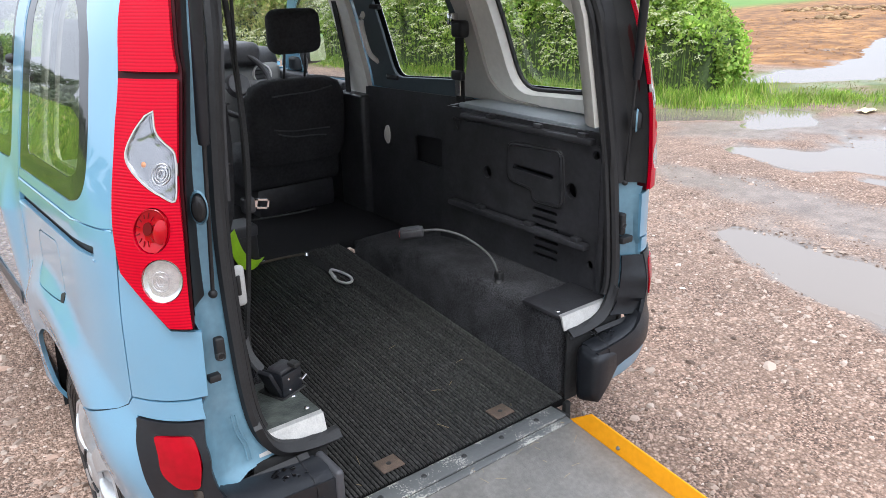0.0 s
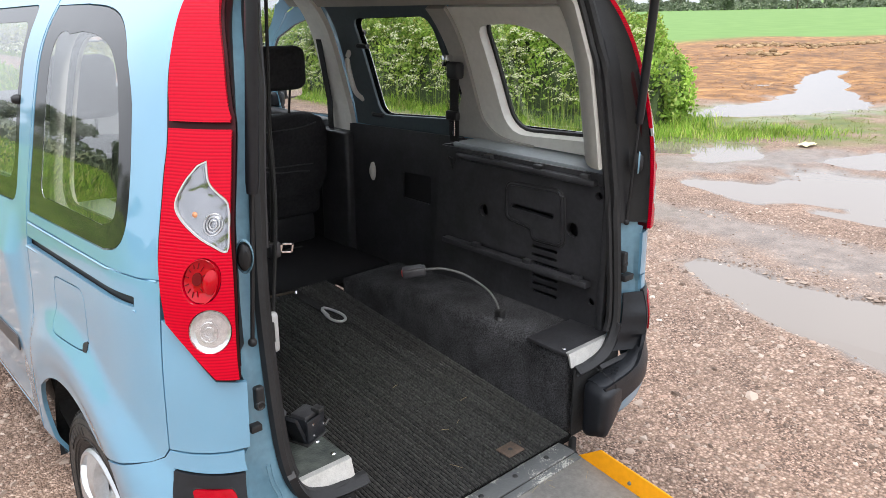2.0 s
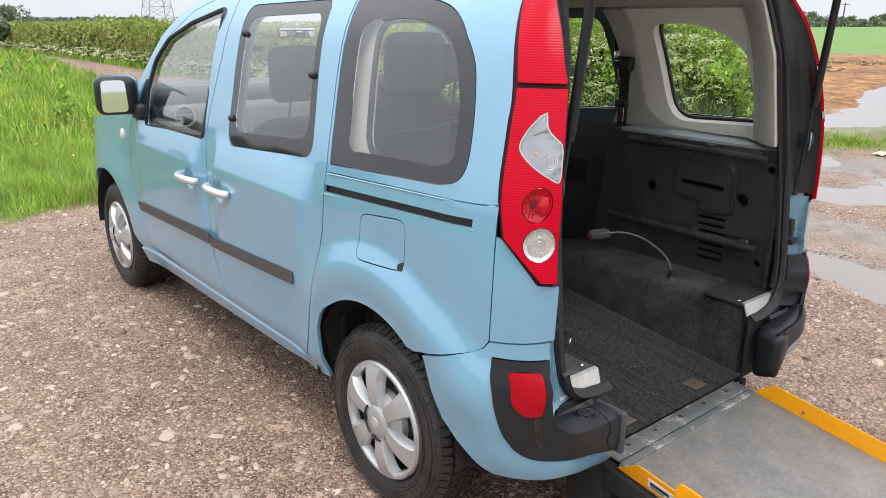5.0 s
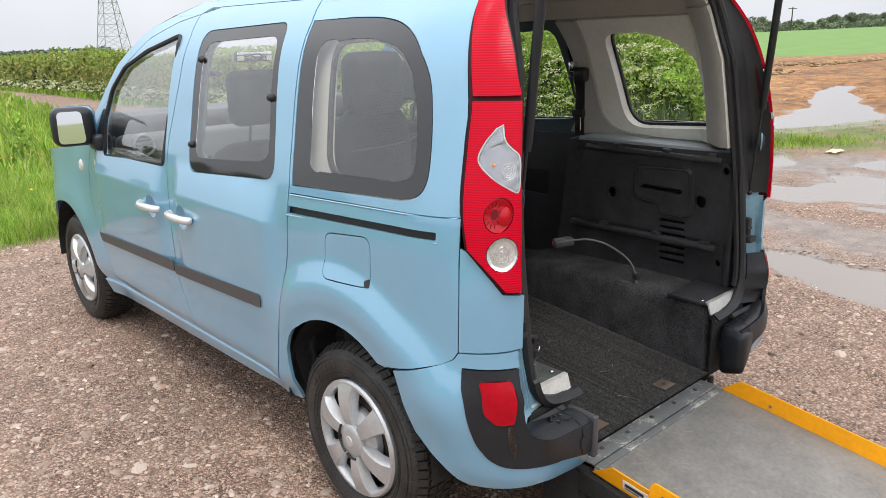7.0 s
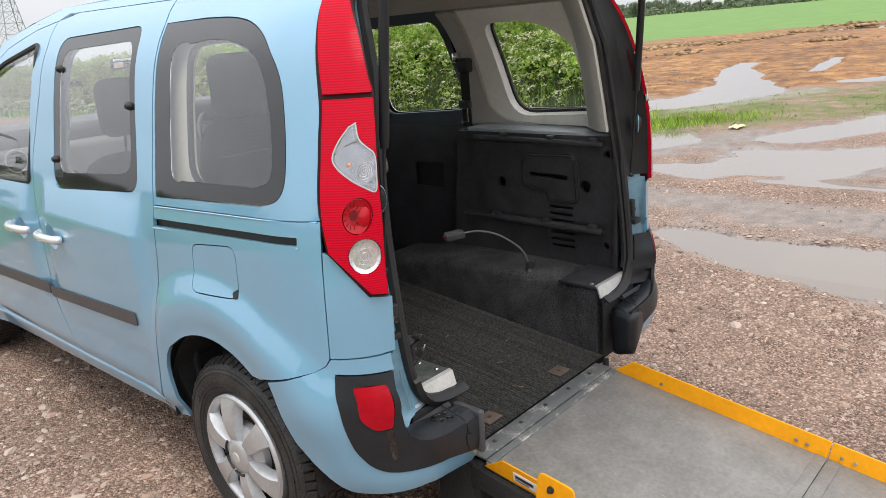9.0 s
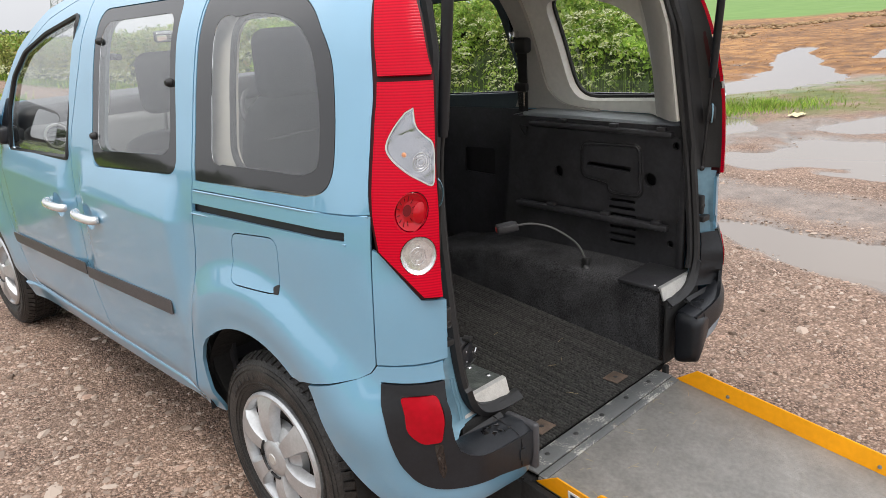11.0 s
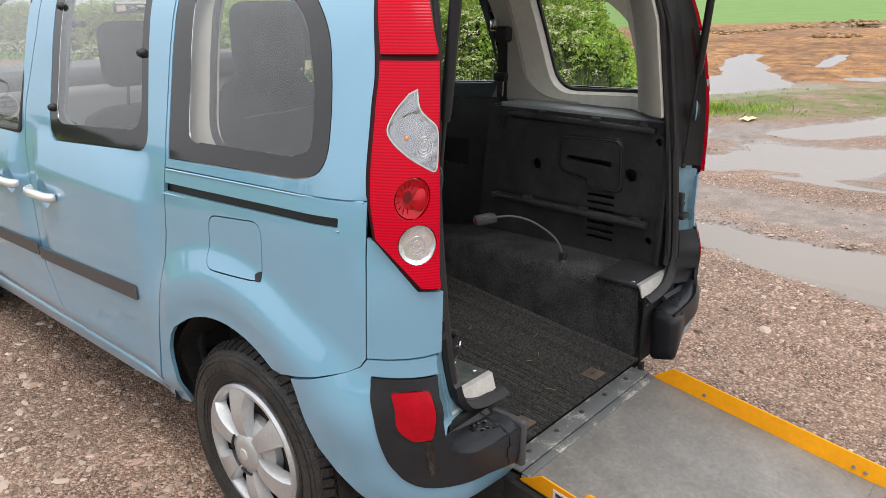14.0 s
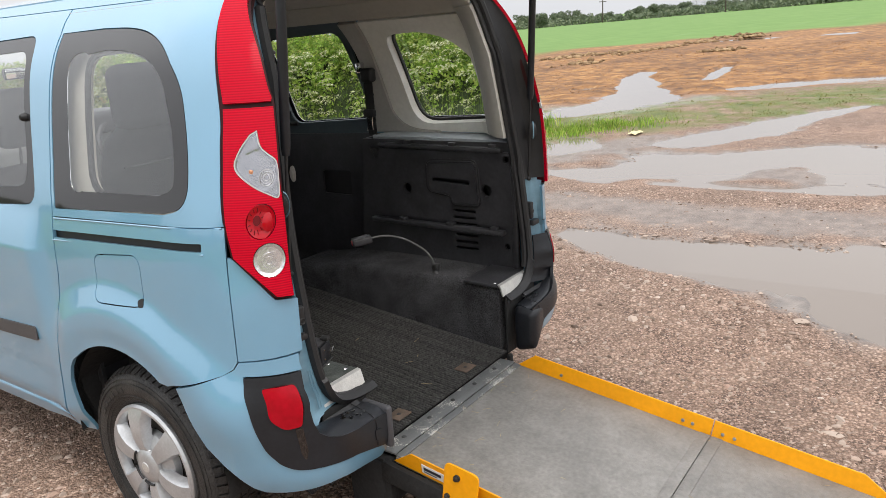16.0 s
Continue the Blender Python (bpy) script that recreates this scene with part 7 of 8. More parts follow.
def rail(x, side, d0, d1, split):
    """A folded yellow edge: upright flange with sloped start."""
    for a, b in ((d0, split - 0.002), (split + 0.002, d1)):
        bm = bmesh.new()
        start, end = (0.075 if a == d0 else 0.0), (0.09 if b == d1 else 0.0)
        outline = [(a, -0.012), (a + start, 0.055), (b - end, 0.055), (b, 0.010), (b, -0.012)] if start or end else [(a, -0.012), (a, 0.055), (b, 0.055), (b, -0.012)]
        lo, hi = [], []
        for d, h in outline:
            lo.append(bm.verts.new(on_ramp(x + side * 0.000 + side * 0.25 * max(h, 0), d, h)))
            hi.append(bm.verts.new(on_ramp(x + side * 0.005 + side * 0.25 * max(h, 0), d, h)))
        bm.faces.new(lo)
        bm.faces.new(list(reversed(hi)))
        for q in range(len(lo)):
            bm.faces.new((lo[q], lo[(q + 1) % len(lo)], hi[(q + 1) % len(lo)], hi[q]))
        bmesh.ops.bevel(bm, geom=list(bm.edges), offset=0.0012, segments=1, affect="EDGES")
        rl = part("edge_rail", bm, YELLOW, ramp, "yellow painted steel edge rail", smooth=False)
        for d in ([0.20] if a == d0 else []) + ([b - 0.10, b - 0.065] if a == d0 else [a + 0.035, a + 0.075]):
            bm = bmesh.new()
            c = on_ramp(x + side * 0.003, d, 0.018)
            lathe(bm, [(0, 0.005), (0.005, 0.004), (0.0065, 0.0)], Matrix.Translation(c) @ Matrix.Rotation(radians(-90 * side + 14 * side), 4, "Y"), 10)
            part("rail_bolt", bm, WORN, rl)


rail(X1, 1, 0.0, 1.34, first)
rail(X0, -1, 0.0, 1.34, first)
# pivot tab with bolts and the maker's label
bm = bmesh.new()
tab = rounded([(0.215, -0.06), (0.215, 0.105), (0.335, 0.105), (0.335, -0.075)], 0.022, 4)
lo = [bm.verts.new(on_ramp(X0 - 0.012 - 0.02, d, h)) for d, h in tab]
hi = [bm.verts.new(on_ramp(X0 - 0.018 - 0.02, d, h)) for d, h in tab]
bm.faces.new(lo)
bm.faces.new(list(reversed(hi)))
for q in range(len(lo)):
    bm.faces.new((lo[q], lo[(q + 1) % len(lo)], hi[(q + 1) % len(lo)], hi[q]))
tabp = part("pivot_tab", bm, YELLOW, ramp, "yellow pivot tab with black bolts", smooth=False)
for d, h, r in ((0.262, 0.068, 0.011), (0.232, -0.01, 0.009), (0.305, -0.022, 0.009)):
    bm = bmesh.new()
    lathe(bm, [(0, 0.014), (0.6 * r, 0.013), (0.7 * r, 0.006), (r, 0.005), (r, 0.0)], Matrix.Translation(on_ramp(X0 - 0.038, d, h)) @ Matrix.Rotation(radians(-90), 4, "Y"), 12)
    part("pivot_bolt", bm, STEEL, tabp)
    bm = bmesh.new()
    lathe(bm, [(0, 0.010), (0.6 * r, 0.009), (r, 0.004), (r, 0.0)], Matrix.Translation(on_ramp(X0 - 0.032, d, h)) @ Matrix.Rotation(radians(90), 4, "Y"), 12)
    part("pivot_bolt", bm, STEEL, tabp)
# black side frame of the ramp mechanism under the kerb-side edge
bm = bmesh.new()
box(bm, X0 - 0.03, -0.30, -0.085, X0 - 0.008, 0.03, -0.014, 0.004, m=rm)
part("side_frame", bm, WELL, ramp, "black steel side frame under the ramp")
bm = bmesh.new()
box(bm, X0 - 0.02, -0.62, 0.09, X0 + 0.02, -0.50, 0.29, 0.01)
box(bm, X1 - 0.02, -0.62, 0.12, X1 + 0.03, -0.50, 0.29, 0.01)
box(bm, X0 - 0.03, -0.60, 0.10, X1 + 0.03, -0.45, 0.28, 0.01)
part("hinge_carrier", bm, WELL, ramp)
# label: a white plate with its lettering as bars
lm = rm @ Matrix.Translation((X0 - 0.0065 - 0.006, -0.165, 0.018)) @ Matrix.Rotation(radians(-14), 4, "Y") @ Matrix.Rotation(radians(-90), 4, "Z") @ Matrix.Rotation(radians(90), 4, "X")
label = part("label_plate", box(bmesh.new(), -0.05, -0.018, -0.0015, 0.05, 0.018, 0.0, 0, m=lm), WHITE, ramp, "white maker's label with dark lettering", smooth=False)
for wx, wy, ww, hh in ((-0.042, -0.004, 0.066, 0.013), (-0.042, -0.013, 0.05, 0.005)):
    part("label_bar", box(bmesh.new(), wx, wy, 0.0, wx + ww, wy + hh, 0.0006, 0, m=lm), INK, label, smooth=False)

# straw bits blown on to the ramp and mat
r = random.Random(77)
bm = bmesh.new()
for k in range(52):
    if k < 42:
        c = on_ramp(r.uniform(X0 + 0.03, X1 - 0.03), abs(r.gauss(0, 0.10)) + 0.004 if k < 25 else r.uniform(0.05, 1.6), 0.0055 if k < 25 else 0.0018)
    else:
        yy = -0.54 + abs(r.gauss(0, 0.25))
        c = Vector((r.uniform(-0.40, 0.40), yy, floor_z(yy) + 0.0012))
    a, h = r.uniform(0, 3.14), r.uniform(0.006, 0.022)
    d = Vector((math.cos(a), math.sin(a), 0.0)) * h
    tube(bm, [c - d, c + Vector((0, 0, 0.001)), c + d], 0.0005, 4)
tagged(part("straw_bits", bm, mat("dry_straw", (0.42, 0.32, 0.17), 0.8, var=0.25, scale=40)), "dry straw bits scattered on ramp and mat", "straw", kind="stuff")

# ---- gravel, grass, hedge and distance ----
STONE = island_mat("gravel_stones", [(0.0, (0.115, 0.080, 0.060)), (0.35, (0.225, 0.163, 0.126)), (0.72, (0.335, 0.253, 0.200)), (0.94, (0.45, 0.355, 0.29)), (1.0, (0.60, 0.505, 0.435))], 0.75)
LEAF = island_mat("hedge_leaves", [(0.0, (0.14, 0.23, 0.04)), (0.5, (0.31, 0.48, 0.085)), (0.85, (0.48, 0.62, 0.13)), (1.0, (0.60, 0.64, 0.22))], 0.5, 0.52, 0.3, 0.35, 1.8)
TIPS = island_mat("young_leaves", [(0.0, (0.14, 0.25, 0.04)), (0.6, (0.26, 0.37, 0.07)), (1.0, (0.40, 0.38, 0.11))], 0.5, 0.35)
BLADE = island_mat("grass_blades", [(0.0, (0.12, 0.235, 0.028)), (0.5, (0.26, 0.42, 0.055)), (0.85, (0.39, 0.49, 0.085)), (1.0, (0.55, 0.52, 0.22))], 0.55, 0.4, 0.3, 0.38, 1.6)
PETAL = island_mat("white_umbels", [(0.0, (0.42, 0.48, 0.20)), (1.0, (0.80, 0.80, 0.58))], 0.7, 0.3)
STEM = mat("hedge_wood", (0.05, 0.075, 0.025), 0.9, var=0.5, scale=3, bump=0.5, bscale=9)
BARK = mat("bark", (0.07, 0.055, 0.04), 0.9, var=0.3, scale=6, bump=0.5, bscale=20)
STRAWMAT = island_mat("straw_litter", [(0.0, (0.17, 0.076, 0.022)), (0.5, (0.32, 0.150, 0.044)), (1.0, (0.48, 0.285, 0.105))], 0.8, patch=0.3, patch_scale=0.7)


OLIVE = island_mat("patchy_short_grass", [(0.0, (0.13, 0.125, 0.035)), (0.5, (0.20, 0.215, 0.05)), (0.85, (0.29, 0.275, 0.09)), (1.0, (0.38, 0.29, 0.14))], 0.6, 0.3, 0.2, 0.4, 1.0)


def stones(n, region, size, seed, spread=0.45, flat=(0.22, 0.5)):
    """Small angular stones lying half sunk."""
    r = np.random.default_rng(seed)
    x0, x1, y0, y1 = region
    x, y = r.uniform(x0, x1, n), r.uniform(y0, y1, n)
    g, st, co_ = cover_of(x, y)
    keep = (g < 0.35) & (st < 0.5) & (pool_depth(x, y) < 0.024)
    for chain in TRACKS:
        keep &= (chain_distance(x, y, chain) + 0.35 * field_noise(x, y, 0.8, 14) > 0.95) | (r.uniform(0, 1, n) < 0.12)
    x, y = x[keep], y[keep]
    n = len(x)
    turn = np.arange(6) * math.pi / 3
    low = np.stack([np.cos(turn), np.sin(turn), np.full(6, -0.35)], 1)
    cap = np.stack([0.62 * np.cos(turn[::2] + 0.5), 0.62 * np.sin(turn[::2] + 0.5), np.full(3, 0.85)], 1)
    form = np.concatenate([low, cap])
    tri = np.array([(0, 1, 6), (1, 7, 6), (1, 2, 7), (2, 3, 7), (3, 8, 7), (3, 4, 8), (4, 5, 8), (5, 6, 8), (5, 0, 6), (6, 7, 8)])
    s = size * np.exp(r.normal(0, spread, n))
    sc = np.stack([s * r.uniform(0.7, 1.6, n), s * r.uniform(0.6, 1.1, n), s * r.uniform(*flat, n)], 1)
    v = form[None] * (1 + r.uniform(-0.30, 0.30, (n, 9, 1))) * sc[:, None]
    a = r.uniform(0, 6.28, n)
    c, sn = np.cos(a)[:, None], np.sin(a)[:, None]
    vx, vy = v[..., 0] * c - v[..., 1] * sn, v[..., 0] * sn + v[..., 1] * c
    z = slope(x, y) + ground_rise(x, y)
    co = np.stack([vx + x[:, None], vy + y[:, None], v[..., 2] + (z + 0.12 * sc[:, 2])[:, None]], -1).reshape(-1, 3)
    f = (tri[None] + 9 * np.arange(n)[:, None, None]).reshape(-1, 3)
    me = raw_mesh("stones", co, f)
    me.shade_flat()
    return me


PALESTONE = island_mat("pale_flat_stones", [(0.0, (0.23, 0.170, 0.133)), (0.45, (0.345, 0.266, 0.213)), (0.78, (0.45, 0.362, 0.298)), (0.93, (0.40, 0.265, 0.20)), (1.0, (0.62, 0.525, 0.455))], 0.75)
tagged(part("gravel", stones(74000, (-4.6, 4.4, -3.6, 5.0), 0.0056, 1, 0.42, (0.35, 0.70)), STONE, smooth=False), "loose pale and brown gravel on the yard", "gravel", kind="stuff")
tagged(part("gravel", stones(8000, (-4.4, 3.4, -3.6, 5.0), 0.0108, 2, 0.36, (0.22, 0.45)), PALESTONE, smooth=False), "larger flat tan stones bedded in the gravel", "gravel", kind="stuff")
tagged(part("gravel", stones(2600, (-4.6, -0.7, -1.5, 5.0), 0.0138, 7, 0.34, (0.20, 0.45)), PALESTONE, smooth=False), "larger flat tan stones bedded in the gravel", "gravel", kind="stuff")
tagged(part("gravel", stones(340, (-4.4, 3.4, -3.6, 5.0), 0.0260, 5, 0.3, (0.08, 0.16)), PALESTONE, smooth=False), "broad flat pale stones flush with the gravel", "gravel", kind="stuff")
tagged(part("gravel", stones(11000, (3.0, 9.0, -4.0, 5.0), 0.0055, 3), STONE, smooth=False), "loose pale and brown gravel on the yard", "gravel", kind="stuff")


def blades(x, y, height, width, seed, bend=0.5):
    """Grass blades as bent, tapered strips."""
    r = np.random.default_rng(seed)
    n = len(x)
    h = height * r.uniform(0.55, 1.25, n)
    w = width * r.uniform(0.7, 1.3, n)
    a, b = r.uniform(0, 6.28, n), r.uniform(0, 6.28, n)
    lean_ = bend * h * r.uniform(0.2, 1.0, n)
    z = slope(x, y) + ground_rise(x, y) - 0.01
    dx, dy, wx, wy = np.cos(a) * lean_, np.sin(a) * lean_, np.cos(b) * w / 2, np.sin(b) * w / 2
    rows = [np.stack([x - wx, y - wy, z], 1), np.stack([x + wx, y + wy, z], 1),
            np.stack([x + 0.35 * dx - 0.8 * wx, y + 0.35 * dy - 0.8 * wy, z + 0.6 * h], 1), np.stack([x + 0.35 * dx + 0.8 * wx, y + 0.35 * dy + 0.8 * wy, z + 0.6 * h], 1),
            np.stack([x + dx, y + dy, z + h * r.uniform(0.85, 1.0, n)], 1)]
    co = np.stack(rows, 1).reshape(-1, 3)
    f = np.array([(0, 1, 3), (0, 3, 2), (2, 3, 4)])
    return raw_mesh("blades", co, (f[None] + 5 * np.arange(n)[:, None, None]).reshape(-1, 3))


def scatter(n, region, seed, want):
    r = np.random.default_rng(seed)
    x, y = r.uniform(region[0], region[1], n), r.uniform(region[2], region[3], n)
    keep = want(x, y) > r.uniform(0, 1, n)
    return x[keep], y[keep]


left_grass = lambda x, y: cover_of(x, y)[0] * (y > 4.5) * (x < hedge_foot(y) - 0.5)
gx, gy = scatter(84000, (-7, 4, 4.6, 9.0), 41, left_grass)
clump = 0.75 + 0.35 * field_noise(gx, gy, 0.8, 44)
edge = smooth01((gy - 4.7) / 0.6)
tagged(part("meadow_grass", blades(gx, gy, np.clip((0.07 + 0.20 * edge) * clump, 0.04, 0.5), 0.0065, 42, 0.8), BLADE), "lush tall green grass beside the yard", "grass", kind="stuff")
gx, gy = scatter(60000, (-16, 9, 9.0, 24.0), 45, left_grass)
tagged(part("meadow_grass", blades(gx, gy, np.clip(0.32 * (0.8 + 0.4 * field_noise(gx, gy, 1.2, 46)), 0.05, 0.7), 0.024, 47, 0.6), BLADE), "lush tall green grass of the field", "grass", kind="stuff")
gx, gy = scatter(24000, (-40, 12, 24.0, 75.0), 48, left_grass)
tagged(part("meadow_grass", blades(gx, gy, 0.34, 0.13, 49, 0.6), BLADE), "lush tall green grass of the field", "grass", kind="stuff")
gx, gy = scatter(15000, (-22, -6.5, -12, 9.0), 50, lambda x, y: cover_of(x, y)[0])
tagged(part("meadow_grass", blades(gx, gy, 0.30, 0.03, 51, 0.6), BLADE), "lush tall green grass of the field", "grass", kind="stuff")

foot_grass = lambda x, y: smooth01((x - hedge_foot(y) - 0.02) / 0.35) * (1 - smooth01((x - hedge_foot(y) - 1.6) / 0.5)) * smooth01((y - 2.9) / 0.3)
gx, gy = scatter(42000, (5.8, 10, 2.6, 13), 52, foot_grass)
fh = np.clip((0.08 + 0.15 * smooth01((gx - hedge_foot(gy)) / 0.9)) * (0.8 + 0.4 * field_noise(gx, gy, 0.7, 53)), 0.03, 0.6)
tagged(part("verge_grass", blades(gx, gy, fh, 0.011, 54, 0.6), BLADE), "long grass along the hedge foot", "grass", kind="stuff")
gx, gy = scatter(26000, (5.0, 16, 13, 60), 55, foot_grass)
tagged(part("verge_grass", blades(gx, gy, 0.28, 0.03, 56, 0.6), BLADE), "long grass along the hedge foot", "grass", kind="stuff")
gx, gy = scatter(60000, (6, 17, -3, 5.0), 57, lambda x, y: np.clip(cover_of(x, y)[0] - 0.35, 0, 1) * (x - hedge_foot(y) < 6) * (pool_depth(x, y) < 0.015))
tagged(part("verge_grass", blades(gx, gy, np.clip(0.022 + 0.022 * field_noise(gx, gy, 0.9, 58) + 0.05 * tuft_share(gx, gy), 0.010, 0.10), 0.010, 59, 1.2), OLIVE), "short patchy grass between track and stubble", "grass", kind="stuff")
gx, gy = scatter(16000, (6.6, 9.0, 1.2, 3.8), 66, lambda x, y: tuft_share(x, y) ** 0.7)
tagged(part("verge_grass", blades(gx, gy, np.clip(0.11 * (0.9 + 0.4 * field_noise(gx, gy, 0.5, 67)), 0.03, 0.2), 0.009, 68, 0.9), BLADE), "lush green tuft of grass at the hedge's end", "grass", kind="stuff")
gx, gy = scatter(50000, (11, 27, -6, 11), 60, lambda x, y: cover_of(x, y)[1] * (1 - cover_of(x, y)[2]) * (pool_depth(x, y) < 0.02) * np.clip(1.15 - 0.03 * x, 0.2, 1))
tagged(part("stubble", blades(gx, gy, 0.022, 0.020, 61, 4.0), STRAWMAT), "flattened brown straw and stubble", "stubble", kind="stuff")


def leaves(pos, size, seed, out=None):
    """Folded diamond leaves at places, turned at random."""
    r = np.random.default_rng(seed)
    n = len(pos)
    d = r.normal(size=(n, 3))
    if out is not None:
        d = d * 0.8 + out
    d /= np.linalg.norm(d, axis=1, keepdims=True)
    t = np.cross(d, r.normal(size=(n, 3)))
    t /= np.linalg.norm(t, axis=1, keepdims=True)
    b = np.cross(d, t)
    s = (size * r.uniform(0.6, 1.4, n))[:, None]
    v = np.stack([pos - t * s, pos - b * s * 0.55 + d * s * 0.15, pos + t * s, pos + b * s * 0.55 + d * s * 0.15], 1)
    f = np.array([(0, 1, 2), (0, 2, 3)])
    return raw_mesh("leaves", v.reshape(-1, 3), (f[None] + 4 * np.arange(n)[:, None, None]).reshape(-1, 3))


def hedge_shell(r, n, y0, y1, top, depth=1.9):
    """Random places near the hedge's face, top, back and end, with the way outwards."""
    y = r.uniform(y0, y1, n)
    ang = r.uniform(0, math.pi, n)
    lump = 1 + 0.13 * field_noise(y * 1.0, ang * 0.7, 0.9, 71) + 0.08 * field_noise(y, ang * 0.5, 0.35, 72)
    half, h = depth / 2 * np.interp(y, [3.4, 3.7, 4.6], [0.25, 0.55, 1.0]), top * np.interp(y, [3.4, 3.55, 3.7, 4.0, 4.5, 4.9], [0.22, 0.44, 0.60, 0.71, 0.9, 1.0])
    cx = hedge_foot(y) + 0.65 + depth / 2
    ca, sa = np.cos(ang), np.sin(ang)
    px = cx - half * lump * np.sign(ca) * np.abs(ca) ** 0.5
    pz = h * lump * np.abs(sa) ** 0.45
    pos = np.stack([px, y, pz], 1)
    out = np.stack([-ca, np.where(y < 4.2, -0.8, 0.0), sa], 1)
    k = r.uniform(0, 0.22, n)[:, None]
    pos = pos - out * k
    pos[:, 2] += slope(pos[:, 0], pos[:, 1])
    return pos, out


FARHEDGE = island_mat("far_hedge_leaves", [(0.0, (0.17, 0.20, 0.06)), (0.5, (0.31, 0.36, 0.10)), (0.85, (0.42, 0.44, 0.14)), (1.0, (0.46, 0.36, 0.15))], 0.6, 0.35)


def hedge(y0, y1, n, size, top, seed, label, leaf=None):
    r = np.random.default_rng(seed)
    h = thing("hedge", label, "hedge", at=(float(hedge_foot(y0)) + 1.6, y0 + 1, float(slope(7.0, y0))))
    bm = bmesh.new()
    prev = None
    for k in range(int((y1 - y0) / 0.25) + 1):
        y = y0 + 0.25 + 0.25 * k
        half, hh = 0.76 * float(np.interp(y, [3.4, 3.7, 4.6], [0.25, 0.55, 1.0])), 0.78 * top * float(np.interp(y, [3.4, 3.55, 3.7, 4.0, 4.5, 4.9], [0.22, 0.44, 0.60, 0.71, 0.9, 1.0]))
        cx = float(hedge_foot(y)) + 1.6
        row = []
        for q in range(13):
            a = math.pi * q / 12
            ca, sa = math.cos(a), math.sin(a)
            lump = 1 + 0.12 * noise.noise((cx + ca, y * 1.3, sa * 2))
            row.append(bm.verts.new((cx - half * lump * math.copysign(abs(ca) ** 0.5, ca), y, float(slope(cx, y)) + hh * lump * abs(sa) ** 0.45)))
        if prev:
            for q in range(12):
                bm.faces.new((prev[q], prev[q + 1], row[q + 1], row[q]))
        else:
            bm.faces.new(row)
        prev = row
    bm.faces.new(prev)
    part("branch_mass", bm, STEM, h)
    pos, out = hedge_shell(r, n, y0, y1, top)
    part("leaves", leaves(pos, size, seed + 1, out * 0.6), leaf or LEAF, h, "dense dark green hawthorn leaves")
    pos, out = hedge_shell(r, n // 2, y0, y1, top * 1.06)
    keep = pos[:, 2] - slope(pos[:, 0], pos[:, 1]) > 0.75 * top
    part("shoot_growth", leaves(pos[keep], size * 0.9, seed + 2, out[keep] * 0.6), TIPS, h, "yellow-green young shoots")
    return h


hedge(3.4, 13.0, 62000, 0.034, 1.55, 80, "dense green hawthorn hedge beside the lane")
hedge(13.0, 30.0, 48000, 0.052, 1.50, 90, "dense green hawthorn hedge further along the lane", FARHEDGE)
hedge(30.0, 110.0, 52000, 0.09, 1.65, 95, "far green hedge with reddish tips along the lane", FARHEDGE)


def umbels(n, y0, y1, size, florets, seed):
    """Cow parsley: flat white flower heads on thin stalks."""
    r = np.random.default_rng(seed)
    y = y0 + (y1 - y0) * r.uniform(0, 1, n)
    patch = field_noise(y, y * 0.3, 1.6, 99)
    keep = patch + r.normal(0, 0.5, n) > -0.4
    y = y[keep]
    n = len(y)
    x = hedge_foot(y) + r.uniform(0.32, 0.70, n) + np.where(y < 4.3, 0.9 * (4.3 - y), 0)
    z = r.uniform(0.35, 1.4, n) if y0 < 12 else r.uniform(0.25, 0.65, n)
    head = np.stack([x, y, slope(x, y) + z], 1)
    a, d = r.uniform(0, 6.28, (n, florets)), size * np.sqrt(r.uniform(0, 1, (n, florets)))
    tilt_ = r.uniform(-0.6, 0.1, n)[:, None]
    pos = head[:, None] + np.stack([np.cos(a) * d, np.sin(a) * d, tilt_ * -np.cos(a) * d - 1.6 * d * d / size * 0.3], -1)
    return head, pos.reshape(-1, 3)


for cnt, y0, y1, sz, fl, ls, sd in ((850, 3.6, 13.0, 0.075, 26, 0.015, 101), (420, 13.0, 32.0, 0.08, 10, 0.028, 102), (420, 32.0, 105.0, 0.12, 6, 0.07, 103)):
    head, pos = umbels(cnt, y0, y1, sz, fl, sd)
    cp = thing("cow_parsley", "white flowering cow parsley standing along the hedge", "wildflowers", kind="stuff", at=tuple(float(v) for v in head.mean(0) * (1, 1, 0)))
    part("flower_heads", leaves(pos, ls, sd + 7, np.array([(0, 0, 1.6)])), PETAL, cp)
    part("stalks", blades(head[:, 0] + 0.03, head[:, 1], 0.8 * (head[:, 2] - slope(head[:, 0], head[:, 1])), 0.005, sd + 9, 0.05), LEAF, cp)

# yellow buttercups and a tall weed in the meadow
r = np.random.default_rng(5)
bx, by = r.uniform(-3, 1.2, 90), r.uniform(5.4, 14, 90)
keep = left_grass(bx, by) > 0.5
bp_ = np.stack([bx, by, slope(bx, by) + r.uniform(0.18, 0.4, 90)], 1)[keep]
BUTTER = mat("buttercup_yellow", (0.75, 0.50, 0.01), 0.5)
tagged(part("buttercups", leaves(np.repeat(bp_, 3, 0) + r.normal(0, 0.008, (3 * len(bp_), 3)), 0.014, 6, np.array([(0, 0, 1.5)])), BUTTER), "scattered yellow buttercups in the meadow", "wildflowers", kind="stuff")


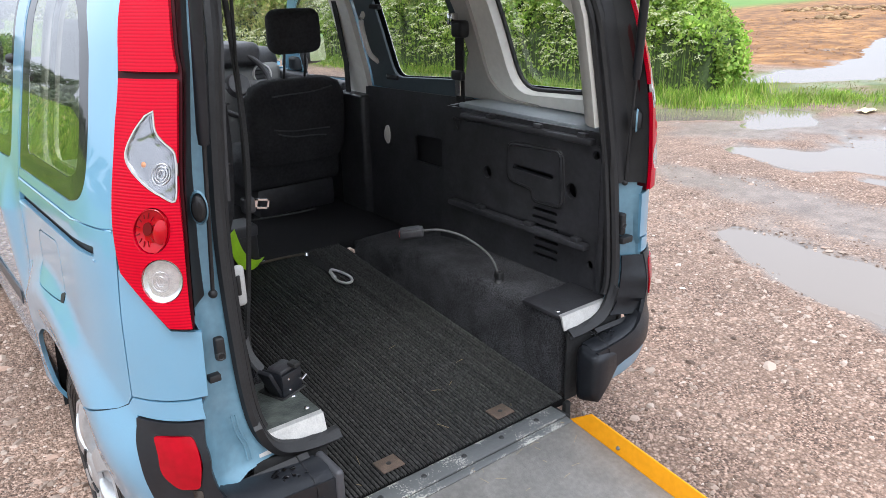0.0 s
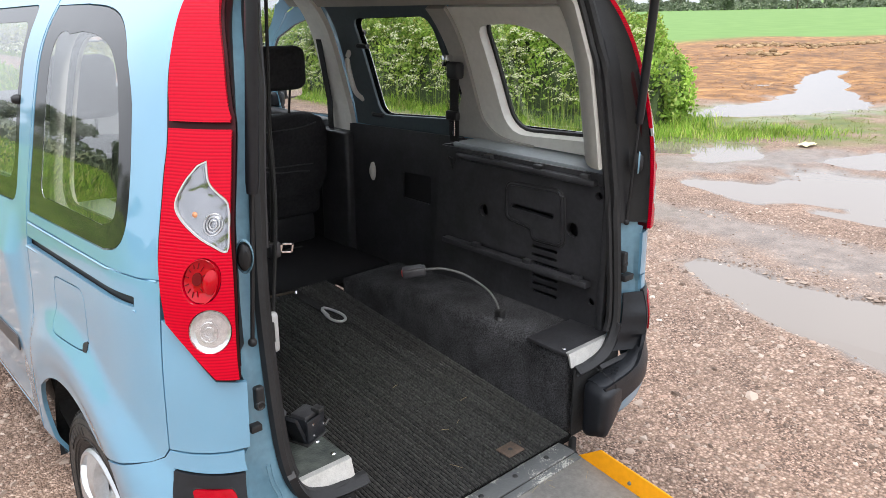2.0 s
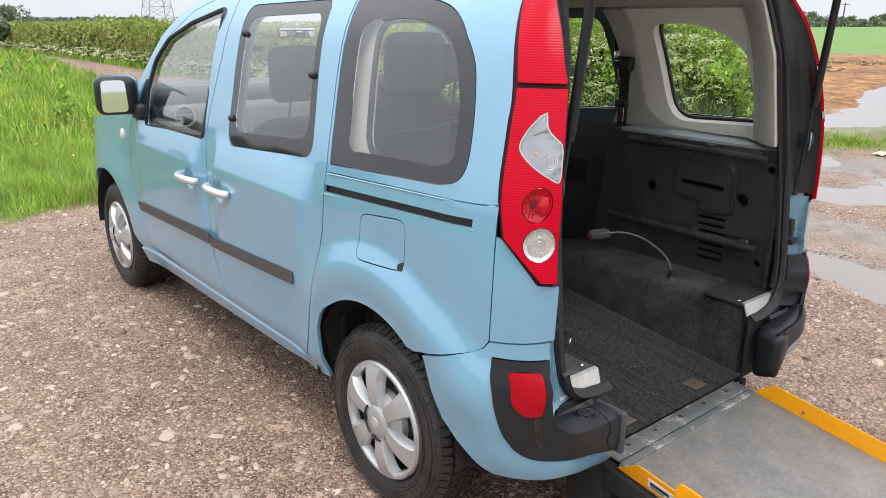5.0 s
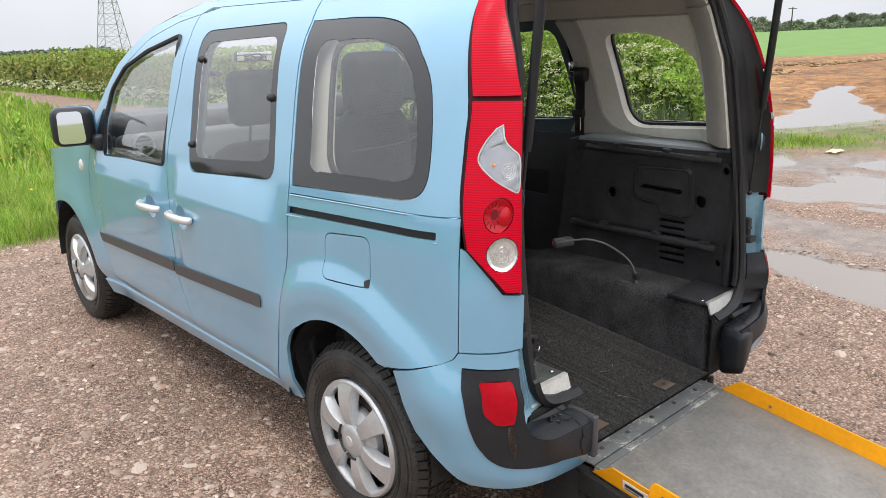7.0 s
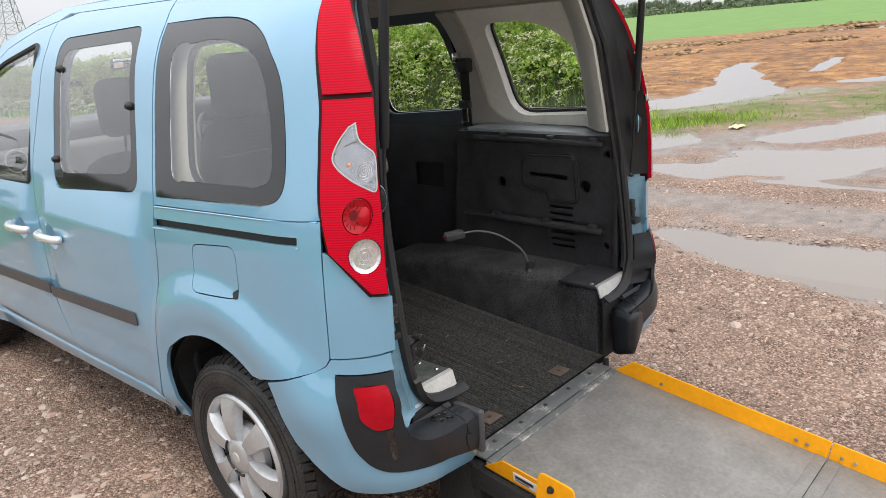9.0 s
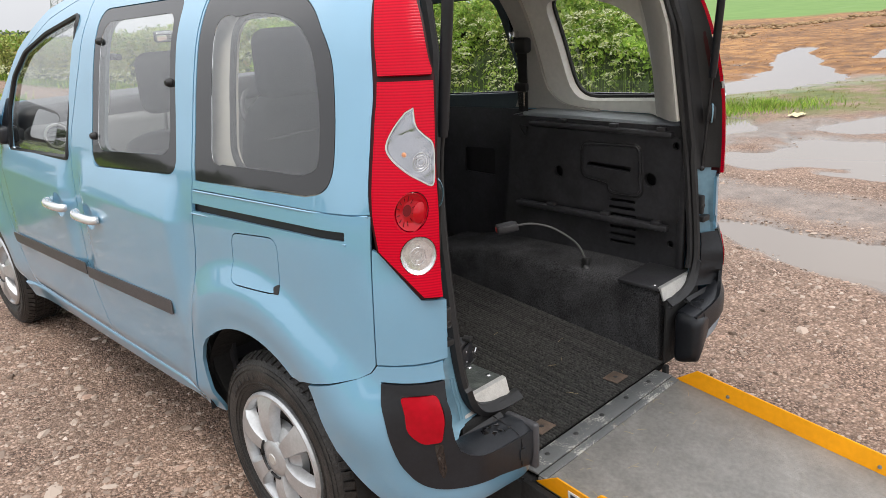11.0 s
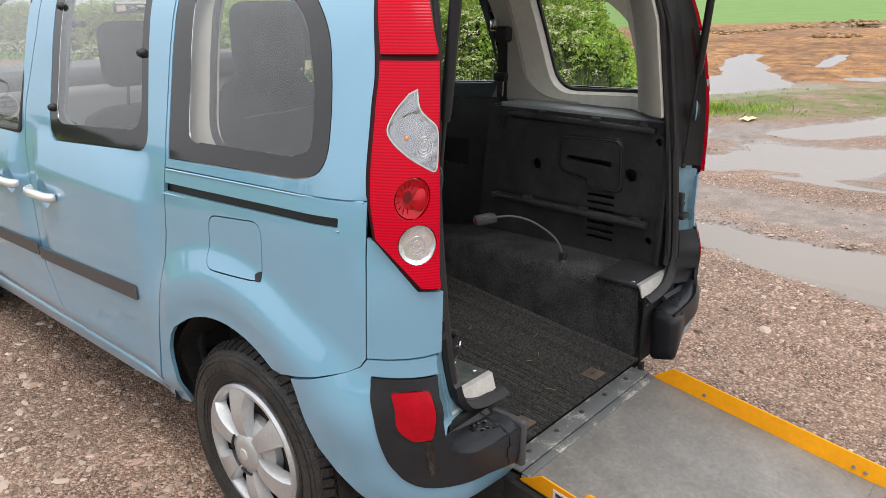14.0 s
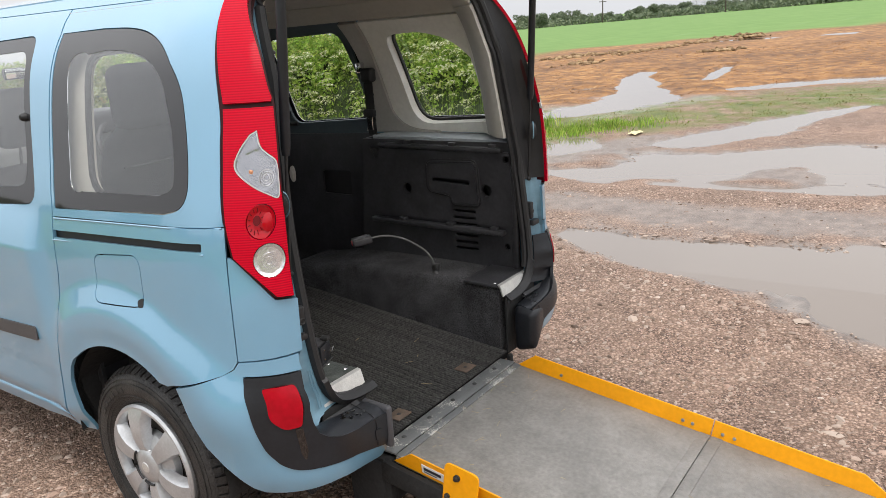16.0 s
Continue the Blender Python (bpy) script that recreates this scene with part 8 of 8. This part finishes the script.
def weed(x, y, h, seed):
    r = np.random.default_rng(seed)
    z0 = float(slope(x, y))
    w = thing("thistle", "tall dark green thistle in the meadow", "plant", "tall weeds", at=(x, y, z0))
    bm = bmesh.new()
    for k in range(4):
        a = r.uniform(0, 6.28)
        tube(bm, [(x, y, z0), (x + 0.05 * math.cos(a), y + 0.05 * math.sin(a), z0 + 0.5 * h), (x + 0.13 * math.cos(a), y + 0.13 * math.sin(a), z0 + h * r.uniform(0.8, 1))], 0.007, 5)
    part("stem", bm, BLADE, w)
    t = r.uniform(0.15, 1, 160)
    a = r.uniform(0, 6.28, 160)
    rad = 0.22 * (1.1 - t) + 0.03
    pos = np.stack([x + np.cos(a) * rad * r.uniform(0.3, 1, 160), y + np.sin(a) * rad * r.uniform(0.3, 1, 160), z0 + t * h], 1)
    part("leaves", leaves(pos, 0.05, seed + 1, np.stack([np.cos(a), np.sin(a), 0 * a + 0.4], 1)), LEAF, w)


weed(0.92, 11.4, 0.75, 7)
weed(-0.9, 12.4, 0.6, 8)
weed(-2.4, 14.5, 0.6, 9)

# ---- trees, wood, pylon and poles in the distance ----
def tree_kind(h, w, seed, n=1900, ls=0.19):
    r = np.random.default_rng(seed)
    t = thing("tree", "leafy green tree standing far across the field", "tree", "distant trees", at=(0, 0, 0))
    bm = bmesh.new()
    tube(bm, [(0, 0, 0), (0.05 * w, 0, 0.25 * h), (0.02 * w, 0.03 * w, 0.7 * h)], [0.045 * h, 0.032 * h, 0.012 * h], 8)
    for k in range(5):
        a = r.uniform(0, 6.28)
        tube(bm, [(0.03 * w, 0, (0.25 + 0.08 * k) * h), (0.3 * w * math.cos(a), 0.3 * w * math.sin(a), (0.45 + 0.09 * k) * h)], [0.018 * h, 0.006 * h], 6)
    part("trunk", bm, BARK, t)
    lob = [(r.uniform(-0.3, 0.3) * w, r.uniform(-0.3, 0.3) * w, r.uniform(0.32, 0.82) * h, r.uniform(0.16, 0.30) * w) for _ in range(11)]
    pts, outs = [], []
    for lx, ly, lz, lr in lob:
        d = r.normal(size=(n // 11, 3))
        d /= np.linalg.norm(d, axis=1, keepdims=True)
        pts.append(np.array([lx, ly, lz]) + d * lr * r.uniform(0.6, 1.05, (len(d), 1)) * (1, 1, 0.85))
        outs.append(d)
    part("crown", leaves(np.concatenate(pts), ls, seed + 1, np.concatenate(outs) * 0.8), HAZYLEAF, t)
    return t


# greens paled and greyed: distance haze is put into the leaf colour
HAZYLEAF = island_mat("hazy_far_foliage", [(0.0, (0.115, 0.145, 0.10)), (0.6, (0.165, 0.20, 0.13)), (1.0, (0.22, 0.245, 0.16))], 0.9, 0.2, 0.0)
kinds = [tree_kind(4.6, 4.4, 201), tree_kind(3.6, 4.6, 211), tree_kind(5.4, 3.6, 221), tree_kind(2.6, 4.0, 231)]


def stand(az, dist):
    x, y = -1.8 + dist * math.sin(radians(az)), -1.8 + dist * math.cos(radians(az))
    return x, y, float(slope(x, y)) - 0.1


r = random.Random(12)
first_use = set()


def plant(k, az, dist, scale):
    x, y, z = stand(az, dist)
    m = Matrix.Translation((x, y, z)) @ Matrix.Rotation(r.uniform(0, 6.28), 4, "Z") @ Matrix.Diagonal((scale, scale, scale, 1))
    if k not in first_use:
        first_use.add(k)
        kinds[k].matrix_basis = m
    else:
        base = kinds[k]
        c = copy_thing(base, Matrix.Identity(4))
        c.matrix_basis = m


az = 33.0
while az < 100:
    plant(r.choice((0, 0, 1, 1, 3, 3, 3)), az, r.uniform(172, 200), r.uniform(0.45, 0.95))
    az += r.uniform(0.25, 0.8)
for az, dist, k, sc in ((6.7, 60, 0, 0.95), (5.6, 66, 1, 1.0), (8.6, 64, 3, 0.9), (3.6, 75, 1, 0.8), (10.0, 130, 1, 1.3), (85.3, 160, 0, 1.1), (86.4, 158, 1, 1.2), (87.6, 165, 0, 1.15), (81.2, 170, 3, 1.1), (62.1, 165, 1, 0.85)):
    plant(k, az, dist, sc)
az = -100.0
while az < 2:
    plant(r.choice((0, 1, 2)), az, r.uniform(70, 110), r.uniform(0.9, 1.5))
    az += r.uniform(1.6, 5.0)

# hedgerow under the far trees, and the flat-topped wood beyond the lane
rr = np.random.default_rng(33)
a = np.radians(rr.uniform(30, 100, 15000))
d = rr.uniform(168, 176, 15000)
x, y = -1.8 + d * np.sin(a), -1.8 + d * np.cos(a)
low = 1.5 + 0.5 * field_noise(np.degrees(a), a * 0, 2.0, 34)
pos = np.stack([x, y, slope(x, y) + rr.uniform(0, 1, 15000) * np.clip(low, 0.6, 2.6)], 1)
tagged(part("far_hedgerow", leaves(pos, 0.32, 35), HAZYLEAF), "low dark hedgerow at the field's far edge", "hedgerow", kind="stuff")
a = np.radians(rr.uniform(-112, 4, 12000))
d = rr.uniform(70, 78, 12000)
x, y = -1.8 + d * np.sin(a), -1.8 + d * np.cos(a)
low = 2.0 + 1.0 * field_noise(np.degrees(a), a * 0, 5.0, 38)
pos = np.stack([x, y, slope(x, y) + rr.uniform(0, 1, 12000) * np.clip(low, 0.8, 3.6)], 1)
tagged(part("field_hedgerow", leaves(pos, 0.26, 39), HAZYLEAF), "dark hedgerow round the meadow", "hedgerow", kind="stuff")
# the wood's grey is air haze mixed into its colour
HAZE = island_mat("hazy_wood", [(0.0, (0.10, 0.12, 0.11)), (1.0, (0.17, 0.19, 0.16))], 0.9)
a = np.radians(rr.uniform(10.6, 19.2, 5200))
d = rr.uniform(690, 720, 5200)
x, y = -1.8 + d * np.sin(a), -1.8 + d * np.cos(a)
topz = 8.4 + 0.5 * field_noise(np.degrees(a), a * 0, 0.7, 36)
pos = np.stack([x, y, slope(x, y) + rr.uniform(0, 1, 5200) * topz], 1)
tagged(part("far_wood", leaves(pos, 1.5, 37), HAZE), "flat-topped wood on the horizon, greyed by painted haze", "wood", kind="stuff")

GALV = mat("galvanised_steel", (0.30, 0.31, 0.32), 0.6, 0.3, var=0.1, scale=2)


def pylon(az, dist, height, base):
    x, y, z = stand(az, dist)
    p = thing("pylon", "grey steel lattice electricity pylon beyond the hedge", "pylon", at=(x, y, z))
    def corner(q, t):
        w = base * (1 - 0.83 * min(t / 0.62, 1)) / 2 if t < 0.62 else base * 0.085
        sx, sy = ((-1, -1), (1, -1), (1, 1), (-1, 1))[q]
        return Vector((x + sx * w, y + sy * w, z + t * height))
    for q in range(4):
        bm = bmesh.new()
        tube(bm, [corner(q, t) for t in (0, 0.3, 0.62, 1.0)], 0.13, 5)
        part("leg", bm, GALV, p, smooth=False)
    lv = [0.0, 0.09, 0.17, 0.25, 0.32, 0.39, 0.45, 0.51, 0.565, 0.62, 0.72, 0.82, 0.92, 1.0]
    for t0, t1 in zip(lv, lv[1:]):
        for q in range(4):
            n2 = (q + 1) % 4
            for a, b, r in ((corner(q, t0), corner(n2, t1), 0.06), (corner(n2, t0), corner(q, t1), 0.06), (corner(q, t1), corner(n2, t1), 0.05)):
                part("brace", tube(bmesh.new(), [a, b], r, 4), GALV, p, smooth=False)
    for t, w in ((0.66, 6.5), (0.80, 8.0), (0.94, 5.5)):
        bm = bmesh.new()
        for sg in (-1, 1):
            tube(bm, [(x, y, z + t * height), (x + sg * w, y - sg * 0.3 * w, z + t * height)], 0.10, 4)
            tube(bm, [(x, y, z + (t + 0.05) * height), (x + sg * w, y - sg * 0.3 * w, z + t * height)], 0.08, 4)
        part("cross_arm", bm, GALV, p, smooth=False)


pylon(19.4, 245, 42, 8.2)
pylon(73.2, 520, 42, 8.2)
for az, dist, h in ((66.6, 168, 4.6), (74.9, 168, 4.4)):
    x, y, z = stand(az, dist)
    pl = thing("utility_pole", "wooden utility pole in the far field", "utility pole", "poles across the field", at=(x, y, z))
    bm = bmesh.new()
    tube(bm, [(x, y, z), (x, y, z + h)], [0.14, 0.10], 8)
    part("pole", bm, BARK, pl)
    bm = bmesh.new()
    tube(bm, [(x - 0.7, y + 0.5, z + h - 0.3), (x + 0.7, y - 0.5, z + h - 0.3)], 0.07, 5)
    part("crossbar", bm, BARK, pl)

# clods of turned earth at the edge of the stubble
r = np.random.default_rng(64)
spots = np.array([(25.7, 11.7), (27.0, 11.6), (27.0, 10.3), (26.7, 9.4), (28.5, 9.2), (29.5, 8.7), (32.5, 8.3), (36.0, 8.4), (25.4, 5.4), (34.8, 6.8), (38.0, 7.6), (22.0, 9.0)])
pick = r.integers(0, len(spots), 420)
cx, cy = spots[pick, 0] + r.normal(0, 0.55, 420), spots[pick, 1] + r.normal(0, 0.35, 420)
size = r.uniform(0.05, 0.15, 420) * np.exp(-r.uniform(0, 0.6, 420))
ball = np.array([(1, 0, 0), (-1, 0, 0), (0, 1, 0), (0, -1, 0), (0, 0, 1), (0, 0, -0.5), (0.65, 0.65, 0.5), (-0.65, 0.65, 0.5), (-0.65, -0.65, 0.5), (0.65, -0.65, 0.5)])
faces = np.array([(0, 2, 6), (2, 4, 6), (4, 0, 6), (2, 1, 7), (1, 4, 7), (4, 2, 7), (1, 3, 8), (3, 4, 8), (4, 1, 8), (3, 0, 9), (0, 4, 9), (4, 3, 9), (2, 0, 5), (1, 2, 5), (3, 1, 5), (0, 3, 5)])
lump = ball[None] * size[:, None, None] * r.uniform(0.6, 1.3, (420, 10, 1)) * (1.4, 1.2, 0.9)
lump += np.stack([cx, cy, slope(cx, cy) + ground_rise(cx, cy)], 1)[:, None]
CLOD = island_mat("turned_earth", [(0.0, (0.16, 0.10, 0.052)), (0.6, (0.26, 0.17, 0.09)), (1.0, (0.38, 0.26, 0.14))], 0.9)
tagged(part("soil_clods", raw_mesh("clods", lump.reshape(-1, 3), (faces[None] + 10 * np.arange(420)[:, None, None]).reshape(-1, 3)), CLOD), "dark clods of turned earth in the stubble", "soil clods", kind="stuff")

# scrap of paper by the track
lx, ly = 7.45, 1.60
lz = float(slope(lx, ly) + ground_rise(np.array([lx]), np.array([ly]))[0])
bm = bmesh.new()
bmesh.ops.create_grid(bm, x_segments=6, y_segments=5, size=0.5)
for v in bm.verts:
    v.co = Vector((lx + v.co.x * 0.24, ly + v.co.y * 0.14, lz + 0.025 + 0.03 * noise.noise(v.co * 5)))
tagged(part("litter", bm, mat("pale_card", (0.62, 0.55, 0.30), 0.7, var=0.15, scale=30)), "crumpled pale yellow scrap of card on the mud", "litter")

# panes let daylight through
for ob in bpy.data.objects:
    if ob.type == "MESH" and ob.data.materials and ob.data.materials[0] in (GLASS, CLEAR):
        ob.visible_shadow = False
